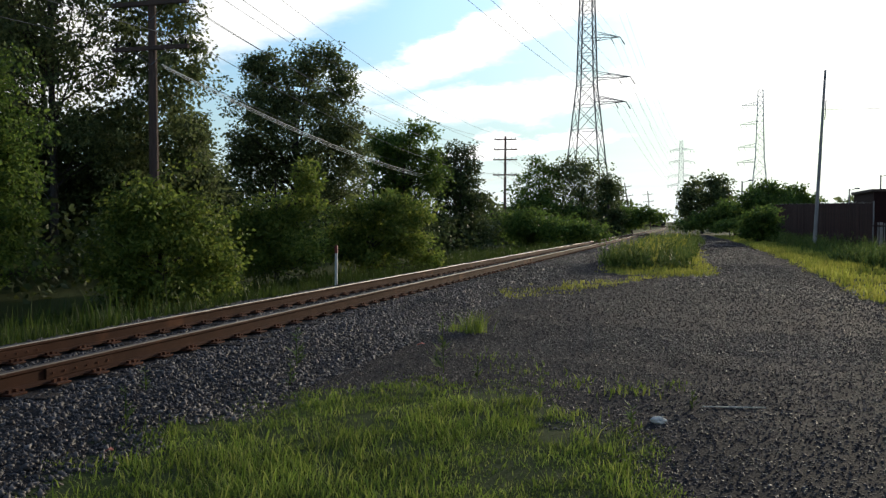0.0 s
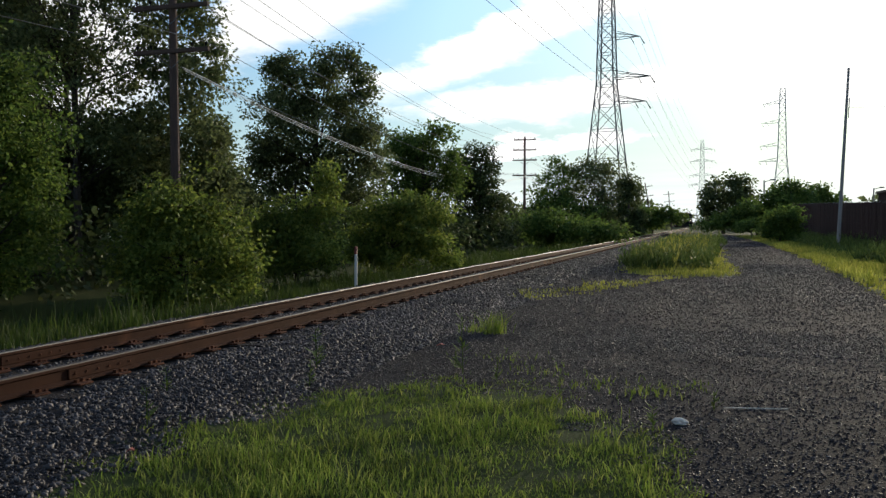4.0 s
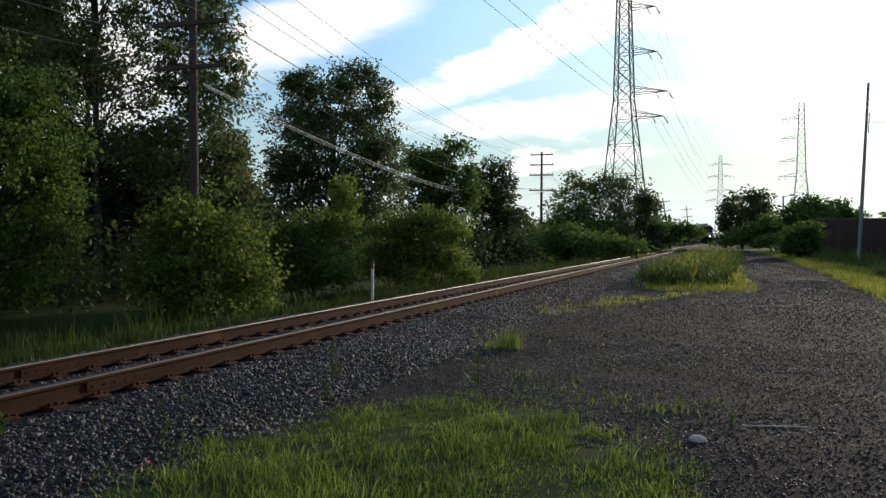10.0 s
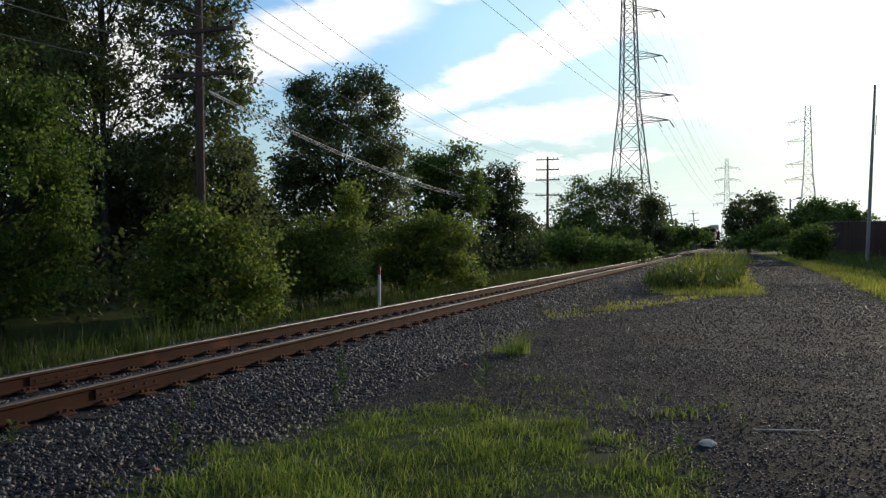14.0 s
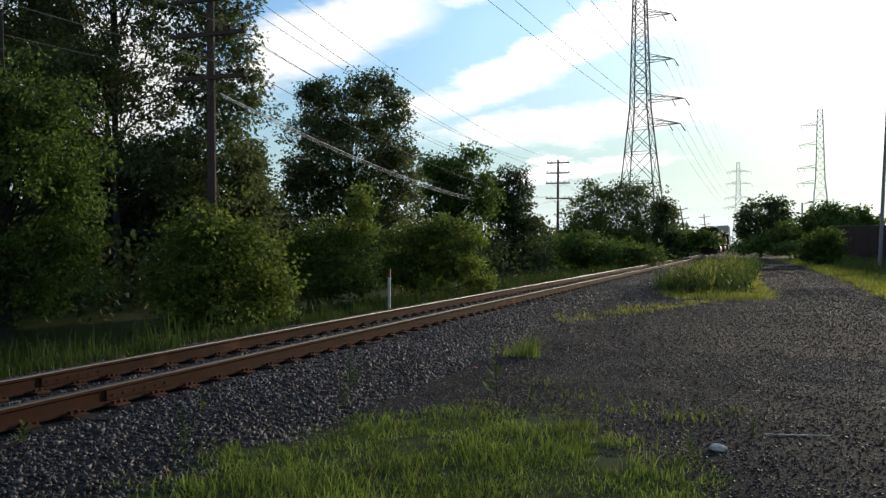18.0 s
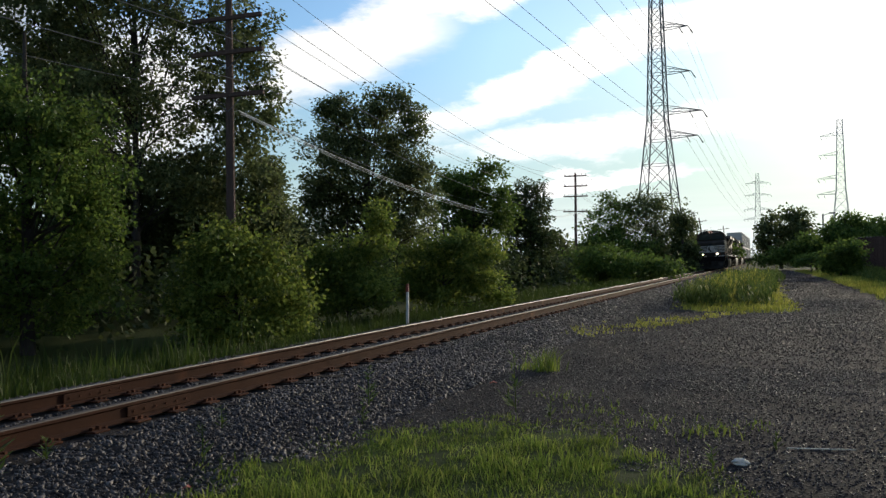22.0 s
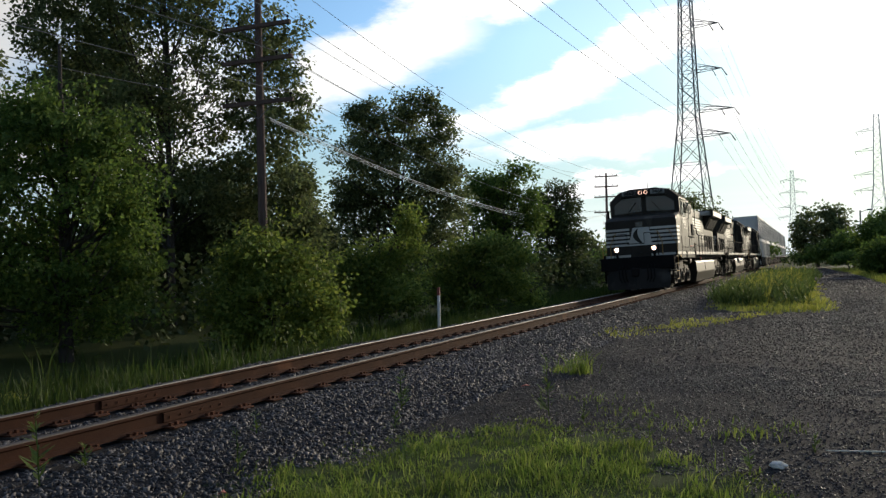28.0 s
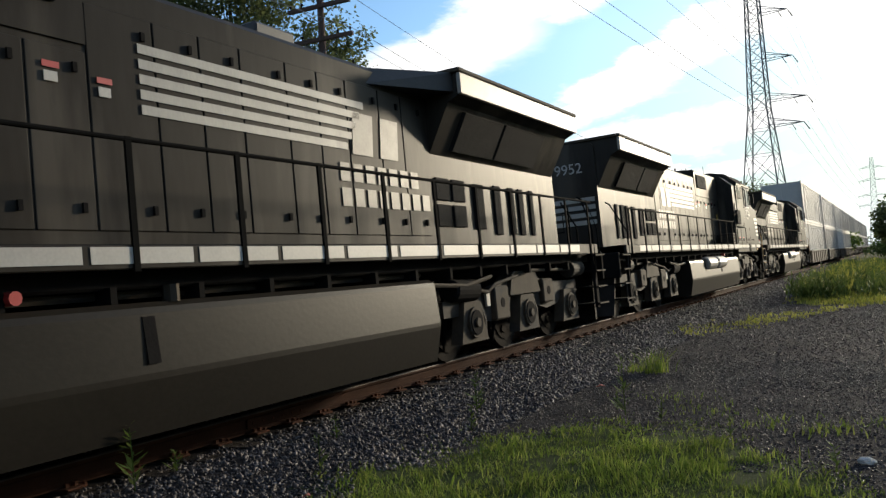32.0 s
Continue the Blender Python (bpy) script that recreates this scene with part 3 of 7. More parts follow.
def build_ties():
    far_ties, y = M(), -8.0
    while y < 110:
        x, z = float(track_x(y)), RAIL_Z - 0.193 + float(drop(y))
        jig = rngt.uniform(-0.03, 0.03)
        if y < 56:
            part("tie", tie_mesh, None, track, at=pose(x + jig, y, z + rngt.uniform(-0.012, 0.004), 0, -CANT, rngt.uniform(-1.2, 1.2)))
            for side in (-1, 1):
                part("tie_plate", plate_mesh, None, track, at=pose(x + side * GAUGE, y, z + side * GAUGE * LIFT, 0, -CANT))
                if y < 34:
                    part("rail_anchor", anchor_mesh, None, track, at=pose(x + side * GAUGE, y + 0.14, z + 0.018 + side * GAUGE * LIFT, 0, -CANT))
        else:
            far_ties.box(x - 1.3, x + 1.3, y - 0.11, y + 0.11, z - 0.17, z)
        y += TIE_STEP
    tagged(part("distant_ties", far_ties, TIE_WOOD, track), kind="stuff")


# ---- train ----
LOCO_BLACK = mat("loco_black", (0.047, 0.041, 0.034), (0.031, 0.027, 0.0225), rough=0.42, scale=2.6, fine=14, bump=0.04, spec=0.04, wear=(0.085, 0.074, 0.060), wear_at=0.56, stretch=(1, 1, 0.2))
LOCO_DUST = mat("underframe_dust", (0.082, 0.063, 0.043), (0.045, 0.035, 0.025), rough=0.8, spec=0.2, scale=3, fine=30, bump=0.08, wear=(0.04, 0.036, 0.033), wear_at=0.56)
TRUCK_DARK = mat("oily_truck_frame", (0.062, 0.051, 0.040), (0.032, 0.027, 0.022), rough=0.75, spec=0.2, scale=3, fine=30, bump=0.08, wear=(0.085, 0.07, 0.056), wear_at=0.60)
TANK_GREY = mat("tank_grey", (0.030, 0.025, 0.019), (0.019, 0.016, 0.0125), rough=0.42, scale=1.0, fine=25, bump=0.06, spec=0.09, wear=(0.030, 0.026, 0.020), wear_at=0.60, stretch=(1, 0.6, 1))
FRAME_BLACK = mat("frame_black", (0.009, 0.0085, 0.0085), (0.016, 0.0145, 0.014), rough=0.9, spec=0.06, scale=3, fine=40, bump=0.15)
PLOUGH = mat("worn_plough_steel", (0.034, 0.030, 0.026), (0.020, 0.018, 0.016), rough=0.7, spec=0.15, scale=2, fine=20, bump=0.1, wear=(0.055, 0.050, 0.045), wear_at=0.6)
DUST_METAL = mat("dusty_aluminium", (0.40, 0.36, 0.30), (0.30, 0.27, 0.23), rough=0.5, scale=3, fine=30, bump=0.05)
LOCO_WHITE = mat("loco_white", (0.55, 0.52, 0.46), (0.40, 0.375, 0.335), rough=0.45, scale=1.5, fine=40, bump=0.03, wear=(0.34, 0.33, 0.31), wear_at=0.62)
FADED_WHITE = mat("faded_white", (0.30, 0.285, 0.255), (0.19, 0.18, 0.16), rough=0.45, scale=2.5, fine=40, bump=0.03, wear=(0.05, 0.048, 0.045), wear_at=0.55)
DARK_SCREEN = mat("dark_screen", (0.012, 0.012, 0.013), (0.022, 0.022, 0.022), rough=0.85, spec=0.08, scale=30, fine=200, bump=0.4)
ROOF_SOOT = mat("sooty_roof", (0.030, 0.029, 0.028), (0.055, 0.051, 0.047), rough=0.55, scale=2, fine=30, bump=0.1)
HANDRAIL = mat("handrail_black", (0.006, 0.006, 0.006), (0.010, 0.010, 0.009), spec=0.03, rough=0.9, bump=0.05)
YELLOW_PAINT = mat("yellow_paint", (0.60, 0.36, 0.04), (0.48, 0.28, 0.04), rough=0.5, bump=0.05)
STEP_CREAM = mat("worn_yellow_rail", (0.34, 0.19, 0.045), (0.22, 0.13, 0.045), rough=0.6, spec=0.2, bump=0.05)
LABEL_RED = mat("label_red", (0.52, 0.045, 0.04), (0.42, 0.04, 0.035), rough=0.5, bump=0)
WHEEL_STEEL = mat("wheel_steel", (0.024, 0.020, 0.018), (0.014, 0.012, 0.011), rough=0.9, metal=0.0, spec=0.1, scale=8, bump=0.1)
WORN_WHITE = mat("worn_lettering", (0.155, 0.145, 0.128), (0.085, 0.079, 0.070), rough=0.5, scale=4, fine=40, bump=0.03, wear=(0.05, 0.046, 0.040), wear_at=0.54)
HOOD_WHITE = mat("dusty_hood_white", (0.42, 0.40, 0.35), (0.29, 0.275, 0.245), rough=0.5, scale=3, fine=40, bump=0.03, wear=(0.20, 0.185, 0.16), wear_at=0.58, stretch=(1, 1, 0.3))
LOCO_GLASS = glass_mat("loco_glass")
LENS_GLOW = glow_mat("lens_glow", (1.0, 0.56, 0.40), 0.9)
LAMP_GLOW = glow_mat("lamp_glow", (1.0, 0.74, 0.56), 120.0)
CONT_PAINTS = [mat("container_white", (0.62, 0.59, 0.54), (0.52, 0.49, 0.45), rough=0.6, scale=0.7, fine=20, bump=0.03, wear=(0.36, 0.34, 0.32), wear_at=0.62, rand=0.12),
               mat("container_grey", (0.46, 0.44, 0.40), (0.37, 0.355, 0.33), rough=0.6, scale=0.7, fine=20, bump=0.03, wear=(0.25, 0.24, 0.23), wear_at=0.62, rand=0.12)]

B0 = 8.75   # from the cab's front to the middle of the unit


def side_pair(f):
    for s in (-1, 1):
        f(s)


def lamp(x, y, z, r, parent, lit):
    """A sealed-beam lamp that faces -y: a ring of lens round a bright core set back in the reflector."""
    n, hole, deep = 18, r * 0.72, 0.15
    m = M()
    rings = [(r, 0.0), (hole, 0.012), (hole, 0.06)]
    vs = [(x + q * math.cos(2 * math.pi * k / n), y + d, z + q * math.sin(2 * math.pi * k / n)) for q, d in rings for k in range(n)]
    fs = [(i * n + k, i * n + (k + 1) % n, i * n + n + (k + 1) % n, i * n + n + k) for i in range(2) for k in range(n)]
    ring = part("lens", m.add(vs, fs), LENS_GLOW if lit else LOCO_GLASS, parent)
    part("reflector", M().tube([(x, y + 0.06, z), (x, y + deep + 0.02, z)], hole * 1.02, 14, cap=not lit), FRAME_BLACK, ring)
    if lit:
        part("bulb", M().tube([(x, y + deep, z), (x, y + deep + 0.01, z)], hole * 0.95, 14), LAMP_GLOW, ring)
        part("back_plate", M().tube([(x, y + deep + 0.014, z), (x, y + deep + 0.03, z)], hole * 1.1, 14), FRAME_BLACK, ring)


def loco(label, number, nose_emblem=True, lights=True):
    """A six-axle road unit: front towards -y, origin on the rails under its middle."""
    L = thing("locomotive", label, "locomotive", group="units of the train")

    def b(q):
        return q - B0

    def c(q):
        return q - B0

    # frame with a dark edge, end plates and the white sill stripe
    fr = M()
    fr.box(-1.34, 1.34, b(-1.85), b(18.9), 1.28, 1.44, 0.02)
    fr.box(-0.75, 0.75, b(-2.4), b(19.2), 0.85, 1.30, 0.03)
    part("frame", fr, FRAME_BLACK, L)
    sill = M()
    for s in (-1, 1):
        sill.box(s * 1.53 - 0.03, s * 1.53 + 0.03, b(4.20), b(18.9), 1.42, 1.60, 0.008)
    part("side_sill", sill, LOCO_BLACK, L)
    for s in (-1, 1):
        y = 4.27
        while y < 17.9:
            ln = 0.98
            part("sill_stripe", M().box(s * 1.562 - 0.004, s * 1.562 + 0.004, b(y), b(y + ln), 1.46, 1.585), LOCO_WHITE, L, "white reflective stripe")
            y += ln + 0.07
    part("walkway", M().box(-1.52, 1.52, b(4.18), b(18.9), 1.585, 1.61, 0.004), FRAME_BLACK, L)

    # nose: tapered plan, sloping top
    nose_w = 1.50
    n = M()
    low, top_f, top_b = 1.44, 3.18, 3.38
    ring = lambda z, yf, w: [(-w, c(0.4), z), (-w, c(yf + 0.24), z), (-0.42, c(yf), z), (0.42, c(yf), z), (w, c(yf + 0.24), z), (w, c(0.4), z)]
    vs = ring(low, -1.52, nose_w) + ring(top_f - 0.14, -1.52, nose_w)
    top = ring(top_f, -1.30, nose_w - 0.10)
    top[0], top[5] = (-nose_w + 0.02, c(0.4), top_b), (nose_w - 0.02, c(0.4), top_b)
    vs += top
    fs = [tuple(range(5, -1, -1)), tuple(range(12, 18))]
    for k in (0, 6):
        fs += [(k + i, k + i + 1, k + i + 7, k + i + 6) for i in range(5)] + [(k + 5, k, k + 6, k + 11)]
    nose = part("nose", n.add(vs, fs), LOCO_BLACK, L, "short low nose, black with white bands")
    # nose door and its window
    part("nose_door", M().box(-0.36, 0.36, c(-1.545), c(-1.515), 1.62, 3.02, 0.012), LOCO_BLACK, L)
    part("door_window", M().box(-0.15, 0.15, c(-1.556), c(-1.54), 2.72, 2.94, 0.008), LOCO_GLASS, L)
    # white bands wrap round the nose to the cab's side
    def band(s, u0, u1, z0, z1):
        """A thin plate on the swept front face, from u0 to u1 off the middle."""
        yy = lambda u: c(-1.52 + max(0.0, u - 0.42) / 1.08 * 0.24)
        vs = [(s * u, yy(u) - d, z) for d in (0.008, 0.002) for u, z in ((u0, z0), (u1, z0), (u1, z1), (u0, z1))]
        return M().add(vs, [(0, 1, 2, 3), (4, 7, 6, 5), (0, 4, 5, 1), (1, 5, 6, 2), (2, 6, 7, 3), (3, 7, 4, 0)])

    for i in range(5):
        z0 = 2.60 - i * 0.165
        for s in (-1, 1):
            part("nose_band", band(s, 0.43, 1.50, z0, z0 + 0.095), LOCO_WHITE, nose, "white painted band")
            bd = M().prism([(c(-1.27), z0), (c(-0.50 - 0.075 * i), z0), (c(-0.44 - 0.075 * i), z0 + 0.095), (c(-1.27), z0 + 0.095)], s * 1.505 - 0.003, s * 1.505 + 0.003, "x")
            part("side_band", bd, LOCO_WHITE, nose, "white painted band with a slanted end")
    for s in (-1, 1):
        part("low_band", band(s, 0.43, 1.50, 1.47, 1.57), LOCO_WHITE, nose)
    if nose_emblem:
        # white shield with one dark curved stroke
        part("emblem_field", M().prism([(-0.50, 1.94), (0.50, 1.94), (0.40, 2.70), (-0.28, 2.70)], c(-1.553), c(-1.548)), LOCO_WHITE, nose)
        em = M()
        bow = lambda k: 0.16 - 0.34 * math.sin(k * 2.2 + 0.2)
        wide = lambda k: 0.015 + 0.095 * math.sin(math.pi * min(1, k * 0.9 + 0.1))
        ks = [i / 12 for i in range(13)]
        em.prism([(bow(k) + wide(k), 1.99 + 0.66 * k) for k in ks] + [(bow(k) - wide(k), 1.99 + 0.66 * k) for k in reversed(ks)], c(-1.560), c(-1.555))
        part("emblem", em, LOCO_BLACK, nose)

    # cab with sloping windshield face
    cab = M()
    prof = [(-1.50, 1.44), (1.50, 1.44), (1.50, 3.98), (1.08, 4.36), (0.55, 4.47), (-0.55, 4.47), (-1.08, 4.36), (-1.50, 3.98)]
    yf = [c(-0.05), c(-0.05), c(-0.02), c(0.0), c(0.0), c(0.0), c(0.0), c(-0.02)]
    vs = [(u, yf[i], w) for i, (u, w) in enumerate(prof)] + [(u, b(3.05), w) for u, w in prof]
    fs = [tuple(range(8)), tuple(range(15, 7, -1))] + [(i, 8 + i, 8 + (i + 1) % 8, (i + 1) % 8) for i in range(8)]
    cab.add(vs, fs)
    cab.mi = [1 if 4 <= i <= 8 else 0 for i in range(10)]
    cabo = part("cab", cab, [LOCO_BLACK, FRAME_BLACK], L)
    for s in (-1, 1):
        part("windshield", M().prism([(s * 0.10, 3.46), (s * 1.30, 3.40), (s * 1.30, 3.80), (s * 0.92, 4.06), (s * 0.10, 4.10)][::s], c(-0.075), c(-0.045)), LOCO_GLASS, cabo, "dark tinted windshield")
        part("wiper", M().tube([(s * 0.70, c(-0.10), 3.44), (s * 0.35, c(-0.10), 3.86)], 0.012, 5), HANDRAIL, cabo)
        # number boards either side of the headlights
        part("number_board", M().box(s * 0.62 - 0.30, s * 0.62 + 0.30, c(-0.10), c(-0.02), 4.19, 4.39, 0.01), FADED_WHITE, cabo)
        text(number, s * 0.62, c(-0.108), 4.29, 0.17, 0, cabo, FRAME_BLACK, 0.004)
    part("sun_visor", M().box(-0.98, 0.98, c(-0.16), c(0.0), 4.115, 4.145, 0.008), LOCO_BLACK, cabo)
    for s in (-1, 1):
        hl = part("headlight_housing", M().tube([(s * 0.12, c(-0.20), 4.29), (s * 0.12, c(0.0), 4.29)], 0.105, 16, cap=False), FRAME_BLACK, cabo)
        lamp(s * 0.12, c(-0.14), 4.29, 0.085, hl, lights)
    # side windows, mirrors, gutters, louvres
    for s in (-1, 1):
        wf = M()
        wf.box(s * 1.515 - 0.02, s * 1.515 + 0.02, b(0.22), b(1.76), 3.14, 3.20).box(s * 1.515 - 0.02, s * 1.515 + 0.02, b(0.22), b(1.76), 3.78, 3.83)
        for q in (0.22, 0.66, 1.19, 1.71):
            wf.box(s * 1.515 - 0.02, s * 1.515 + 0.02, b(q), b(q + 0.05), 3.14, 3.83)
        w = part("side_window", wf, mat_alu(), cabo, "bare aluminium window frame")
        for q0, q1 in ((0.27, 0.66), (0.71, 1.19), (1.24, 1.71)):
            part("pane", M().box(s * 1.508 - 0.006, s * 1.508 + 0.006, b(q0), b(q1), 3.20, 3.78), SKY_GLASS if q0 > 0.5 else LOCO_GLASS, w)
        part("gutter", M().box(s * 1.54 - 0.03, s * 1.54 + 0.03, b(0.1), b(1.9), 3.87, 3.90), LOCO_BLACK, cabo)
        mr = part("mirror_arm", M().tube([(s * 1.5, b(0.30), 3.3), (s * 1.66, b(0.26), 3.3), (s * 1.66, b(0.26), 3.6), (s * 1.5, b(0.30), 3.6)], 0.014, 6), HANDRAIL, cabo)
        part("mirror", M().box(s * 1.66 - 0.02, s * 1.66 + 0.02, b(0.16), b(0.38), 3.26, 3.64, 0.01), HANDRAIL, mr)
        part("grab_iron", M().tube([(s * 1.51, b(1.95), 3.05), (s * 1.60, b(1.95), 3.08), (s * 1.60, b(1.95), 3.78), (s * 1.51, b(1.95), 3.82)], 0.015, 6), HANDRAIL, cabo)
    # auxiliary cabinet behind the cab, flush with it
    aux = part("equipment_cabinet", M().prism([(-1.49, 1.44), (1.49, 1.44), (1.49, 3.80), (1.10, 4.16), (-1.10, 4.16), (-1.49, 3.80)], b(3.05), b(4.15)), LOCO_BLACK, L)
    for s in (-1, 1):
        for q0, q1 in ((2.27, 2.71), (2.90, 3.52)):
            part("louvre", M().box(s * 1.505 - 0.012, s * 1.505 + 0.012, b(q0), b(q1), 3.36, 3.82), DARK_SCREEN, aux)
            lv = M()
            for k in range(7):
                z = 3.39 + k * 0.06
                lv.box(s * 1.522 - 0.012, s * 1.522 + 0.012, b(q0), b(q1), z, z + 0.012)
            tagged(part("louvre_slats", lv, LOCO_BLACK, aux), kind="stuff")
            for q in (q0 - 0.05, q1 + 0.01):
                part("louvre_strip", M().box(s * 1.53 - 0.01, s * 1.53 + 0.01, b(q), b(q + 0.035), 3.36, 3.84), FADED_WHITE, aux)
        # tall door with a shallow black grille
        d = part("cabinet_door", M().box(s * 1.505 - 0.012, s * 1.505 + 0.012, b(2.45), b(4.02), 2.30, 3.14, 0.006), LOCO_BLACK, aux)
        part("grille_box", M().box(s * 1.54 - 0.03, s * 1.54 + 0.03, b(3.22), b(3.98), 2.36, 2.88, 0.012), DARK_SCREEN, aux)
        part("door_rail", M().box(s * 1.53 - 0.02, s * 1.53 + 0.02, b(2.4), b(4.05), 2.24, 2.28, 0.005), FRAME_BLACK, aux)
        for k in range(4):
            part("vent_slot", M().box(s * 1.515 - 0.012, s * 1.515 + 0.012, b(2.16), b(2.32), 2.26 + k * 0.05, 2.275 + k * 0.05), FRAME_BLACK, aux)
        part("access_step", M().box(s * 1.49 - 0.03, s * 1.49 + 0.03, b(1.09), b(1.50), 1.32, 1.62, 0.006), FRAME_BLACK, L)
        part("access_plate", M().box(s * 1.525 - 0.01, s * 1.525 + 0.01, b(1.12), b(1.47), 1.50, 1.62, 0.004), LOCO_BLACK, L)
        for q0, q1 in ((-0.05, 1.03), (1.06, 2.02), (2.43, 3.18), (3.23, 3.98)):
            dr = part("locker_door", M().box(s * 1.507 - 0.010, s * 1.507 + 0.010, b(q0), b(q1), 1.64, 2.26 if q0 < 2 else 2.18, 0.006), LOCO_BLACK, L)
            for k in (0.3, 0.7):
                part("latch", M().box(s * 1.524 - 0.008, s * 1.524 + 0.008, b(q0 + (q1 - q0) * k - 0.02), b(q0 + (q1 - q0) * k + 0.02), 1.74, 1.82, 0.004), FRAME_BLACK, dr)
            part("sill_stripe", M().box(s * 1.512 - 0.004, s * 1.512 + 0.004, b(q0 if q0 != 1.06 else 1.54), b(q1 if q0 != 1.06 else 2.33), 1.47, 1.58), LOCO_WHITE, L)
            if q0 > 2:
                part("warning_label", M().box(s * 1.520 - 0.003, s * 1.520 + 0.003, b(q0 + 0.30), b(q0 + 0.43), 1.83, 1.88), LABEL_RED, dr)
        part("sill_stripe", M().box(s * 1.512 - 0.004, s * 1.512 + 0.004, b(-1.55), b(-0.40), 1.47, 1.58), LOCO_WHITE, L)
        part("skirt_panel", M().box(s * 1.485 - 0.018, s * 1.485 + 0.018, b(-0.32), b(4.12), 1.31, 1.445, 0.006), LOCO_BLACK, L)
        part("builder_mark", M().box(s * 1.508 - 0.004, s * 1.508 + 0.004, b(-0.75), b(-0.50), 1.36, 1.43), YELLOW_PAINT, L)
        text(number, s * 1.508, b(1.03), 2.91, 0.375, s, cabo, FADED_WHITE, 0.011)
        part("small_mark", M().box(s * 1.506 - 0.003, s * 1.506 + 0.003, b(1.07), b(1.23), 2.60, 2.68), LOCO_WHITE, cabo)
        text("D9-40CW", s * 1.508, b(1.74), 2.63, 0.066, s, cabo, FADED_WHITE, 0.003)
        for q, z in ((-1.50, 1.72), (-1.48, 3.02)):
            part("warning_label", M().box(s * 1.508 - 0.003, s * 1.508 + 0.003, b(q), b(q + 0.13), z, z + 0.06), LABEL_RED, cabo)
            part("white_label", M().box(s * 1.508 - 0.003, s * 1.508 + 0.003, b(q), b(q + 0.13), z - 0.06, z - 0.005), LOCO_WHITE, cabo)

    # long hood: doors between upright seams
    hw = 0.93
    hood = part("engine_hood", M().prism([(-hw, 1.60), (hw, 1.60), (hw, 3.88), (hw - 0.05, 3.94), (0.45, 4.0), (-0.45, 4.0), (-hw + 0.05, 3.94), (-hw, 3.88)], b(4.15), b(18.5)), LOCO_BLACK, L)
    blower = M().prism([(-hw - 0.02, 3.30), (hw + 0.02, 3.30), (hw + 0.02, 4.13), (hw - 0.02, 4.17), (-hw + 0.02, 4.17), (-hw - 0.02, 4.13)], b(4.16), b(8.02))
    part("blower_housing", blower, LOCO_BLACK, L)
    for s in (-1, 1):
        part("screen", M().box(s * (hw + 0.035) - 0.02, s * (hw + 0.035) + 0.02, b(6.25), b(7.75), 3.58, 4.02, 0.01), DARK_SCREEN, hood)
        y = 4.35
        k = 0
        while y < 13.0:
            w = 0.56 if k % 3 else 0.72
            top = 3.24 if y + w / 2 <= 8.0 else 3.66
            d = part("hood_door", M().box(s * (hw + 0.004) - 0.010, s * (hw + 0.004) + 0.010, b(y), b(y + w - 0.02), 1.78, top, 0.008), LOCO_BLACK, hood)
            for z in (1.92, 3.45 if top > 3.5 else 3.05):
                part("latch", M().box(s * (hw + 0.03) - 0.012, s * (hw + 0.03) + 0.012, b(y + w - 0.16), b(y + w - 0.12), z, z + 0.08), FRAME_BLACK, d)
            y += w
            k += 1
        # white bands along the hood, and plain blocks where the road's name stands
        for i in range(5):
            z0 = 3.34 - i * 0.135
            part("hood_band", M().box(s * (hw + 0.024) - 0.002, s * (hw + 0.024) + 0.002, b(8.55), b(12.05 - 0.10 * i), z0, z0 + 0.085), HOOD_WHITE, hood)
        for q0, q1 in ((11.74, 12.24), (12.36, 12.84)):
            part("emblem_block", M().prism([(b(q0), 2.76), (b(q1 - 0.06), 2.76), (b(q1), 3.28), (b(q0 + 0.06), 3.28)], s * (hw + 0.024) - 0.002, s * (hw + 0.024) + 0.002, "x"), WORN_WHITE, hood, "faded white emblem block")
        for n_, z in ((7, 2.42), (8, 2.12)):
            for i in range(n_):
                part("name_block", M().box(s * (hw + 0.024) - 0.002, s * (hw + 0.024) + 0.002, b(11.45 + i * 0.27), b(11.45 + i * 0.27 + 0.19), z, z + 0.22), WORN_WHITE, hood, "faded white lettering block")
        for q0, q1, z0, z1 in ((13.75, 14.15, 2.30, 2.62), (14.25, 14.65, 2.30, 2.62), (13.75, 14.15, 1.92, 2.24), (14.25, 14.65, 1.92, 2.24), (14.95, 15.30, 1.90, 2.60), (15.7, 15.95, 1.82, 2.62), (16.3, 16.5, 1.82, 2.62), (16.7, 16.9, 1.82, 2.62), (17.2, 17.35, 1.82, 2.62)):
            part("vent_opening", M().box(s * (hw + 0.012) - 0.02, s * (hw + 0.012) + 0.02, b(q0), b(q1), z0, z1, 0.01), DARK_SCREEN, hood)
        sb = part("sand_box", M().box(s * 1.27 - 0.22, s * 1.27 + 0.22, b(4.50), b(5.02), 1.62, 2.02, 0.015), LOCO_DUST, L)
        for i in range(12):
            part("slot", M().box(s * 1.492 - 0.004, s * 1.492 + 0.004, b(4.56 + 0.11 * (i % 4)), b(4.61 + 0.11 * (i % 4)), 1.70 + 0.11 * (i // 4), 1.74 + 0.11 * (i // 4)), FRAME_BLACK, sb)
        part("yellow_plate", M().box(s * (hw + 0.03) - 0.003, s * (hw + 0.03) + 0.003, b(4.6), b(4.8), 2.55, 2.75), YELLOW_PAINT, hood)
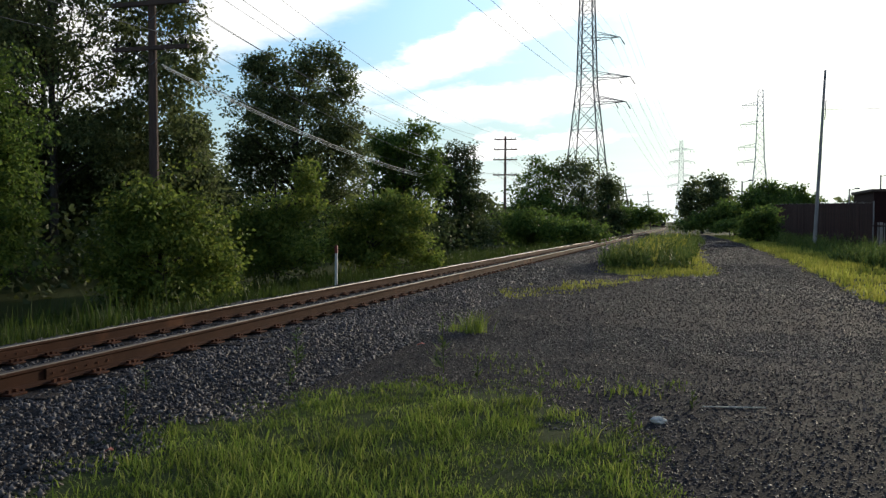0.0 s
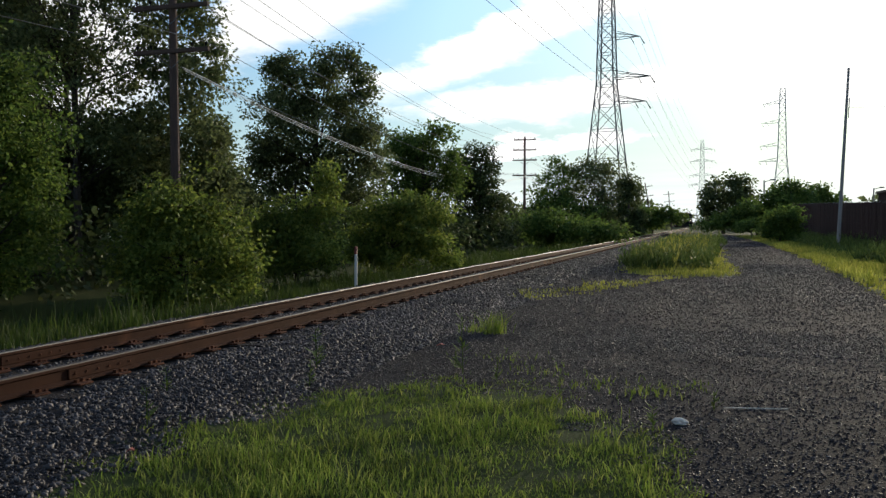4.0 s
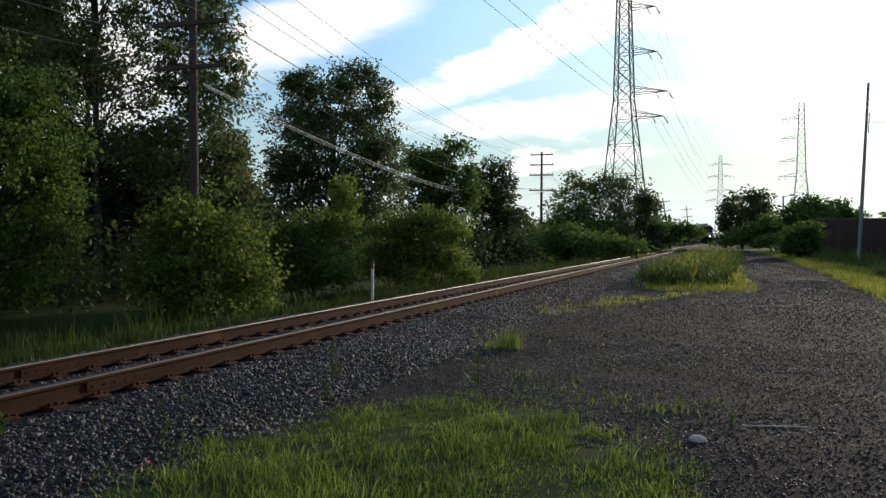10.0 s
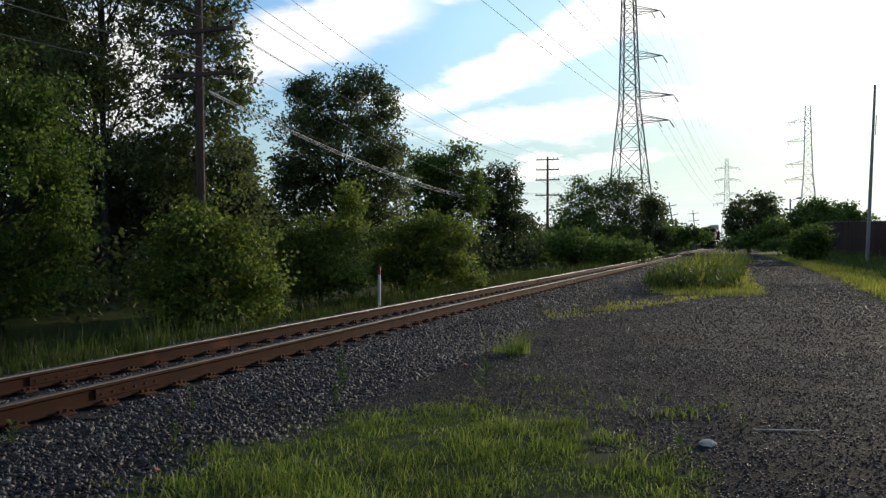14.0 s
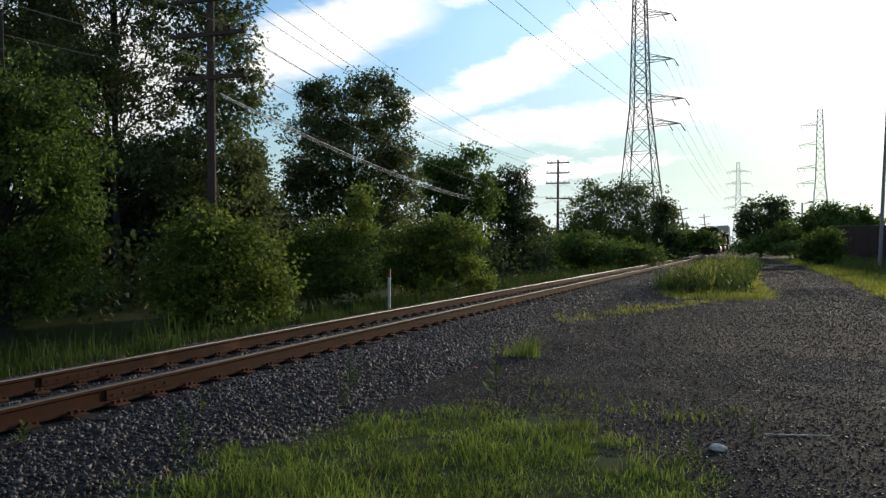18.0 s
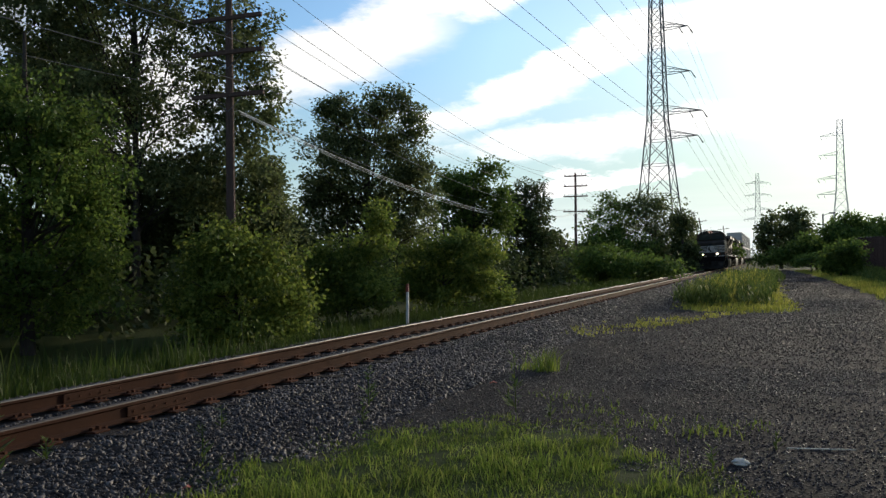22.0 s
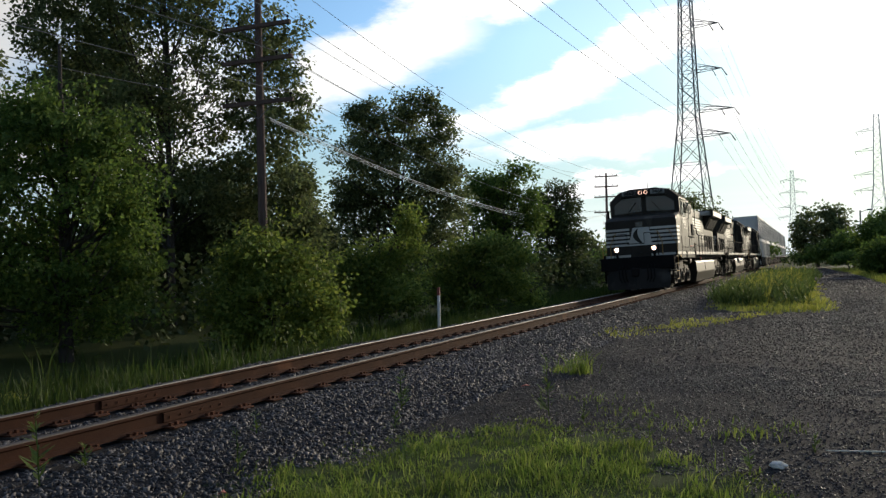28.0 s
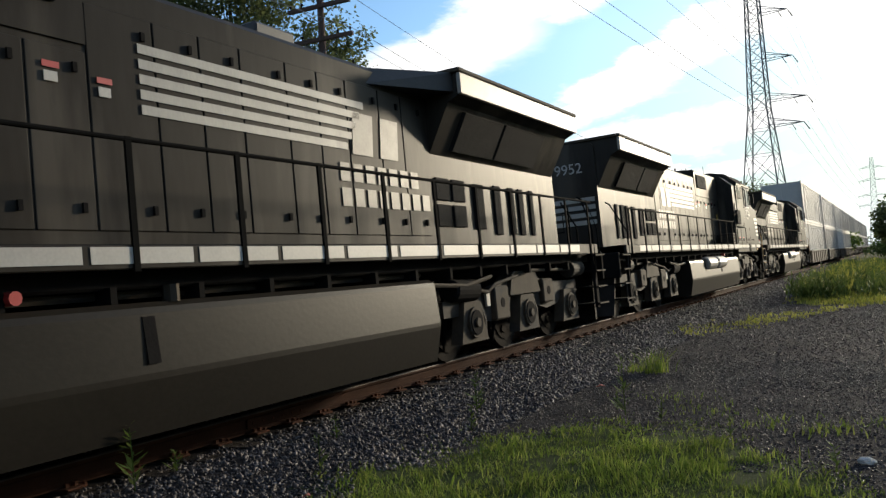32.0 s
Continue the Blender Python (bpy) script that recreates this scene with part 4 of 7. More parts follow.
        for q, z in ((5.35, 3.1), (6.4, 3.02), (7.6, 3.05), (8.1, 3.0)):
            part("warning_label", M().box(s * (hw + 0.026) - 0.003, s * (hw + 0.026) + 0.003, b(q), b(q + 0.15), z, z + 0.05), LABEL_RED, hood)
            part("white_label", M().box(s * (hw + 0.026) - 0.003, s * (hw + 0.026) + 0.003, b(q + 0.01), b(q + 0.13), z - 0.11, z - 0.03), LOCO_WHITE, hood)
    part("exhaust_pipe", M().box(-0.62, 0.62, b(10.55), b(11.25), 3.98, 4.20, 0.03), ROOF_SOOT, L)
    # radiator with its flared wings
    part("radiator_body", M().prism([(-hw, 2.95), (hw, 2.95), (1.30, 3.62), (1.48, 3.70), (1.48, 4.02), (-1.48, 4.02), (-1.48, 3.70), (-1.30, 3.62)], b(13.7), b(18.45)), LOCO_BLACK, L, "overhanging radiator cabin")
    part("radiator_fairing", M().add([(-hw, b(12.2), 3.70), (hw, b(12.2), 3.70), (1.40, b(13.7), 3.75), (1.40, b(13.7), 4.02), (-1.40, b(13.7), 4.02), (-1.40, b(13.7), 3.75), (-hw + 0.1, b(12.2), 3.93), (hw - 0.1, b(12.2), 3.93)], [(0, 1, 2, 5), (1, 7, 3, 2), (7, 6, 4, 3), (6, 0, 5, 4), (0, 6, 7, 1), (2, 3, 4, 5)]), ROOF_SOOT, L)
    part("radiator_roof", M().box(-1.54, 1.54, b(13.65), b(18.5), 4.005, 4.07, 0.015), LOCO_DUST, L)
    for s in (-1, 1):
        for q0, q1 in ((14.25, 15.6), (15.7, 17.35)):
            part("radiator_screen", M().add([(s * 0.98, b(q0 - 0.05), 3.04), (s * 0.98, b(q1), 3.04), (s * 1.27, b(q1), 3.56), (s * 1.27, b(q0 - 0.05), 3.56), (s * 1.02, b(q0), 3.02), (s * 1.02, b(q1), 3.02), (s * 1.30, b(q1), 3.54), (s * 1.30, b(q0), 3.54)], [(4, 5, 6, 7), (0, 1, 5, 4), (1, 2, 6, 5), (2, 3, 7, 6), (3, 0, 4, 7)]), DARK_SCREEN, L)
        # the lip's pale material paints sunlight on top of real dust
        part("wing_lip", M().box(s * 1.50 - 0.03, s * 1.50 + 0.03, b(13.68), b(18.47), 3.70, 4.0, 0.01), DUST_METAL, L, "dusty edge of the radiator wing, sunlight put into its pale colour")
    # rear end: bands, number
    for i in range(4):
        part("rear_band", M().box(-0.85, 0.85, b(18.505), b(18.512), 2.66 - i * 0.17, 2.76 - i * 0.17), LOCO_WHITE, hood)
    text(number, -0.30, b(18.515), 3.42, 0.24, 2, hood, LOCO_WHITE)
    # handrails: posts and a rail along the walkway, end rails, steps
    for s in (-1, 1):
        part("handrail", M().tube([(s * 1.56, b(4.3), 2.72), (s * 1.56, b(4.75), 2.66), (s * 1.56, b(4.95), 2.44), (s * 1.56, b(5.4), 2.40), (s * 1.56, b(18.7), 2.40)], 0.020, 8), HANDRAIL, L)
        part("cab_handrail", M().tube([(s * 1.53, b(2.1), 3.95), (s * 1.60, b(2.6), 3.92), (s * 1.60, b(4.0), 3.92), (s * 1.60, b(4.12), 3.80), (s * 1.60, b(4.12), 2.85), (s * 1.56, b(4.3), 2.72)], 0.018, 8), HANDRAIL, L)
        q = 5.45
        while q < 18.8:
            part("handrail_post", M().box(s * 1.565 - 0.012, s * 1.565 + 0.012, b(q - 0.028), b(q + 0.028), 1.40, 2.42), HANDRAIL, L)
            q += 1.185
        for yend, yin in ((-2.50, -1.80), (19.25, 18.7)):
            for z in (0.46, 0.78, 1.08, 1.38):
                part("step", M().box(s * 1.32 - 0.24, s * 1.32 + 0.24, b(min(yend, yin)), b(max(yend, yin)), z, z + 0.03, 0.004), FRAME_BLACK, L)
            for z in (0.46, 0.78, 1.08, 1.38):
                part("step_edge", M().box(s * 1.565 - 0.008, s * 1.565 + 0.008, b(min(yend, yin)), b(max(yend, yin)), z, z + 0.022), STEP_CREAM if yend < 0 else LOCO_DUST, L, "worn bright edge of a step")
            part("step_side", M().box(s * 1.06 - 0.012, s * 1.06 + 0.012, b(min(yend, yin)), b(max(yend, yin)), 0.42, 1.45), FRAME_BLACK, L)
            part("step_side", M().box(s * 1.50 - 0.03, s * 1.50 + 0.03, b(max(yend, yin) - 0.02 if yend < 0 else yin - 0.02), b(max(yend, yin) + 0.16 if yend < 0 else yin + 0.1), 0.40, 1.60), FRAME_BLACK, L)
            part("step_rail", M().tube([(s * 1.52, b(yin), 0.95), (s * 1.55, b(yin), 1.25), (s * 1.55, b(yin), 1.9), (s * 1.30, b((yin + yend) / 2), 2.50), (s * 1.22, b((yin + yend) / 2), 2.55)], 0.018, 7), STEP_CREAM if yend < 0 else HANDRAIL, L)
            part("step_rail", M().tube([(s * 1.10, b(yend), 0.95), (s * 1.06, b(yend), 1.3), (s * 1.06, b(yend), 2.0), (s * 0.85, b(yend + (0.2 if yend < 0 else -0.2)), 2.50)], 0.018, 7), STEP_CREAM if yend < 0 else HANDRAIL, L)
    for yend in (-2.55, 19.3):
        o = -1 if yend < 0 else 1
        part("end_plate", M().box(-1.50, 1.50, b(yend) - 0.05, b(yend) + 0.05, 0.92, 1.46, 0.02), FRAME_BLACK, L)
        part("end_handrail", M().tube([(-0.9, b(yend), 1.45), (-0.9, b(yend), 2.42), (-0.35, b(yend), 2.42), (-0.35, b(yend), 2.0), (0.35, b(yend), 2.0), (0.35, b(yend), 2.42), (0.9, b(yend), 2.42), (0.9, b(yend), 1.45)], 0.018, 7), HANDRAIL, L)
        part("end_deck", M().box(-1.05, 1.05, b(min(yend, yend - o * 0.62)), b(max(yend, yend - o * 0.62)), 1.40, 1.45, 0.01), FRAME_BLACK, L)
        cp = M()
        cp.box(-0.16, 0.16, b(yend) - 0.1 if o > 0 else b(yend) - 0.25, b(yend) + 0.25 if o > 0 else b(yend) + 0.1, 0.68, 0.98, 0.03)
        cp.box(-0.2, 0.12, b(yend + o * 0.28) - 0.14, b(yend + o * 0.28) + 0.14, 0.66, 1.0, 0.05)
        part("coupler", cp, WHEEL_STEEL, L)
        for s in (-1, 1):
            for j in range(3):
                x = s * (0.45 + 0.13 * j)
                part("air_hose", M().tube([(x, b(yend) + o * 0.05, 1.10), (x, b(yend) + o * 0.22, 0.95), (x + 0.02, b(yend) + o * 0.26, 0.60), (x - s * 0.08, b(yend) + o * 0.20, 0.42)], 0.024, 6), FRAME_BLACK, L)
        # plough
        pl = M()
        yp = b(yend)
        pl.add([(-1.32, yp - o * 0.1, 0.95), (0, yp + o * 0.28, 0.95), (1.32, yp - o * 0.1, 0.95), (-1.27, yp + o * 0.02, 0.14), (0, yp + o * 0.36, 0.14), (1.27, yp + o * 0.02, 0.14),
                (-1.32, yp - o * 0.18, 0.95), (0, yp + o * 0.20, 0.95), (1.32, yp - o * 0.18, 0.95), (-1.27, yp - o * 0.06, 0.14), (0, yp + o * 0.28, 0.14), (1.27, yp - o * 0.06, 0.14)],
               [(0, 1, 4, 3), (1, 2, 5, 4), (6, 9, 10, 7), (7, 10, 11, 8), (0, 6, 7, 1), (1, 7, 8, 2), (3, 4, 10, 9), (4, 5, 11, 10), (0, 3, 9, 6), (2, 8, 11, 5)])
        part("plough", pl, PLOUGH, L, "dark steel snow plough")
    for s in (-1, 1):
        h = part("ditch_light_housing", M().tube([(s * 0.76, b(-2.87), 1.78), (s * 0.76, b(-2.60), 1.78)], 0.115, 16, cap=False).box(s * 0.76 - 0.05, s * 0.76 + 0.05, b(-2.72), b(-2.64), 1.44, 1.70), FRAME_BLACK, L)
        lamp(s * 0.76, b(-2.79), 1.78, 0.095, h, lights)
    # horn, antennas, bell
    part("horn", M().tube([(0.3, b(5.0), 4.2), (0.3, b(4.6), 4.25)], [0.03, 0.09], 10).tube([(0.45, b(5.0), 4.2), (0.45, b(5.4), 4.25)], [0.03, 0.08], 10), FRAME_BLACK, L)
    part("antenna", M().tube([(0.0, b(1.2), 4.46), (0.0, b(1.2), 4.95)], 0.012, 5).box(-0.25, 0.25, b(1.6), b(2.2), 4.46, 4.54, 0.02), FRAME_BLACK, L)
    # fuel tank with chamfered lower edge
    part("fuel_tank", M().prism([(-1.42, 0.16), (1.42, 0.16), (1.512, 0.58), (1.515, 0.63), (1.480, 1.08), (1.462, 1.13), (1.40, 1.17), (-1.40, 1.17), (-1.462, 1.13), (-1.480, 1.08), (-1.515, 0.63), (-1.512, 0.58)], b(4.42), b(12.5)), TANK_GREY, L, "grey-brown fuel tank, dusty and streaked")
    for s in (-1, 1):
        part("fuel_gauge", M().prism([(s * 1.525, 0.70), (s * 1.487, 1.06), (s * 1.46, 1.06), (s * 1.49, 0.70)], b(7.9), b(8.02)), FRAME_BLACK, L)
        part("filler_cap", M().tube([(s * 1.38, b(8.3), 1.16), (s * 1.38, b(8.3), 1.30)], 0.07, 8), LOCO_DUST, L)
        part("fuel_cut_off", M().tube([(s * 1.36, b(6.9), 1.26), (s * 1.46, b(6.9), 1.26)], 0.05, 10), LABEL_RED, L)
        part("air_pipe", M().tube([(s * 1.2, b(4.6), 1.24), (s * 1.2, b(12.6), 1.24)], 0.035, 6), LOCO_DUST, L)
        part("air_pipe", M().tube([(s * 1.36, b(12.6), 1.1), (s * 1.36, b(13.6), 1.05), (s * 1.36, b(14.4), 1.15)], 0.03, 6), LOCO_DUST, L)
        for q in np.arange(5.0, 18.4, 0.9):
            part("frame_bracket", M().box(s * 1.1 - 0.3, s * 1.1 + 0.3, b(q), b(q + 0.06), 1.16, 1.30), FRAME_BLACK, L)
    if not nose_emblem:
        for s in (-1, 1):
            for q in (7.4, 9.0):
                part("air_reservoir", M().tube([(s * 1.42, b(q), 1.02), (s * 1.42, b(q + 0.08), 1.02), (s * 1.42, b(q + 1.28), 1.02), (s * 1.42, b(q + 1.36), 1.02)], [0.16, 0.21, 0.21, 0.16], 14), DUST_METAL, L, "pale grey air reservoir")
    # trucks
    for c0 in (0.9, 15.8):
        T = part("truck_frame", truck_mesh(c0 < 8), TRUCK_DARK, L, "dust-covered cast truck frame", at=pose(0, b(c0 + 0.05), 0))
        for s in (-1, 1):
            for k in (-1.97, 0.0, 1.97):
                a = M()
                a.prism([(k - 0.42, 0.26), (k + 0.42, 0.26), (k + 0.38, 0.36), (k + 0.25, 0.82), (k - 0.25, 0.82), (k - 0.38, 0.36)], s * 1.20 - 0.09, s * 1.20 + 0.09, "x")
                jb = part("axle_box", a, LOCO_DUST, T)
                part("axle_cap", M().tube([(s * 1.28, k, 0.53), (s * 1.33, k, 0.53)], 0.215, 16), LOCO_DUST, jb)
                part("cap_face", M().tube([(s * 1.325, k, 0.53), (s * 1.345, k, 0.53)], 0.175, 16), FRAME_BLACK, jb)
                part("hub", M().tube([(s * 1.34, k, 0.53), (s * 1.37, k, 0.53)], 0.065, 10), LOCO_DUST, jb)
                part("pedestal_leg", M().tube([(s * 1.25, k + 0.40, 0.34), (s * 1.27, k + 0.36, 0.55), (s * 1.25, k + 0.28, 0.80)], 0.035, 6), TRUCK_DARK, jb)
            part("brake_cylinder", M().tube([(s * 1.24, -2.55, 1.00), (s * 1.24, -2.50, 1.00), (s * 1.24, -1.85, 0.98)], [0.13, 0.155, 0.155], 16), FRAME_BLACK, T)
            part("brake_cylinder", M().tube([(s * 1.26, 2.05, 1.16), (s * 1.26, 2.62, 1.18)], 0.15, 16), TRUCK_DARK, T)
            part("cylinder_cap", M().tube([(s * 1.26, 2.62, 1.18), (s * 1.26, 2.66, 1.18)], 0.13, 14), LOCO_DUST, T)
            part("brake_rod", M().tube([(s * 1.28, -1.86, 0.98), (s * 1.29, -1.45, 0.93), (s * 1.29, -1.2, 1.03), (s * 1.29, 0.3, 1.20), (s * 1.29, 1.3, 1.18), (s * 1.27, 2.05, 1.17)], 0.026, 7), LOCO_DUST, T)
            part("rod_guide", M().tube([(s * 1.28, 1.45, 1.17), (s * 1.28, 1.45, 1.34), (s * 1.28, 2.2, 1.38), (s * 1.28, 2.6, 1.36)], 0.018, 6), TRUCK_DARK, T)
            for k0, k1, z0, z1 in ((-1.22, -0.72, 0.50, 1.00), (0.72, 1.18, 0.64, 1.04)):
                bx = part("bolster_box", M().box(s * 1.20 - 0.10, s * 1.20 + 0.10, k0, k1, z0, z1, 0.025), LOCO_DUST, T)
                part("oval_hole", M().tube([(s * 1.295, (k0 + k1) / 2, (z0 + z1) / 2), (s * 1.304, (k0 + k1) / 2, (z0 + z1) / 2)], 0.075, 12), FRAME_BLACK, bx)
            part("centre_casting", M().prism([(-0.62, 0.84), (0.62, 0.84), (0.50, 1.14), (0.40, 1.20), (-0.40, 1.20), (-0.50, 1.14)], s * 1.24 - 0.04, s * 1.24 + 0.04, "x"), LOCO_DUST, T)
            part("bracket", M().box(s * 1.25 - 0.02, s * 1.25 + 0.02, -1.46, -1.34, 0.72, 0.92, 0.006), DUST_METAL, T)
            for k in (-2.35, -0.75, 1.2):
                part("sand_hose", M().tube([(s * 0.98, k, 1.2), (s * 1.02, k + 0.05, 0.7), (s * 0.86, k + 0.2, 0.16)], 0.022, 6), FRAME_BLACK, T)
    return L


def truck_mesh(front):
    """Side beams of a three-axle truck, dipping between the axles, with cross ties."""
    m = M()
    for s in (-1, 1):
        m.prism([(-2.70, 0.64), (-1.75, 0.64), (-1.55, 0.52), (-0.95, 0.48), (-0.60, 0.54), (-0.45, 0.84), (0.45, 0.84), (0.60, 0.62), (1.0, 0.54), (1.55, 0.60), (1.75, 0.72), (2.60, 0.72), (2.60, 0.98), (1.20, 0.98), (0.75, 1.06), (0.45, 1.16), (-0.45, 1.16), (-0.70, 1.04), (-1.30, 0.96), (-1.60, 0.86), (-2.70, 0.86)], s * 1.12 - 0.09, s * 1.12 + 0.09, "x")
    m.box(-1.1, 1.1, -0.35, 0.35, 0.62, 0.95, 0.03)
    m.box(-1.1, 1.1, -2.6, -2.4, 0.66, 0.84, 0.02).box(-1.1, 1.1, 2.4, 2.56, 0.74, 0.94, 0.02)
    return m


def wheelset_mesh():
    m = M()
    m.tube([(-1.2, 0, 0), (1.2, 0, 0)], 0.09, 10)
    for s in (-1, 1):
        m.tube([(s * 0.685, 0, 0), (s * 0.715, 0, 0)], 0.56, 24).tube([(s * 0.715, 0, 0), (s * 0.83, 0, 0)], 0.53, 24)
        m.tube([(s * 0.83, 0, 0), (s * 0.845, 0, 0)], 0.40, 18)
        for k in range(4):
            a = k * math.pi / 2
            m.box(s * 0.85 - 0.015, s * 0.85 + 0.015, 0.25 * math.cos(a) - 0.05, 0.25 * math.cos(a) + 0.05, 0.25 * math.sin(a) - 0.05, 0.25 * math.sin(a) + 0.05)
    return m


_alu = []


def mat_alu():
    if not _alu:
        _alu.append(mat("aluminium_frame", (0.085, 0.080, 0.072), (0.05, 0.047, 0.043), rough=0.6, metal=0.0, spec=0.1, bump=0.05))
    return _alu[0]


# side panes: the bright sky's reflection is put into the tint
SKY_GLASS = glass_mat("sky_tinted_glass", (0.34, 0.33, 0.30))


def text(body, x, y, z, size, face, parent, material, bold=0.0):
    """Raised lettering. face: 0 to the front, 1 or -1 to that side, 2 to the rear."""
    cu = bpy.data.curves.new("lettering", "FONT")
    cu.body, cu.size, cu.align_x, cu.align_y, cu.extrude = body, size * 1.38, "CENTER", "CENTER", 0.001 if bold else 0.003
    cu.bevel_depth, cu.bevel_resolution = bold, 0
    ob = new("lettering", cu)
    me = bpy.data.meshes.new_from_object(ob)
    bpy.data.objects.remove(ob)
    me.transform(Matrix.Diagonal((1, 1, 0.2 if bold else 1, 1)))
    me.materials.clear()
    me.materials.append(material)
    rz = {0: 0, 1: 90, -1: -90, 2: 180}[face]
    ob = part("lettering", me, None, parent, at=pose(x, y, z, 90, 0, rz))
    return ob


lead = loco("dusty black locomotive with white nose bands and lit headlights", "9468")
second = loco("dusty black road locomotive running long hood first behind the leader", "9952", nose_emblem=False, lights=False)
third = copy_thing(second, pose(0, 0, 0))
tagged(third, "dusty black road locomotive, last of three, ahead of the container cars")
wheel_me = wheelset_mesh().mesh("wheelset", WHEEL_STEEL)
AXLES = [q - B0 for q in (-1.02, 0.95, 2.92, 13.88, 15.85, 17.82)]
wheelsets = []
for unit in (lead, second, third):
    for ay in AXLES:
        wheelsets.append((unit, ay, part("wheelset", wheel_me, None, unit)))


def container(length, paint):
    c = thing("shipping_container", "pale long-haul shipping container stacked on a well car", "container", group="stacked containers")
    h, w, l = 2.85, 1.27, length / 2
    part("side_wall", M().box(-w, w, -l, l, 0.08, h - 0.03), paint, c)
    ribs = M()
    for s in (-1, 1):
        y = -l + 0.5
        while y < l - 0.3:
            ribs.box(s * (w + 0.008) - 0.012, s * (w + 0.008) + 0.012, y, y + 0.06, 0.2, h - 0.15)
            y += 0.61
    tagged(part("wall_ribs", ribs, paint, c), kind="stuff")
    for s in (-1, 1):
        for z in (0.0, h - 0.14):
            part("side_rail", M().box(s * (w + 0.005) - 0.03, s * (w + 0.005) + 0.03, -l, l, z, z + 0.14, 0.01), paint, c)
        for e in (-l, l, -6.1, 6.1):
            part("corner_post", M().box(s * (w + 0.01) - 0.04, s * (w + 0.01) + 0.04, e - 0.09, e + 0.09, 0, h, 0.01), paint, c)
    for e in (-1, 1):
        dm = M()
        for x in (-0.62, 0.62):
            dm.box(x - 0.60, x + 0.60, e * (l + 0.01) - 0.015, e * (l + 0.01) + 0.015, 0.16, h - 0.16, 0.01)
        part("end_door", dm, paint, c)
    return c


def well_car():
    c = thing("well_car", "low steel container well car in the train", "rail car", group="well cars of the train")
    l = 8.9
    side = M()
    for s in (-1, 1):
        side.box(s * 1.40 - 0.04, s * 1.40 + 0.04, -7.9, 7.9, 0.32, 1.18, 0.02)
        side.box(s * 1.42 - 0.09, s * 1.42 + 0.09, -8.1, 8.1, 1.12, 1.22, 0.02)
        for k in range(9):
            y = -7.6 + k * 1.9
            side.box(s * 1.46 - 0.03, s * 1.46 + 0.03, y - 0.05, y + 0.05, 0.34, 1.14)
    part("well_side", side, LOCO_DUST, c)
    part("well_floor", M().box(-1.38, 1.38, -8.0, 8.0, 0.30, 0.38), FRAME_BLACK, c)
    for e in (-1, 1):
        part("end_deck", M().box(-1.3, 1.3, min(e * 7.9, e * l), max(e * 7.9, e * l), 1.0, 1.16, 0.02), LOCO_DUST, c)
        t = part("truck", M().box(-1.1, -0.95, e * l - 0.9, e * l + 0.9, 0.35, 0.70, 0.03).box(0.95, 1.1, e * l - 0.9, e * l + 0.9, 0.35, 0.70, 0.03).box(-1, 1, e * l - 0.2, e * l + 0.2, 0.5, 0.9, 0.02), LOCO_DUST, c)
        for k in (-0.85, 0.85):
            part("wheelset", M().tube([(-0.83, e * l + k, 0.42), (-0.70, e * l + k, 0.42)], 0.42, 16).tube([(0.70, e * l + k, 0.42), (0.83, e * l + k, 0.42)], 0.42, 16).tube([(-1.1, e * l + k, 0.42), (1.1, e * l + k, 0.42)], 0.08, 8), WHEEL_STEEL, t)
    return c


CAR_PITCH, CARS = 18.3, 14
car_proto = well_car()
box_protos = [container(16.15, p) for p in CONT_PAINTS]
cars, boxes = [], []
rngc = random.Random(11)
for i in range(CARS):
    back = 64.6 + 9.6 + i * CAR_PITCH
    cars.append((car_proto if i == 0 else copy_thing(car_proto, pose(0, 0, 0)), back, 0.0))
    for z in (0.39, 0.39 + 2.87):
        k = 0 if rngc.random() < 0.62 else 1
        used = sum(1 for q in boxes if q[3] == k)
        boxes.append((box_protos[k] if used == 0 else copy_thing(box_protos[k], pose(0, 0, 0)), back, z, k))

# where the leader's cab front stands on the line, second by second
ADVANCE = [(0, 318.5), (3, 288.5), (6, 259.0), (9, 229.4), (13, 190.3), (17, 150.6), (19, 130.6), (21, 110.2), (23, 89.7), (24.5, 74.2), (26.5, 53.0), (27, 47.7), (28, 37.2), (29, 27.05), (29.5, 22.05), (30, 17.05), (30.5, 12.05), (31, 6.98), (31.5, 1.82), (32, -3.47)]
AT = np.array([q[0] for q in ADVANCE], float)
AS = np.array([q[1] for q in ADVANCE], float)


def on_track(y, turn=0.0, z=0.0):
    x = float(track_x(y))
    slope = (float(track_x(y + 4)) - float(track_x(y - 4))) / 8
    lean = radians(CANT)
    return pose(x - z * math.sin(lean), y, RAIL_Z + float(drop(y)) + z * math.cos(lean), 0, -CANT, -math.degrees(math.atan(slope))) @ pose(0, 0, 0, 0, 0, turn)


def motions():
    times = sorted(set(list(AT) + [float(q) for q in range(33)]))

    def rows(back, turn=0.0, z=0.0):
        return [(t, on_track(float(np.interp(t, AT, AS)) + back, turn, z)) for t in times]

    walk(lead, rows(B0))
    walk(second, rows(19.9 + 11.15, 180))
    walk(third, rows(19.9 + 22.3 + 11.15, 180))
    for c, back, z in cars:
        walk(c, rows(back))
    for c, back, z, _ in boxes:
        walk(c, rows(back, 0, z))
    spin = [i / 14 for i in range(448)] + [32.0]
    for unit, ay, w in wheelsets:
        o = 1 if unit is lead else -1
        walk(w, [(t, pose(0, ay, 0.53, o * math.degrees((318.5 - float(np.interp(t, AT, AS))) / 0.53) % 360, 0, 0)) for t in spin])


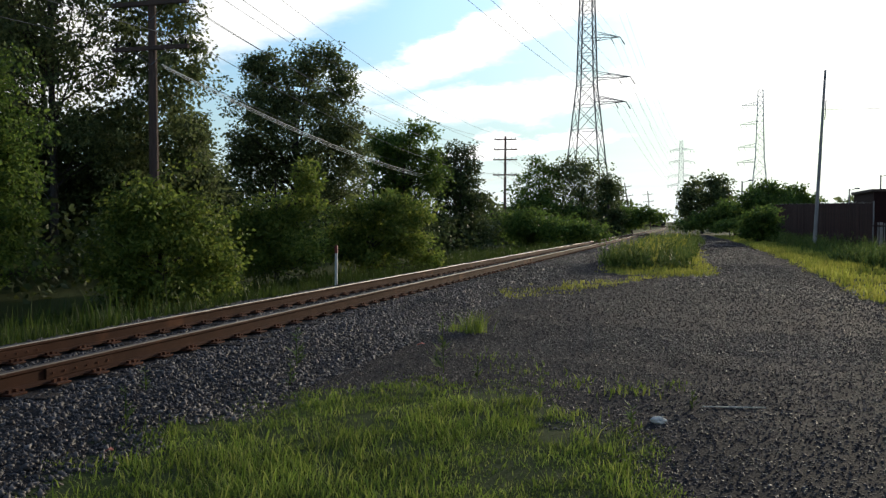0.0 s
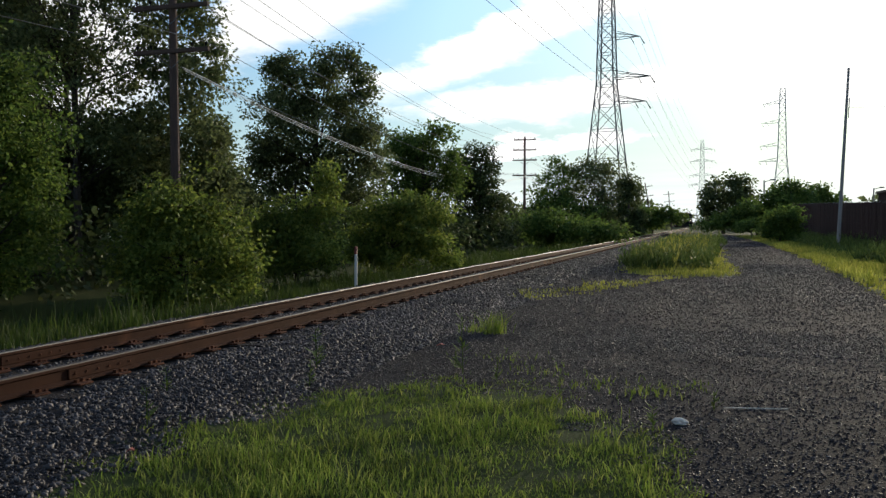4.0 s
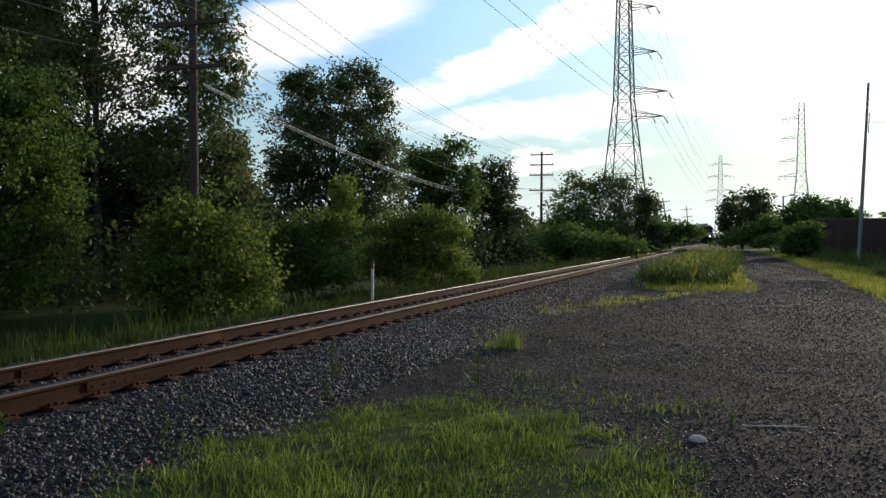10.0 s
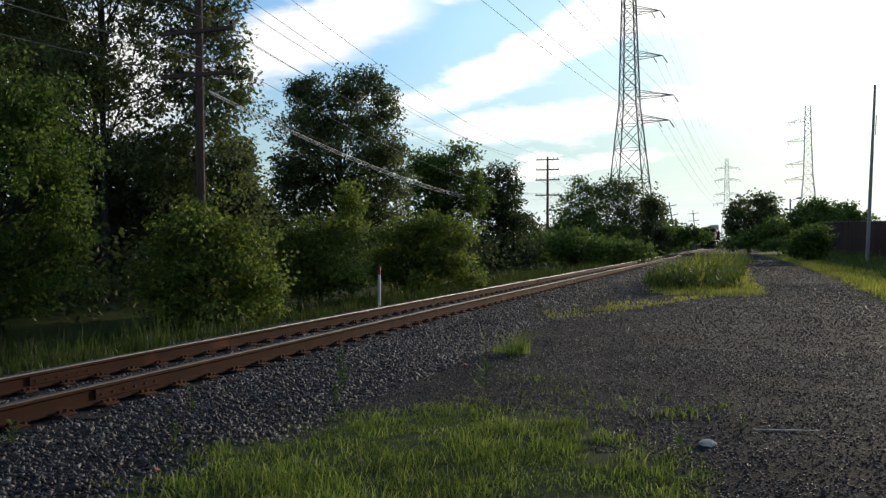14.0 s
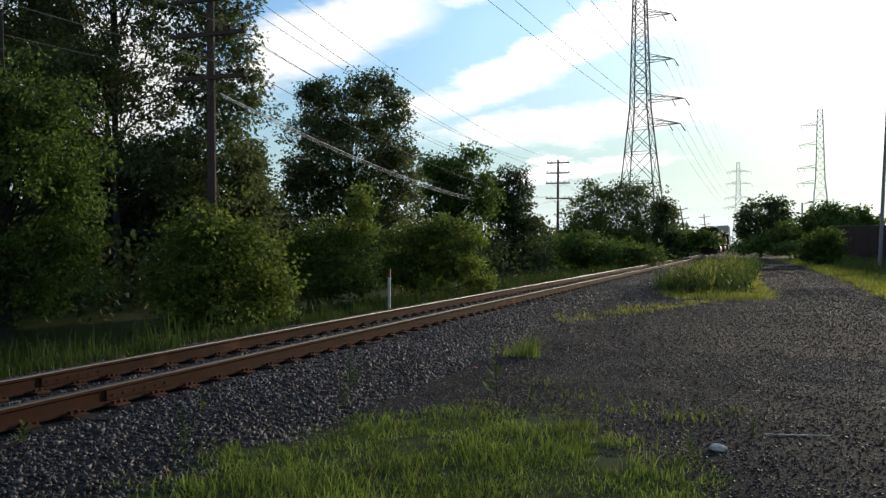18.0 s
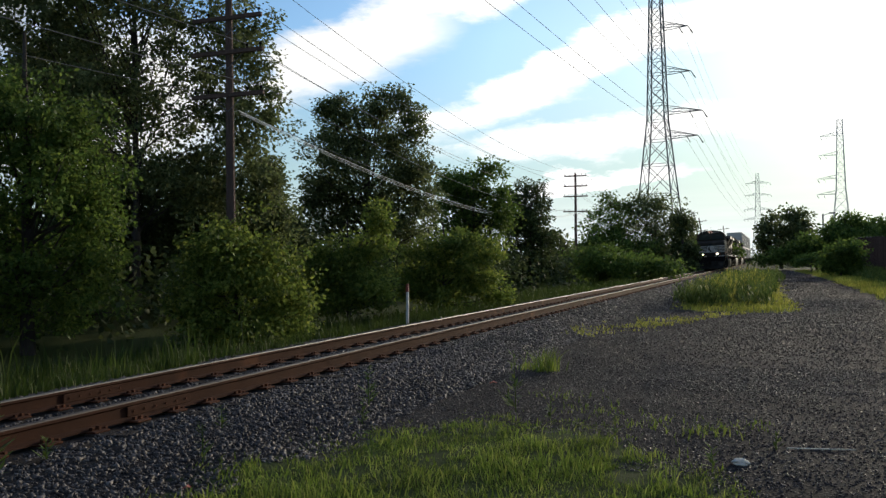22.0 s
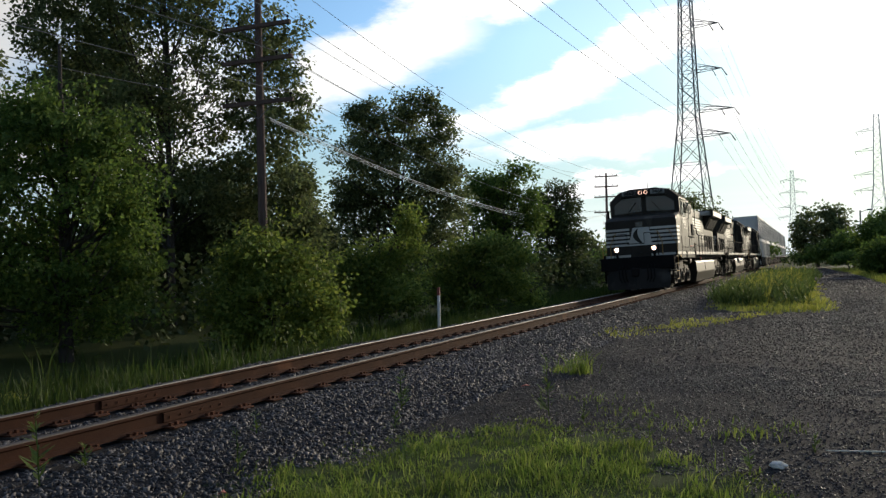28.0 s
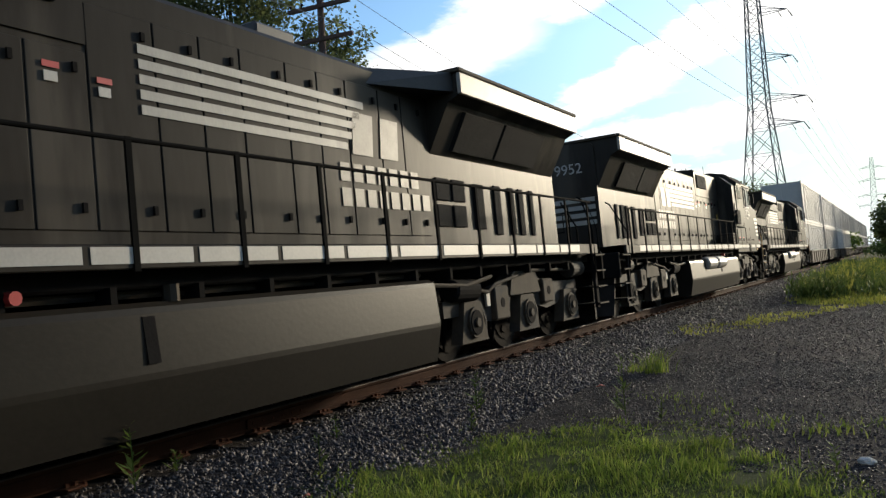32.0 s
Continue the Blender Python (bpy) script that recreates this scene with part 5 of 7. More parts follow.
# ---- plants ----
def leaf_cloud(rng, clumps, per, leaf, flat=0.6, droop=0.35):
    """Leaves round clump centres. clumps: rows of x, y, z, radius. Leaves point outwards and down, most with a face to the sky. Returns corners and faces of four-cornered leaves."""
    clumps = np.asarray(clumps, float)
    n = len(clumps) * per
    c = np.repeat(clumps, per, 0)
    d = rng.normal(size=(n, 3))
    d /= np.linalg.norm(d, axis=1)[:, None] + 1e-9
    r = rng.random(n) ** 0.45
    p = c[:, :3] + d * (c[:, 3] * r)[:, None] * np.array([1, 1, flat])
    a = d * np.array([1, 1, 0.6]) + rng.normal(size=(n, 3)) * 0.55
    a[:, 2] -= droop
    a /= np.linalg.norm(a, axis=1)[:, None] + 1e-9
    s = np.cross(a, np.array([0, 0, 0.45]) + rng.normal(size=(n, 3)) * 0.8)
    s /= np.linalg.norm(s, axis=1)[:, None] + 1e-9
    size = leaf * rng.uniform(0.55, 1.35, n)[:, None]
    v = np.stack([p, p + a * size * 0.45 + s * size * 0.30, p + a * size, p + a * size * 0.45 - s * size * 0.30], 1)
    return v.reshape(-1, 3), np.arange(n * 4).reshape(n, 4)


def crown_mesh(seed, lobes, leaf, per, clump, mat_, count, airy):
    """lobes: rows of x, y, z, half-width, half-height: the large masses of the crown; clumps sit mostly near their skin. airy: the share of gaps."""
    rng = np.random.default_rng(seed)
    lobes = np.asarray(lobes, float)
    size = np.stack([lobes[:, 3], lobes[:, 3] * 0.9, lobes[:, 4]], 1)
    vol = (size[:, 0] * size[:, 2]) ** 0.85
    n = int(count * (1 + airy))
    pick = rng.choice(len(lobes), n, p=vol / vol.sum())
    d = rng.normal(size=(n, 3))
    d /= np.linalg.norm(d, axis=1)[:, None]
    r = rng.uniform(0.12, 1.0, n) ** 0.5 * rng.lognormal(0.0, 0.13 if clump > 0.42 else 0.2, n)
    c = lobes[pick, :3] + d * r[:, None] * size[pick]
    k = 0.75 / clump
    gap = np.array([noise.noise(Vector(q) * k * 0.62 + Vector((seed, 0, 0))) for q in c.tolist()])
    keep = (c[:, 2] > 0.1) & (gap > np.quantile(gap, airy / (1 + airy)))
    c = c[keep]
    rad = clump * rng.uniform(0.5, 1.35, len(c))
    v, f = leaf_cloud(rng, np.column_stack([c, rad]), per, leaf)
    return raw_mesh("crown", v, f, mat_), c


def limbs_mesh(seed, height, r0, targets):
    """A tapered trunk with limbs that reach out to some of the clumps."""
    rng = np.random.default_rng(seed)
    m = M()
    n = 7
    tr = [(rng.normal() * 0.05 * i / n, rng.normal() * 0.05 * i / n, height * i / n) for i in range(n + 1)]
    m.tube(tr, [r0 * (1.15 if i == 0 else 1) * (1 - 0.85 * i / n) + 0.012 for i in range(n + 1)], 8)
    for t in targets:
        base = min(max(t[2] * rng.uniform(0.45, 0.8), height * 0.15), height * 0.95)
        k = base / height * n
        i = min(int(k), n - 1)
        p0 = np.array(tr[i]) + (np.array(tr[i + 1]) - np.array(tr[i])) * (k - i)
        mid = (p0 + np.array(t)) / 2 + np.array([0, 0, -0.08 * np.linalg.norm(np.array(t) - p0)])
        rr = r0 * 0.24 * (1 - base / height * 0.6)
        m.tube([p0, mid, t], [rr + 0.01, rr * 0.6 + 0.008, 0.008], 5, cap=False)
    return m


def tree(name, label, category, x, y, lobes, leaf, per, clump, count, mat_, trunk_h, trunk_r, seed, limbs=40, airy=0.2, group=""):
    t = thing(name, label, category, pose(x, y, float(ground_z(np.array(x), np.array(y))) - 0.05), group)
    me, c = crown_mesh(seed, lobes, leaf, per, clump, mat_, count, airy)
    part("crown", me, None, t)
    rng = np.random.default_rng(seed + 1)
    tg = c[rng.choice(len(c), min(limbs, len(c)), replace=False)]
    part("trunk", limbs_mesh(seed + 2, trunk_h, trunk_r, [tuple(q) for q in tg]), BARK, t)
    return t


def polar(az, r):
    """A place seen from the camera's stand: degrees left of the track's direction, metres."""
    return -r * math.sin(radians(az)), r * math.cos(radians(az))


def plant_trees():
    tree("round_tree", "dark leafy young tree behind the tall utility pole", "tree", -18.67, 25.97,
         [(0.77, 0.13, 4.16, 1.34, 1.34), (1.44, 0.37, 4.77, 0.76, 1.12), (-0.68, -0.67, 3.73, 1.58, 1.58), (0.42, -0.24, 2.61, 2, 1.11), (1.79, 0.55, 3.44, 0.58, 0.89)],
         0.145, 42, 0.48, 520, LEAF_DARK, 7.0, 0.12, 21, 34, 0.18)
    tree("round_tree", "dense dark tree filling the foot of the tall cottonwood", "tree", -20.65, 23.10,
         [(0.9, 0.61, 3.75, 1.64, 1.64), (-0.59, 0.17, 4.34, 1.78, 2.01), (-1.37, -0.77, 3.72, 1.77, 1.77), (-0.98, -0.46, 2.78, 2.65, 1.55), (1.17, 0.55, 2.39, 1.73, 1.08)],
         0.145, 42, 0.5, 760, LEAF_DARK, 8.5, 0.16, 25, 40, 0.14)
    tree("tall_tree", "tall leafy tree standing in the trackside thicket", "tree", -23.67, 22.98,
         [(-0.11, -0.04, 9.1, 1.67, 1.91), (0.74, 0.33, 8.13, 1.41, 1.64), (-0.23, -0.87, 7.39, 1.63, 2.56), (0.79, 0.06, 9.63, 1.18, 1.41)],
         0.17, 32, 0.5, 420, LEAF_DARK, 9.5, 0.16, 29, 40, 0.5)
    tree("tall_tree", "tall airy cottonwood tree with sparse dark leaves", "tree", -18.94, 21.50,
         [(0.46, -0.04, 11.83, 2.85, 2.11), (-2.1, -1.33, 11, 2.26, 2.04), (-2.35, -1.76, 9.31, 2, 2.32), (0.23, 0.66, 8.91, 2.94, 2.73), (2.37, 2.29, 9.1, 1.37, 2), (-0.71, -1.13, 6.28, 2.62, 2.02), (2.28, 1.54, 5.66, 1.82, 2.12), (2.98, 2.47, 7.05, 0.82, 1.03), (3.26, 2.79, 4.3, 0.41, 0.82), (0.52, 0.97, 4.43, 2.46, 1.44), (-0.13, 0.46, 14.3, 2.34, 1.78), (2.04, 1.04, 13.01, 1.49, 1.49), (-1.55, -1.3, 13.23, 1.52, 1.31)],
         0.14, 46, 0.48, 1750, LEAF_DARK, 15.5, 0.12, 33, 56, 0.3)
    tree("tall_tree", "grey-green leafy tree standing back behind the thicket", "tree", -30.42, 22.87,
         [(-0.05, 0.37, 9.68, 1.51, 1.93), (-0.36, -0.47, 7.49, 1.63, 2.71), (0.92, 0.39, 7.91, 1.34, 2.14), (-1.02, -1.49, 6.54, 1.62, 3.24)],
         0.24, 24, 0.55, 260, LEAF_DARK, 8.5, 0.14, 37, 36, 0.3)
    tree("tall_tree", "broad drooping dark green tree in front of the thicket", "tree", -15.21, 13.83,
         [(0.43, -0.03, 5.16, 1.37, 1.01), (-0.92, -0.52, 5.13, 1.04, 1.04), (-0.34, 0.07, 3.67, 2.21, 1.62), (0.71, 0.79, 4.02, 1.09, 1.46), (1.09, 0.88, 2.27, 0.83, 1.58), (-0.94, -0.57, 2.01, 1.91, 1.32), (-1.21, -1.35, 3.8, 1.02, 1.46), (0.03, 0.49, 1.27, 1.62, 0.88), (-0.55, -0.19, 5.79, 0.75, 0.6)],
         0.105, 46, 0.4, 1050, LEAF_MID, 7.2, 0.14, 41, 60, 0.3)
    tree("bush", "leafy shrub at the edge of the mown grass", "bush", -15.36, 10.42,
         [(-0.04, -0.05, 1.76, 0.98, 1.44), (-0.11, -0.27, 3.07, 1.04, 1.17), (0.04, 0.18, 1.31, 0.66, 0.92)],
         0.15, 26, 0.36, 260, LEAF_DARK, 3.6, 0.06, 45, 24, 0.1, group="trackside bushes")
    tree("bush", "broad leafy bush with sunlit yellow-green tips below the tall pole", "bush", -11.63, 16.50,
         [(-0.02, -0.08, 1.84, 1.35, 1.07), (0.88, 0.26, 1.77, 0.77, 0.84), (-0.55, -0.6, 1.14, 0.92, 1.13), (0.75, 0.81, 0.76, 0.65, 0.72), (0.31, -0.24, 0.56, 1.4, 0.7), (0.07, -0.4, 2.59, 0.7, 0.45), (-0.8, -0.46, 2.23, 0.57, 0.64), (1.42, 0.71, 1.04, 0.2, 0.28), (0.3, 0.24, 2.23, 0.57, 0.5)],
         0.105, 38, 0.34, 560, LEAF_BRIGHT, 3.0, 0.06, 49, 40, 0.2, group="trackside bushes")
    tree("bush", "rounded leafy bush with one tall shoot beyond the track", "bush", -12.31, 23.45,
         [(0.02, -0.03, 1.98, 1.21, 0.97), (-0.68, -0.56, 1.77, 0.78, 0.78), (0.47, 0.83, 2.12, 0.65, 0.95), (0.45, -0.13, 1.1, 1.07, 0.74), (0.94, 0.37, 3.39, 0.37, 0.63), (-0.46, -0.61, 0.94, 1.11, 0.65)],
         0.12, 38, 0.38, 420, LEAF_BRIGHT, 3.4, 0.06, 53, 34, 0.2, group="trackside bushes")
    tree("bush", "broad leafy bush with layered sunlit sprays", "bush", -10.66, 27.49,
         [(-0.61, -0.08, 2.01, 1.05, 0.96), (0.99, 0.08, 2.01, 1.13, 0.99), (0.06, -0.16, 1.18, 1.86, 0.79), (1.64, 0.89, 1, 0.59, 0.59), (-0.7, -0.51, 0.99, 0.66, 0.7), (0.54, 0.28, 2.61, 0.88, 0.5)],
         0.125, 38, 0.4, 480, LEAF_BRIGHT, 3.4, 0.06, 57, 34, 0.2, group="trackside bushes")
    tree("round_tree", "broad rounded dark green tree beyond the track", "tree", -18.43, 37.17,
         [(-0.63, 0.43, 8.49, 2.71, 1.66), (-1.34, -1.45, 6.62, 1.45, 1.51), (2, 0.13, 7.9, 1.22, 1.89), (0.47, -0.27, 5.72, 2.76, 2.33), (1.98, 1.4, 5.39, 1.34, 2.23), (-1.65, -0.64, 4.51, 1.47, 1.47), (1.31, 0.14, 3.38, 2.17, 1.45), (-1.16, -0.91, 9.46, 1, 0.71), (1.14, -0.05, 9.75, 1.41, 0.76), (-2.5, -1.43, 5.3, 0.76, 1)],
         0.155, 44, 0.52, 1100, LEAF_DARK, 8.2, 0.24, 61, 80, 0.38)
    tree("round_tree", "small dark rounded bush in the gap between two trees", "tree", -18.85, 30.65,
         [(0.3, -0.59, 3.05, 0.9, 0.85), (-0.82, -0.18, 2.49, 0.92, 0.77)],
         0.2, 26, 0.45, 170, LEAF_DARK, 3.0, 0.08, 65, 16, 0.1)
    tree("round_tree", "leafy mid-green tree in the row beyond the track", "tree", -16.97, 49.14,
         [(-0.48, 0.7, 6.58, 1.57, 1.8), (0.63, 1.21, 7.45, 1.2, 1.28), (-0.98, 0.17, 5.03, 1.56, 2.3), (0.21, 1.08, 4.16, 1.94, 2.39), (-1.11, -1.47, 6.08, 1.08, 1.8), (1.82, 0.13, 5.14, 0.8, 1.6)],
         0.19, 36, 0.58, 520, LEAF_MID, 7.2, 0.18, 69, 50, 0.25)
    tree("round_tree", "dense dark tree with an upright pointed crown", "tree", -15.17, 55.97,
         [(-0.46, 1, 6.32, 1.34, 1.25), (0.26, 0.73, 3.98, 1.24, 2.57), (-0.43, -0.33, 2.78, 1.55, 3.1), (0.23, 1.13, 1.2, 1.25, 1.83), (-1.24, -0.06, 4.77, 0.82, 2.22)],
         0.2, 38, 0.6, 460, LEAF_SHADED, 6.0, 0.2, 73, 40, 0.1)
    tree("round_tree", "low dark tree behind the utility pole", "tree", -17.60, 75.98,
         [(-0.22, 0.97, 1.48, 1.78, 2.45), (-0.61, -0.81, 3.06, 0.87, 2.18), (1.74, -0.6, 0.97, 1.63, 1.85)],
         0.3, 24, 0.7, 240, LEAF_DARK, 4.0, 0.16, 77, 20, 0.15)
    tree("bush", "light green bushes below the second utility pole", "bush", -12.07, 64.87,
         [(-0.4, -0.23, 1.77, 2.23, 1.49), (2.1, -0.62, 1.46, 2.75, 1.19), (4.35, 0.35, 1.31, 2.32, 1.11)],
         0.28, 24, 0.7, 300, LEAF_MID, 3.0, 0.1, 81, 20, 0.15, group="trackside bushes")
    tree("distant_tree", "broad tree round the foot of the lattice tower", "tree", -17.15, 99.52,
         [(0.03, 1.9, 7.2, 2.91, 2.76), (-1.19, -0.91, 4.72, 2.41, 3.11), (1.32, -1.79, 3.01, 4.61, 1.96), (-1.96, -2.23, 2.69, 1.75, 2.1)],
         0.32, 30, 0.85, 330, LEAF_MID, 7.4, 0.25, 85, 40, 0.3)
    tree("distant_tree", "rounded dark tree beside the lattice tower", "tree", -12.56, 103.23,
         [(-1.16, -1.53, 8.31, 2.61, 1.89), (1.37, 1.34, 6.75, 2.97, 3.27), (-1.27, -0.74, 4.42, 5.11, 2.92), (3.58, -0.5, 5.26, 1.46, 2.18), (0.21, -1.66, 2.68, 5.05, 1.88)],
         0.32, 30, 0.85, 400, LEAF_DARK, 7.6, 0.25, 89, 40, 0.3)
    tree("ivy_column", "dead trunk wholly wrapped in dark climbing ivy", "tree", -8.34, 92.61,
         [(-0.16, 1.79, 2.61, 1.14, 2.81), (-0.09, -0.29, 5.54, 0.65, 1.57), (0.93, -1.01, 1.97, 0.91, 1.82)],
         0.3, 26, 0.5, 220, LEAF_SHADED, 6.0, 0.2, 93, 12, 0.0)
    tree("distant_tree", "low hazy tree beside the line far off", "tree", -8.47, 134.72,
         [(0.15, -2.37, 2.69, 3.18, 1.68), (3.1, -2.24, 3.02, 2.43, 1.31), (-1.59, -1.9, 2, 2.25, 1.69)],
         0.5, 22, 1.0, 170, LEAF_MID, 3.4, 0.15, 97, 14, 0.1)
    tree("distant_tree", "airy open-crowned tree far down the gravel lane", "tree", 1.87, 121.97,
         [(-1.27, 0.88, 5.28, 1.73, 2.25), (1.51, -1.74, 6.4, 2.29, 2.21), (2.79, -2.32, 4.53, 1.52, 2.03), (0.37, -0.05, 3.12, 3.61, 1.72), (-2.39, -1.21, 4.45, 0.85, 1.7)],
         0.42, 22, 0.8, 330, LEAF_DARK, 6.8, 0.22, 101, 40, 0.35)
    tree("distant_tree", "rounded tree beyond the far end of the fence", "tree", 9.19, 105.59,
         [(-0.13, 2.13, 5.16, 2.29, 1.68), (-1.9, -1.46, 4.02, 1.77, 1.47), (0.31, 0.1, 3.57, 3.29, 1.35)],
         0.38, 24, 0.75, 260, LEAF_MID, 5.2, 0.2, 105, 24, 0.15)
    tree("distant_tree", "smaller tree showing above the fence", "tree", 12.35, 109.29,
         [(-0.12, 1.23, 4.79, 1.88, 1.33), (1.18, -0.54, 4.19, 1.55, 1.08), (-0.4, 2.2, 3.43, 3.16, 1.11)],
         0.38, 24, 0.75, 200, LEAF_MID, 4.6, 0.2, 109, 20, 0.15)
    tree("distant_tree", "low trees at the bend of the gravel lane", "tree", 5.77, 111.84,
         [(-4.39, 0.04, 1.37, 3.47, 0.71), (-0.39, -1.14, 2.98, 3.13, 1.41), (-2.36, -0.3, 2.08, 3.15, 1.1), (0.87, -2.13, 1.92, 2.33, 1.24)],
         0.4, 24, 0.8, 240, LEAF_MID, 3.6, 0.15, 113, 18, 0.1)
    tree("bush", "vine-covered end of the slatted fence", "bush", 5.41, 71.79,
         [(-0.56, -0.19, 1.46, 1.01, 1.11), (0.57, -0.77, 1.73, 1.11, 1.31), (0.21, 1.11, 0.99, 1.75, 0.72)],
         0.22, 26, 0.5, 260, LEAF_MID, 2.6, 0.06, 117, 18, 0.05, group="trackside bushes")
    tree("bush", "low bush on the grass verge of the lane", "bush", 3.92, 85.90,
         [(0.05, 1.14, 1.37, 1.23, 0.55), (-0.77, 0.03, 1.16, 0.61, 0.36)],
         0.22, 24, 0.4, 90, LEAF_MID, 1.4, 0.05, 121, 8, 0.05, group="trackside bushes")


def far_woods():
    """Undergrowth and distant trees that close the view, with an added light-blocking belt: one mass of leaf clumps."""
    rng = np.random.default_rng(7)
    cl = []
    for i in range(1300):
        y = rng.uniform(14, 130)
        x = float(track_x(y)) - rng.uniform(7.5, 15.0) - max(0, 40 - y) * 0.06 - max(0, y - 60) * 0.02
        cl.append((x, y, float(ground_z(np.array(x), np.array(y))) + rng.uniform(0.1, 2.2), rng.uniform(0.5, 1.1)))
    # a denser thicket well behind the front row
    for i in range(1100):
        y = rng.uniform(6, 62)
        x = float(track_x(y)) - rng.uniform(13.0, 24.0)
        cl.append((x, y, rng.uniform(0.3, 3.6), rng.uniform(0.6, 1.2)))
    for i in range(500):
        y = rng.uniform(-8, 14)
        x = -rng.uniform(19.0, 28.0)
        cl.append((x, y, rng.uniform(0.3, 4.6), rng.uniform(0.7, 1.3)))
    for i in range(420):
        y = rng.uniform(125, 340)
        x = float(track_x(y)) - rng.uniform(6.5, 16.0)
        cl.append((x, y, -0.4 + rng.uniform(0.1, 3.8), rng.uniform(1.0, 2.0)))
    v, f = leaf_cloud(rng, cl, 26, 0.26, flat=0.9)
    tagged(new("undergrowth", raw_mesh("undergrowth", v, f, LEAF_SHADED)), "tangled undergrowth beneath the trackside trees, shade put into its colour", "undergrowth", kind="stuff")
    cl = []
    for i in range(900):
        az, r = rng.uniform(-30, 14), rng.uniform(190, 420)
        x, y = polar(az, r)
        d = x - float(track_x(y))
        if abs(d) < 6 or (0.7 < az < 2.4 and r < 345):
            continue
        cl.append((x, y, -0.4 + rng.uniform(0, 1) * (5.0 + 2.0 * math.sin(az * 1.7)), rng.uniform(1.6, 3.2)))
    for i in range(420):
        az, r = rng.uniform(-14, -1.6), rng.uniform(150, 260)
        x, y = polar(az, r)
        if x > 3.5:
            cl.append((x, y, rng.uniform(-0.2, 2.2), rng.uniform(1.2, 2.2)))
    # unseen belt of trees added on the open side and behind, blocking low sky
    for i in range(1000):
        a = rng.uniform(35, 200)
        r = rng.uniform(38, 60)
        x, y = r * math.sin(radians(a)), r * math.cos(radians(a))
        cl.append((x, y, rng.uniform(0, 1) ** 0.8 * (15.0 if a < 115 else 7.0), rng.uniform(1.4, 2.8)))
    v, f = leaf_cloud(rng, cl, 34, 1.1, flat=0.8)
    tagged(new("woods_and_sky_screen", raw_mesh("woods_and_sky_screen", v, f, LEAF_DARK)), "low line of distant woods at the horizon, plus an added unseen belt", "woods", kind="stuff")


def blades(rng, x, y, h, w, lean=0.5):
    """Bent blades: five corners, three faces drawn as a strip of triangles."""
    n = len(x)
    z = ground_z(x, y) - 0.01
    a = rng.uniform(0, 2 * np.pi, n)
    b = rng.uniform(0, 2 * np.pi, n)
    k = h * rng.uniform(0.1, lean, n)
    px, py = np.cos(a) * w / 2, np.sin(a) * w / 2
    dx, dy = np.cos(b) * k, np.sin(b) * k
    P = np.stack([np.stack([x - px, y - py, z], -1), np.stack([x + px, y + py, z], -1),
                  np.stack([x + px * 0.8 + dx * 0.35, y + py * 0.8 + dy * 0.35, z + h * 0.6], -1), np.stack([x - px * 0.8 + dx * 0.35, y - py * 0.8 + dy * 0.35, z + h * 0.6], -1),
                  np.stack([x + dx, y + dy, z + h], -1)], 1).reshape(-1, 3)
    i = np.arange(n)[:, None] * 5
    F = np.concatenate([i + [0, 1, 2], i + [0, 2, 3], i + [3, 2, 4]], 1).reshape(-1, 3)
    return P, F


def grow(name, label, seed, n, x0, x1, y0, y1, hmin, hmax, w, mat_, need=0.5, lean=0.6, keep=None, clump=0.3):
    rng = np.random.default_rng(seed)
    x, y = rng.uniform(x0, x1, n), rng.uniform(y0, y1, n)
    gc = grass_cover(x, y)
    cov = gc + clump * smooth01(0.04, 0.3, gc) * (wave(x, y, 3.1, 0.4) + 0.7 * wave(x, y, 9.0, 1.1))
    ok = cov > need + rng.uniform(-0.3, 0.3, n)
    if keep is not None:
        ok &= keep(x, y)
    x, y = x[ok], y[ok]
    taper = np.clip((grass_cover(x, y) - 0.25) / 0.6, 0.5, 1) if need > 0 else 1.0
    if hmax > 1:
        taper = np.maximum(taper, 0.62) * (1 + 0.22 * wave(x, y, 2.6, 0.9))
    h = taper * rng.uniform(hmin, hmax, len(x)) * (0.78 + 0.32 * wave(x, y, 1.4, 2.2) + 0.2 * wave(x, y, 4.1, 0.3))
    P, F = blades(rng, x, y, h, w * rng.uniform(0.6, 1.4, len(x)), lean)
    return tagged(new(name, raw_mesh(name, P, F, mat_)), label, "grass", kind="stuff")


LAWN = lambda x, y: (y + 0.25 * (x + 11.5) < 9.4 + 0.3 * wave(x, y, 1.5)) & (x < -9.7 + 0.2 * wave(x, y, 2.0))


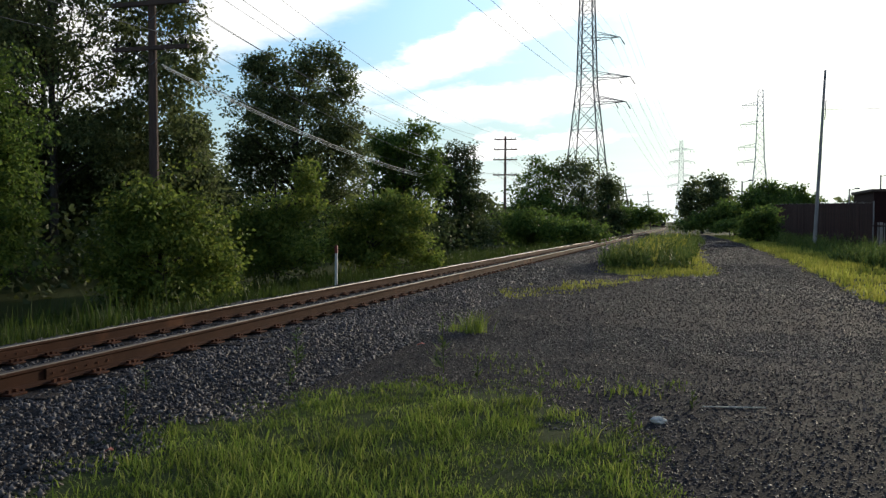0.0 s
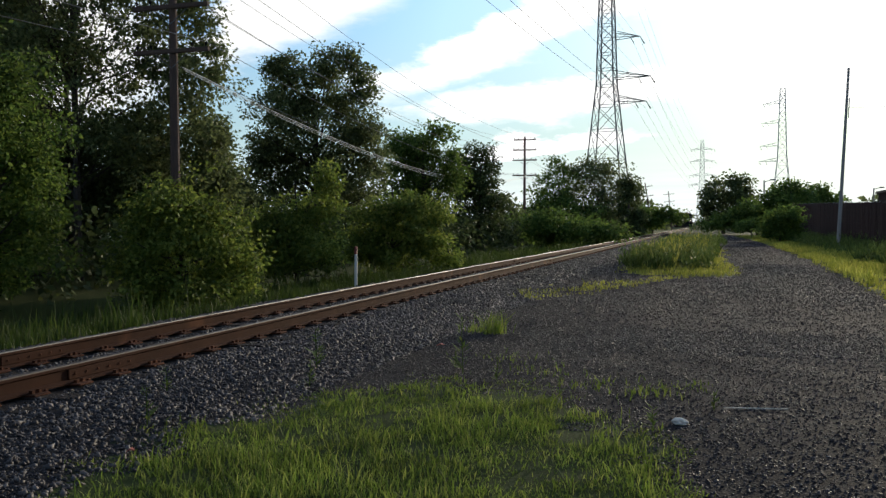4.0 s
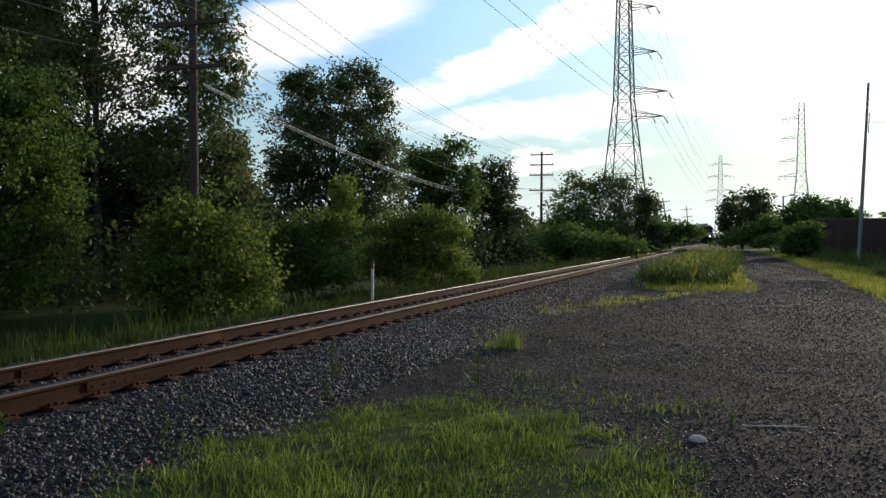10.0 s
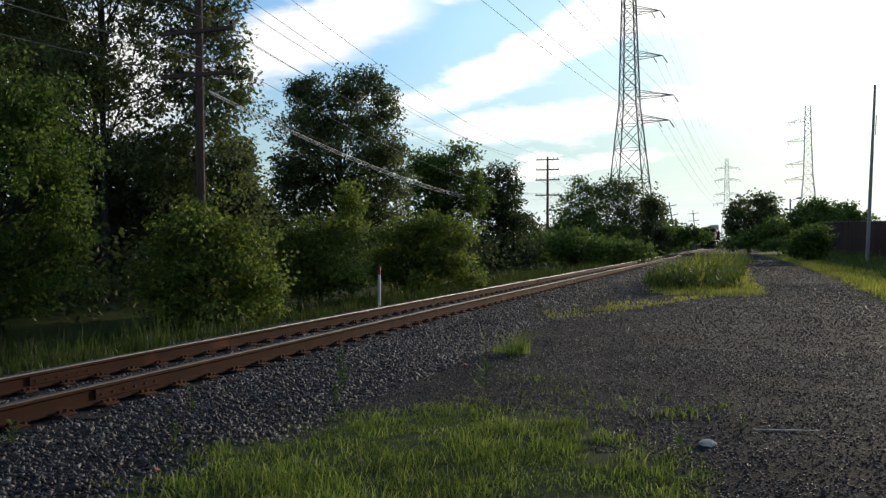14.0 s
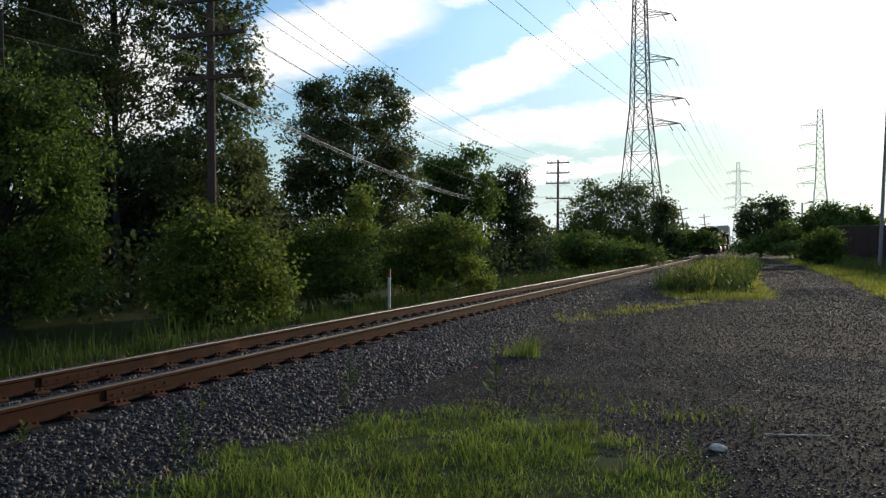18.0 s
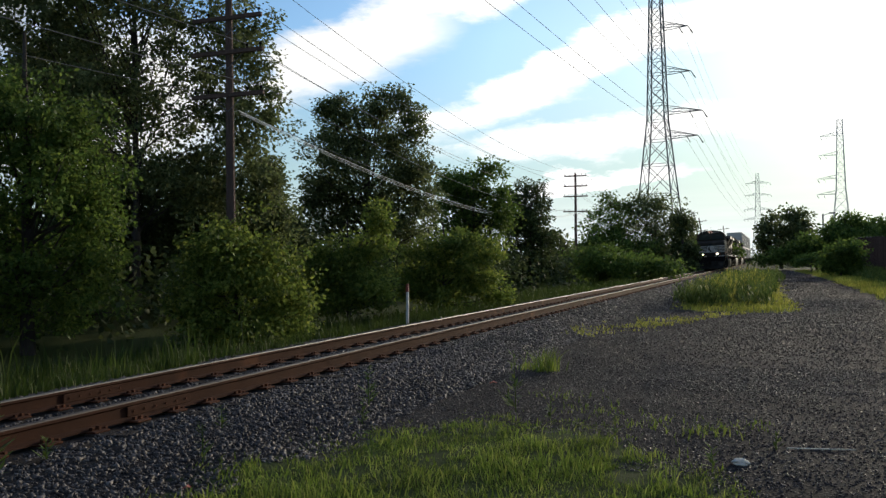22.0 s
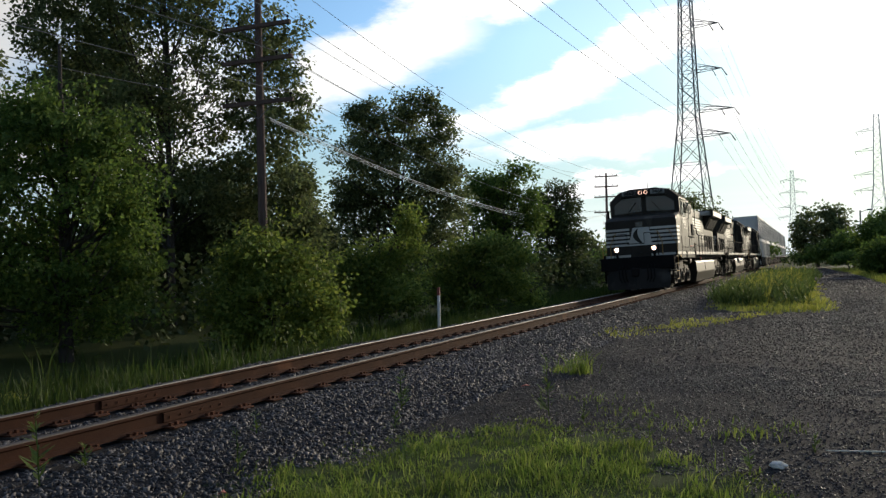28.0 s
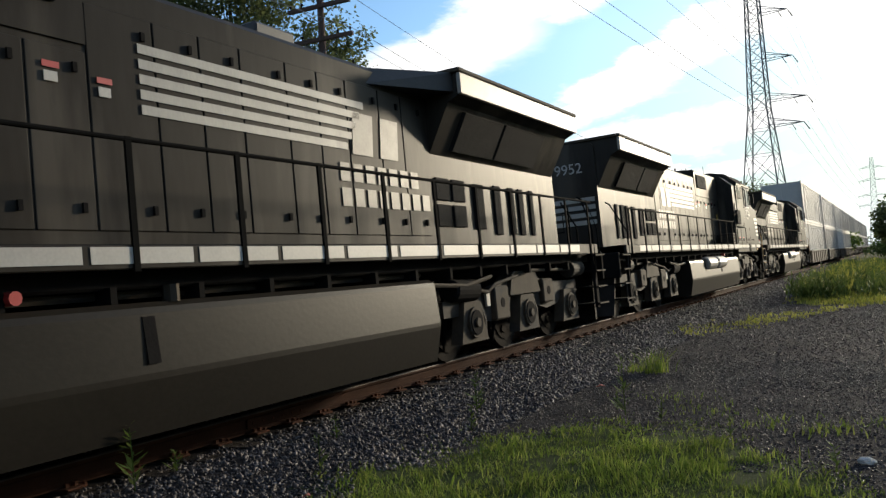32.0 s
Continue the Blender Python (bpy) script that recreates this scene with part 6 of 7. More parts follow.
def plant_grass():
    grow("meadow_grass", "bright green short grass growing through the gravel", 1, 170000, -6.0, 1.2, 2.2, 9.5, 0.02, 0.085, 0.0062, GRASS, 0.66, 0.9, clump=0.65)
    grow("long_grass", "longer tufts of grass standing out of the short turf", 11, 4500, -6.0, 1.4, 2.2, 10.5, 0.08, 0.20, 0.008, GRASS, 0.72, 0.7, clump=0.7)
    grow("sparse_grass", "thin yellowish grass creeping into the gravel", 12, 30000, -5.4, 2.4, 2.6, 11.0, 0.04, 0.18, 0.008, GRASS, 0.40, 0.9, clump=0.5)
    grow("trackside_grass", "uneven grass strip beyond the far rail", 2, 42000, -12.5, -7.9, 2.0, 40, 0.10, 0.40, 0.016, GRASS_SHADED, 0.45, clump=0.5, keep=lambda x, y: ~LAWN(x, y))
    grow("trackside_weeds", "tall spiky weeds along the foot of the bushes", 14, 3600, -12.5, -8.6, 2.0, 45, 0.35, 0.85, 0.022, GRASS_SHADED, 0.9, 0.35, clump=0.6, keep=lambda x, y: ~LAWN(x, y))
    grow("trackside_grass", "distant grass strip along the track", 3, 9000, -12.5, -7.4, 40, 110, 0.2, 0.6, 0.05, GRASS_SHADED, 0.45)
    grow("lawn_grass", "bright short mown grass beyond the track", 16, 22000, -16.0, -9.4, 3.0, 10.2, 0.04, 0.16, 0.016, GRASS_DRY, 0.4, 0.9, keep=LAWN)
    stalks("tall_weeds", "tall leafy seeding weeds on the grass island by the gravel lane", 4, 1900, -3.0, 1.2, 28.5, 78, 0.35, 1.05, WEED, lambda x, y: (x < -0.1 + 0.028 * (y - 30) + 0.5 * wave(x, y, 1.7, 0.4)) & (y > 29.0 + 2.0 * np.maximum(x + 0.6, 0) + 1.5 * wave(x, y, 1.3, 0.3)))
    stalks("pale_weeds", "pale seeding weed stalks among the island weeds", 15, 260, -2.8, 0.6, 29, 60, 0.6, 1.25, GRASS_DRY, lambda x, y: (x < -0.2 + 0.02 * (y - 30)) & (y > 30.0 + 2.4 * np.maximum(x + 0.6, 0)))
    grow("island_grass", "yellowish short grass round the weed island", 5, 22000, -4.5, 2.2, 24, 60, 0.06, 0.24, 0.03, GRASS_DRY, 0.4)
    grow("creeping_grass", "thin strip of yellowish grass creeping over the gravel", 13, 7000, -4.0, 1.2, 17, 29, 0.04, 0.14, 0.022, GRASS_DRY, -2.0, 0.9, keep=lambda x, y: np.abs(x - (-3.5 + (y - 18.3) * 0.33) + 0.3 * wave(x, y, 2.0)) < 0.45 + 0.5 * wave(x, y, 3.0, 1.0))
    grow("verge_grass", "sunlit yellow-green grass verge along the fence", 6, 52000, 2.0, 9.0, 12, 100, 0.06, 0.30, 0.04, GRASS_DRY, 0.5)
    stalks("fence_weeds", "leafy green weeds crowding the foot of the fence", 18, 2200, 5.4, 9.2, 30, 96, 0.35, 1.05, WEED, lambda x, y: x > 6.4 + 0.9 * wave(x, y, 0.5, 0.2))
    grow("verge_weeds", "green weeds at the foot of the fence", 8, 4200, 6.0, 9.0, 20, 96, 0.25, 0.75, 0.04, WEED, 0.6, 0.4)


def stalks(name, label, seed, n, x0, x1, y0, y1, hmin, hmax, mat_, keep):
    """Upright leafy stalks: a thin stem and narrow leaves up its length, in uneven clumps."""
    rng = np.random.default_rng(seed)
    x, y = rng.uniform(x0, x1, n), y0 + (y1 - y0) * rng.random(n) ** 1.5
    ok = keep(x, y) & (wave(x, y, 2.2, 0.8) + rng.uniform(-0.9, 0.9, n) > -0.25)
    x, y = x[ok], y[ok]
    k = len(x)
    h = rng.uniform(hmin, hmax, k) * (0.85 + 0.25 * wave(x, y, 1.6, 1.1))
    P, F = blades(rng, x, y, h, np.full(k, 0.022), 0.25)
    per = 16
    u = rng.uniform(0.05, 1.0, (k, per))
    a = rng.uniform(0, 2 * np.pi, (k, per))
    ln = (0.20 * (1.1 - 0.75 * u) * rng.uniform(0.6, 1.3, (k, per)))
    base = np.stack([np.repeat(x[:, None], per, 1), np.repeat(y[:, None], per, 1), (ground_z(x, y) - 0.01)[:, None] + u * h[:, None]], -1)
    d = np.stack([np.cos(a), np.sin(a), rng.uniform(0.3, 2.0, (k, per))], -1) * ln[..., None]
    s = np.stack([-np.sin(a), np.cos(a), np.zeros_like(a)], -1) * (ln * 0.16)[..., None]
    V = np.stack([base, base + d * 0.5 + s, base + d, base + d * 0.5 - s], 2).reshape(-1, 3)
    i = np.arange(k * per)[:, None] * 4 + len(P)
    T = np.concatenate([i + [0, 1, 2], i + [0, 2, 3]], 1).reshape(-1, 3)
    return tagged(new(name, raw_mesh(name, np.concatenate([P, V]), np.concatenate([F, T]), mat_)), label, "weeds", kind="stuff")


def scatter_stones(name, label, seed, n, x0, x1, y0, y1, size, keep, bias=1.0, swell=0.0, mat_=None):
    rng = np.random.default_rng(seed)
    x, y = rng.uniform(x0, x1, n), y0 + (y1 - y0) * rng.random(n) ** bias
    ok = keep(x, y) & (grass_cover(x, y) < 0.75)
    x, y = x[ok], y[ok]
    k = len(x)
    s = size * (1 + swell * (y - y0)) * rng.uniform(0.45, 1.35, k)
    base = np.array([(1, 0, 0), (0.1, 1, 0.1), (-1, 0.1, 0), (0, -1, -0.1), (0.1, 0, 0.75), (0, 0.1, -0.75)], float)
    fcs = np.array([(0, 1, 4), (1, 2, 4), (2, 3, 4), (3, 0, 4), (1, 0, 5), (2, 1, 5), (3, 2, 5), (0, 3, 5)])
    v = base[None] * rng.uniform(0.6, 1.3, (k, 6, 1)) * s[:, None, None] * 0.5 * np.array([1.25, 0.95, 0.8])
    q = rng.normal(size=(k, 4))
    q /= np.linalg.norm(q, axis=1)[:, None]
    w_, a, b, c = q.T
    R = np.stack([1 - 2 * (b * b + c * c), 2 * (a * b - c * w_), 2 * (a * c + b * w_), 2 * (a * b + c * w_), 1 - 2 * (a * a + c * c), 2 * (b * c - a * w_), 2 * (a * c - b * w_), 2 * (b * c + a * w_), 1 - 2 * (a * a + b * b)], -1).reshape(k, 3, 3)
    v = np.einsum("kij,knj->kni", R, v)
    v += np.stack([x, y, ground_z(x, y) + s * rng.uniform(-0.12, 0.16, k)], -1)[:, None]
    F = (fcs[None] + (np.arange(k) * 6)[:, None, None]).reshape(-1, 3)
    return tagged(new(name, raw_mesh(name, v.reshape(-1, 3), F, mat_ or STONE)), label, "gravel", kind="stuff")


def lay_stones():
    off = lambda x, y: np.abs(np.abs(x - track_x(y)) - GAUGE) > 0.20
    scatter_stones("ballast_stones", "coarse dark grey crushed ballast stones round the track", 1, 58000, -8.8, -3.3, 2.4, 20, 0.046, lambda x, y: off(x, y) & (np.abs(x - track_x(y)) < 2.9))
    scatter_stones("ballast_stones", "coarse dark ballast further along the track", 2, 26000, -8.6, -2.6, 20, 60, 0.065, lambda x, y: off(x, y) & (np.abs(x - track_x(y)) < 2.7))
    scatter_stones("loose_gravel", "fine dark grey gravel strewn over the lot", 3, 90000, -4.8, 4.8, 2.6, 13, 0.022, lambda x, y: np.abs(x - track_x(y)) > 1.6, mat_=LANE_STONE)
    scatter_stones("loose_gravel", "loose grey gravel on the lane", 4, 62000, -4.2, 5.0, 10.5, 34, 0.026, lambda x, y: np.abs(x - track_x(y)) > 2.0, 1.25, 0.04, LANE_STONE)
    scatter_stones("loose_gravel", "coarse gravel along the far lane", 5, 26000, -4.0, 5.0, 32, 110, 0.05, lambda x, y: np.abs(x - track_x(y)) > 2.2, 1.4, 0.02, LANE_STONE)


def weed(x, y, h, seed, mat_=None, spread=0.12, n=26, label="single tall leafy weed growing in the gravel"):
    """One upright weed: a stem with pointed leaves up its length."""
    rng = np.random.default_rng(seed)
    z = float(ground_z(np.array(x), np.array(y)))
    t = thing("weed", label, "weed", pose(x, y, z - 0.01), group="weeds in the gravel")
    top = (rng.normal() * 0.05 * h, rng.normal() * 0.05 * h, h)
    part("stem", M().tube([(0, 0, 0), (top[0] * 0.3, top[1] * 0.3, h * 0.5), top], [0.006, 0.005, 0.002], 5), mat_ or GRASS, t)
    v, f = [], []
    for i in range(n):
        k = rng.uniform(0.08, 1.0)
        a = rng.uniform(0, 2 * math.pi)
        ln = spread * (1.15 - 0.6 * k) * rng.uniform(0.7, 1.3)
        c = np.array([top[0] * k, top[1] * k, h * k])
        d = np.array([math.cos(a), math.sin(a), rng.uniform(0.1, 0.9)])
        s = np.array([-math.sin(a), math.cos(a), 0]) * ln * 0.12
        e = c + d * ln
        m_ = c + d * ln * 0.5
        v += [c, m_ + s, e, m_ - s]
        f.append([4 * i, 4 * i + 1, 4 * i + 2, 4 * i + 3])
    part("leaves", raw_mesh("leaves", np.array(v), np.array(f), mat_ or GRASS), None, t)


def tuft(x, y, h, n, seed, width=0.3):
    rng = np.random.default_rng(seed)
    xs, ys = rng.normal(x, width * 0.45, n), rng.normal(y, width * 0.45, n)
    P, F = blades(rng, xs, ys, h * rng.uniform(0.4, 1.1, n), np.full(n, 0.011), 0.8)
    tagged(new("grass_tuft", raw_mesh("grass_tuft", P, F, GRASS)), "bright green grass tuft in the gravel", "grass tuft", group="grass tufts", kind="stuff")


WEEDS = [(-2.5, 8.52, 0.64), (-4.01, 8.08, 0.44), (-4.08, 5.34, 0.32), (-4.97, 4.27, 0.52), (-3.03, 6.15, 0.24), (-2.05, 8.2, 0.26), (-4.6, 6.3, 0.22), (-1.3, 7.6, 0.2), (-3.7, 7.3, 0.24), (-0.4, 6.6, 0.18), (-2.7, 8.9, 0.2), (0.05, 7.4, 0.14), (-5.1, 4.8, 0.2)]


def plant_weeds():
    for i, (x, y, h) in enumerate(WEEDS):
        weed(x, y, h, 300 + i, WEED, spread=0.12 if h > 0.4 else 0.08, n=44 if h > 0.4 else 26)
    tuft(-2.98, 11.79, 0.36, 130, 401, 0.24)
    tuft(-3.25, 11.9, 0.14, 60, 406, 0.3)
    tuft(-1.75, 8.9, 0.09, 60, 402, 0.45)
    tuft(-0.55, 7.9, 0.10, 70, 403, 0.35)
    tuft(-0.2, 8.3, 0.08, 40, 404, 0.4)
    tuft(-2.2, 9.6, 0.08, 50, 405, 0.6)
    tuft(-1.1, 8.3, 0.09, 60, 407, 0.5)


# ---- poles, wires, towers ----
def sag(a, b, low, n=18):
    a, b = Vector(a), Vector(b)
    return [a.lerp(b, i / n) - Vector((0, 0, 4 * low * (i / n) * (1 - i / n))) for i in range(n + 1)]


def telegraph_pole(x, y, top, arms, lean=0.0, turn=0.0, label=""):
    z0 = float(ground_z(np.array(x), np.array(y)))
    p = thing("utility_pole", label, "utility pole", pose(x, y, z0 - 0.3, 0, lean, turn), group="line of utility poles")
    h = top - z0 + 0.3
    part("shaft", M().tube([(0, 0, 0), (0, 0, h * 0.5), (0, 0, h)], [0.15, 0.13, 0.10], 10), POLE_WOOD, p)
    for za, half in arms:
        z = za - z0 + 0.3
        arm = part("crossarm", M().box(-half, half, -0.16, -0.05, z - 0.06, z + 0.06, 0.008), POLE_WOOD, p)
        br = M()
        for s in (-1, 1):
            br.tube([(s * 0.55, -0.11, z - 0.05), (0, -0.11, z - 0.48)], 0.012, 5)
        part("brace", br, STEEL, arm)
        for k in (-0.92, -0.55, 0.55, 0.92):
            part("insulator", M().tube([(k * half, -0.1, z + 0.06), (k * half, -0.1, z + 0.12), (k * half, -0.1, z + 0.15), (k * half, -0.1, z + 0.20)], [0.015, 0.02, 0.045, 0.03], 8), DARK_SCREEN, arm)
    return p


P1 = polar(35.45, 25.0)
P2 = polar(12.15, 83.0)
ARMS1 = [(9.75, 1.1), (8.75, 1.15), (7.75, 1.2), (6.5, 1.2)]
ARMS2 = [(9.75, 1.1), (8.75, 1.15), (7.75, 1.2), (6.25, 1.2)]


def build_poles():
    telegraph_pole(*P1, 10.2, ARMS1, 0.0, 2.0, "tall dark wooden utility pole with four crossarms among the trees")
    telegraph_pole(*P2, 10.05, ARMS2, 0.5, 4.0, "weathered wooden utility pole with four crossarms beyond the track")
    for az, r, lean in ((3.55, 165, -9.0), (2.35, 215, -5.0)):
        telegraph_pole(*polar(az, r), 9.2, [(8.4, 1.3), (6.6, 1.3)], lean, 0.0, "leaning old utility pole far along the track")
    # wires between the poles, one object each
    d = Vector((P2[0] - P1[0], P2[1] - P1[1], 0)).normalized()
    back = (P1[0] - d.x * 45, P1[1] - d.y * 45)
    ahead = polar(7.6, 128)
    for (za, half), (zb, halfb) in zip(ARMS1, ARMS2):
        for k in ((-0.92, 0.92) if za != 7.75 else (0.55,)):
            for a, b, z1, z2, low in ((back, P1, za, za, 0.8), (P1, P2, za, zb, 1.3), (P2, ahead, zb, zb - 0.6, 1.1)):
                w = M().tube(sag((a[0] + k * half, a[1], z1 + 0.2), (b[0] + k * half, b[1], z2 + 0.2), low), 0.010 if a is not P2 else 0.014, 4, cap=False)
                tagged(part("wire", w, WIRE), "thin line wire strung between utility poles", "wire", group="line wires")
    # a heavier bundle of cables slung low, sun glint in their pale colour
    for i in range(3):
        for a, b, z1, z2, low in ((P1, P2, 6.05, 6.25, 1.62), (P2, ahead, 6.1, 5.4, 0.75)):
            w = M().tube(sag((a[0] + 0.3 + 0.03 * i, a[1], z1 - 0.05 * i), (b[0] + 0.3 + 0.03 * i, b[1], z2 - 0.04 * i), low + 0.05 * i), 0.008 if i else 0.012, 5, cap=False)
            tagged(part("cable", w, CABLE), "slack communication cable with the sun's glint painted pale", "cable", group="slung cables")
    # leaning bare pole on the fence side
    x, y = polar(-7.65, 55)
    p = thing("bare_pole", "tall slender leaning grey wooden pole by the fence", "utility pole", pose(x, y, -0.3, 0, 2.6, 0))
    part("shaft", M().tube([(0, 0, 0), (0, 0, 6), (0, 0, 10.95)], [0.115, 0.095, 0.065], 10), POLE_GREY, p)
    part("guard", M().tube([(0.14, 0, 8.0), (0.14, 0, 9.2)], 0.03, 6), STEEL, p)
    w = M().tube(sag((x + 0.4, y, 8.3), (x + 26, y - 6, 9.6), 0.7), 0.012, 4, cap=False)
    tagged(part("wire", w, WIRE), "thin service wire leading off the bare pole", "wire")
    # lamp poles
    for az, r, h in ((-3.35, 110, 6.9), (-9.6, 130, 6.4), (-11.3, 125, 8.0), (-9.95, 100, 4.0)):
        x, y = polar(az, r)
        p = thing("street_lamp", "slim lamp pole with a small arm lamp beyond the fence", "street lamp", pose(x, y, -0.3))
        part("shaft", M().tube([(0, 0, 0), (0, 0, h)], [0.13, 0.09], 8), POLE_GREY, p)
        if h > 5:
            part("lamp_head", M().tube([(0, 0, h - 0.2), (0.8, 0, h + 0.05)], 0.04, 5).box(0.7, 1.3, -0.15, 0.15, h - 0.02, h + 0.16, 0.03), STEEL, p)


def lattice_tower(x, y, H, base, waist, arms, turn, label, thick=1.0, arm_side=(1,), STEEL=STEEL):
    """Four tapering legs with cross bracing; arms: (height, length)."""
    T = thing("lattice_tower", label, "pylon", pose(x, y, float(drop(y)) - 0.4, 0, 0, turn), group="power line towers")
    zw = H * 0.52

    def half(z):
        return base + (waist - base) * z / zw if z < zw else waist + (waist * 0.55 - waist) * (z - zw) / (H - zw)

    legs = ((-1, -1), (1, -1), (1, 1), (-1, 1))
    for a, b_ in legs:
        part("leg", M().tube([(a * half(z), b_ * half(z), z) for z in (0, zw, H)], 0.10 * thick, 4), STEEL, T)
    zs = [0]
    while zs[-1] < H - 1.2:
        zs.append(zs[-1] + max(1.6, half(zs[-1]) * 2 * 0.95))
    zs[-1] = H
    for i in range(len(zs) - 1):
        br = M()
        z0, z1 = zs[i], zs[i + 1]
        near = y < 150
        for k in range(4):
            (a0, b0), (a1, b1) = legs[k], legs[(k + 1) % 4]
            h0, h1 = half(z0), half(z1)
            for p_, q_, r_ in (((a0 * h0, b0 * h0, z0), (a1 * h1, b1 * h1, z1), 0.045), ((a1 * h0, b1 * h0, z0), (a0 * h1, b0 * h1, z1), 0.045), ((a0 * h1, b0 * h1, z1), (a1 * h1, b1 * h1, z1), 0.04)):
                if near:
                    part("brace", M().tube([p_, q_], r_ * thick, 4), STEEL, T)
                else:
                    br.tube([p_, q_], r_ * thick, 4, cap=False)
        if not near:
            tagged(part("bracing", br, STEEL, T), kind="stuff")
    for z, ln in arms:
        for s in arm_side:
            h = half(z)
            m = M()
            tip = (s * (h + ln), 0, z)
            for q in (-1, 1):
                m.tube([(s * h, q * h, z), tip], 0.055 * thick, 4)
                m.tube([(s * h, q * h, z + 0.9), tip], 0.05 * thick, 4)
                m.tube([(s * h, q * h, z), (s * (h + ln * 0.45), q * h * 0.55, z + 0.5)], 0.035 * thick, 4)
            am = part("crossarm", m, STEEL, T)
            part("insulator", M().tube([(tip[0], 0, z), (tip[0] + 0.55, 0.2, z - 0.95)], [0.05 * thick, 0.09 * thick], 6), DARK_SCREEN, am)
            part("insulator", M().tube([(tip[0] * 0.72, 0, z), (tip[0] * 0.72 + 0.4, 0.2, z - 0.8)], [0.04 * thick, 0.07 * thick], 6), DARK_SCREEN, am)
    return T


TOWER = polar(6.6, 110)


def build_towers():
    arms = [(17.4, 3.7), (20.5, 4.5), (25.6, 3.3), (31.3, 3.2)]
    lattice_tower(*TOWER, 38, 2.95, 1.1, arms, -8, "tall grey steel lattice tower beside the track", 0.9)
    x2, y2 = polar(-4.4, 236)
    lattice_tower(x2, y2, 37, 2.9, 1.1, [(18, 4.5), (22, 4.5), (28, 4.2), (33, 4.0)], 0, "hazy steel lattice tower of the second line", 0.7, arm_side=(-1,), STEEL=HAZED_STEEL)
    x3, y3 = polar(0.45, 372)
    lattice_tower(x3, y3, 37, 2.9, 1.1, [(18, 4.5), (22, 4.5), (28, 4.2), (33, 4.0)], 0, "far steel lattice tower down the line", 0.8, arm_side=(-1, 1), STEEL=HAZED_STEEL)
    # conductors overhead, from behind the camera to the tower and on
    ca, sa = math.cos(radians(-8)), math.sin(radians(-8))
    for z, ln in arms:
        for f in (1.0, 0.70):
            px = 1.1 + ln * f
            a = Vector((TOWER[0] + px * ca, TOWER[1] + px * sa, z - 1.2))
            back = Vector((a.x - 6.0, -130.0, z + 1.0))
            on = Vector((x3 + px, y3, z - 1.0))
            for p, q, low in ((back, a, 5.0), (a, on, 5.5)):
                tagged(part("power_line", M().tube(sag(p, q, low, 26), 0.016, 4, cap=False), WIRE), "thin overhead power conductor", "wire", group="power conductors")


# ---- fence, marker, small things ----
def build_fence():
    f = thing("privacy_fence", "dark red-brown slatted chain-link fence overgrown with weeds", "fence")
    slat = M().box(-0.008, 0.008, -0.075, 0.075, 0.0, 3.5).mesh("slat", FENCE_SLAT)
    y0, y1 = 47.0, 101.0

    def fx(y):
        return 9.05 + 0.006 * (y - 50)

    def top(y):
        return 2.62 + 0.0175 * (y - 50)

    y = y0
    rng = random.Random(3)
    while y < y1:
        part("slat", slat, None, f, at=pose(fx(y) + rng.uniform(-0.008, 0.008), y, top(y) - 3.5 + rng.uniform(-0.03, 0.03)))
        y += 0.18
    y = y0
    while y <= y1 + 0.1:
        part("post", M().tube([(fx(y) + 0.05, y, -0.1), (fx(y) + 0.05, y, top(y) + 0.06)], 0.045, 8), POLE_GREY, f)
        y += 3.0
    part("top_rail", M().tube([(fx(y0) + 0.03, y0, top(y0) - 0.03), (fx(y1) + 0.03, y1, top(y1) - 0.03)], 0.035, 6), POLE_GREY, f, "dull metal top rail")
    part("bottom_rail", M().tube([(fx(y0) + 0.03, y0, 0.30), (fx(y1) + 0.03, y1, 1.0)], 0.025, 6), POLE_GREY, f)
    # open picket stretch nearer the camera
    g = thing("picket_fence", "open rusty steel picket fence at the lot's edge", "fence")
    y = 35.0
    while y < 47.0:
        part("picket", M().tube([(fx(y), y, -0.05), (fx(y), y, 1.55 + rng.uniform(-0.05, 0.05))], 0.022, 5), POLE_GREY if rng.random() < 0.4 else FENCE_SLAT, g)
        y += 0.24
    for z in (0.35, 1.35):
        part("rail", M().box(fx(41) - 0.02, fx(41) + 0.02, 34.9, 47.0, z, z + 0.06), FENCE_SLAT, g)
    # long shed behind the fence
    s = thing("storage_shed", "low flat-roofed dark building far beyond the fence", "shed", pose(25.5, 112, -0.3, 0, 0, 0))
    part("wall", M().box(-5.0, 9.0, -6, 6, 0, 5.3), FENCE_SLAT, s)
    part("roof", M().box(-5.3, 9.3, -6.3, 6.3, 5.3, 5.6, 0.03), POLE_WOOD, s)


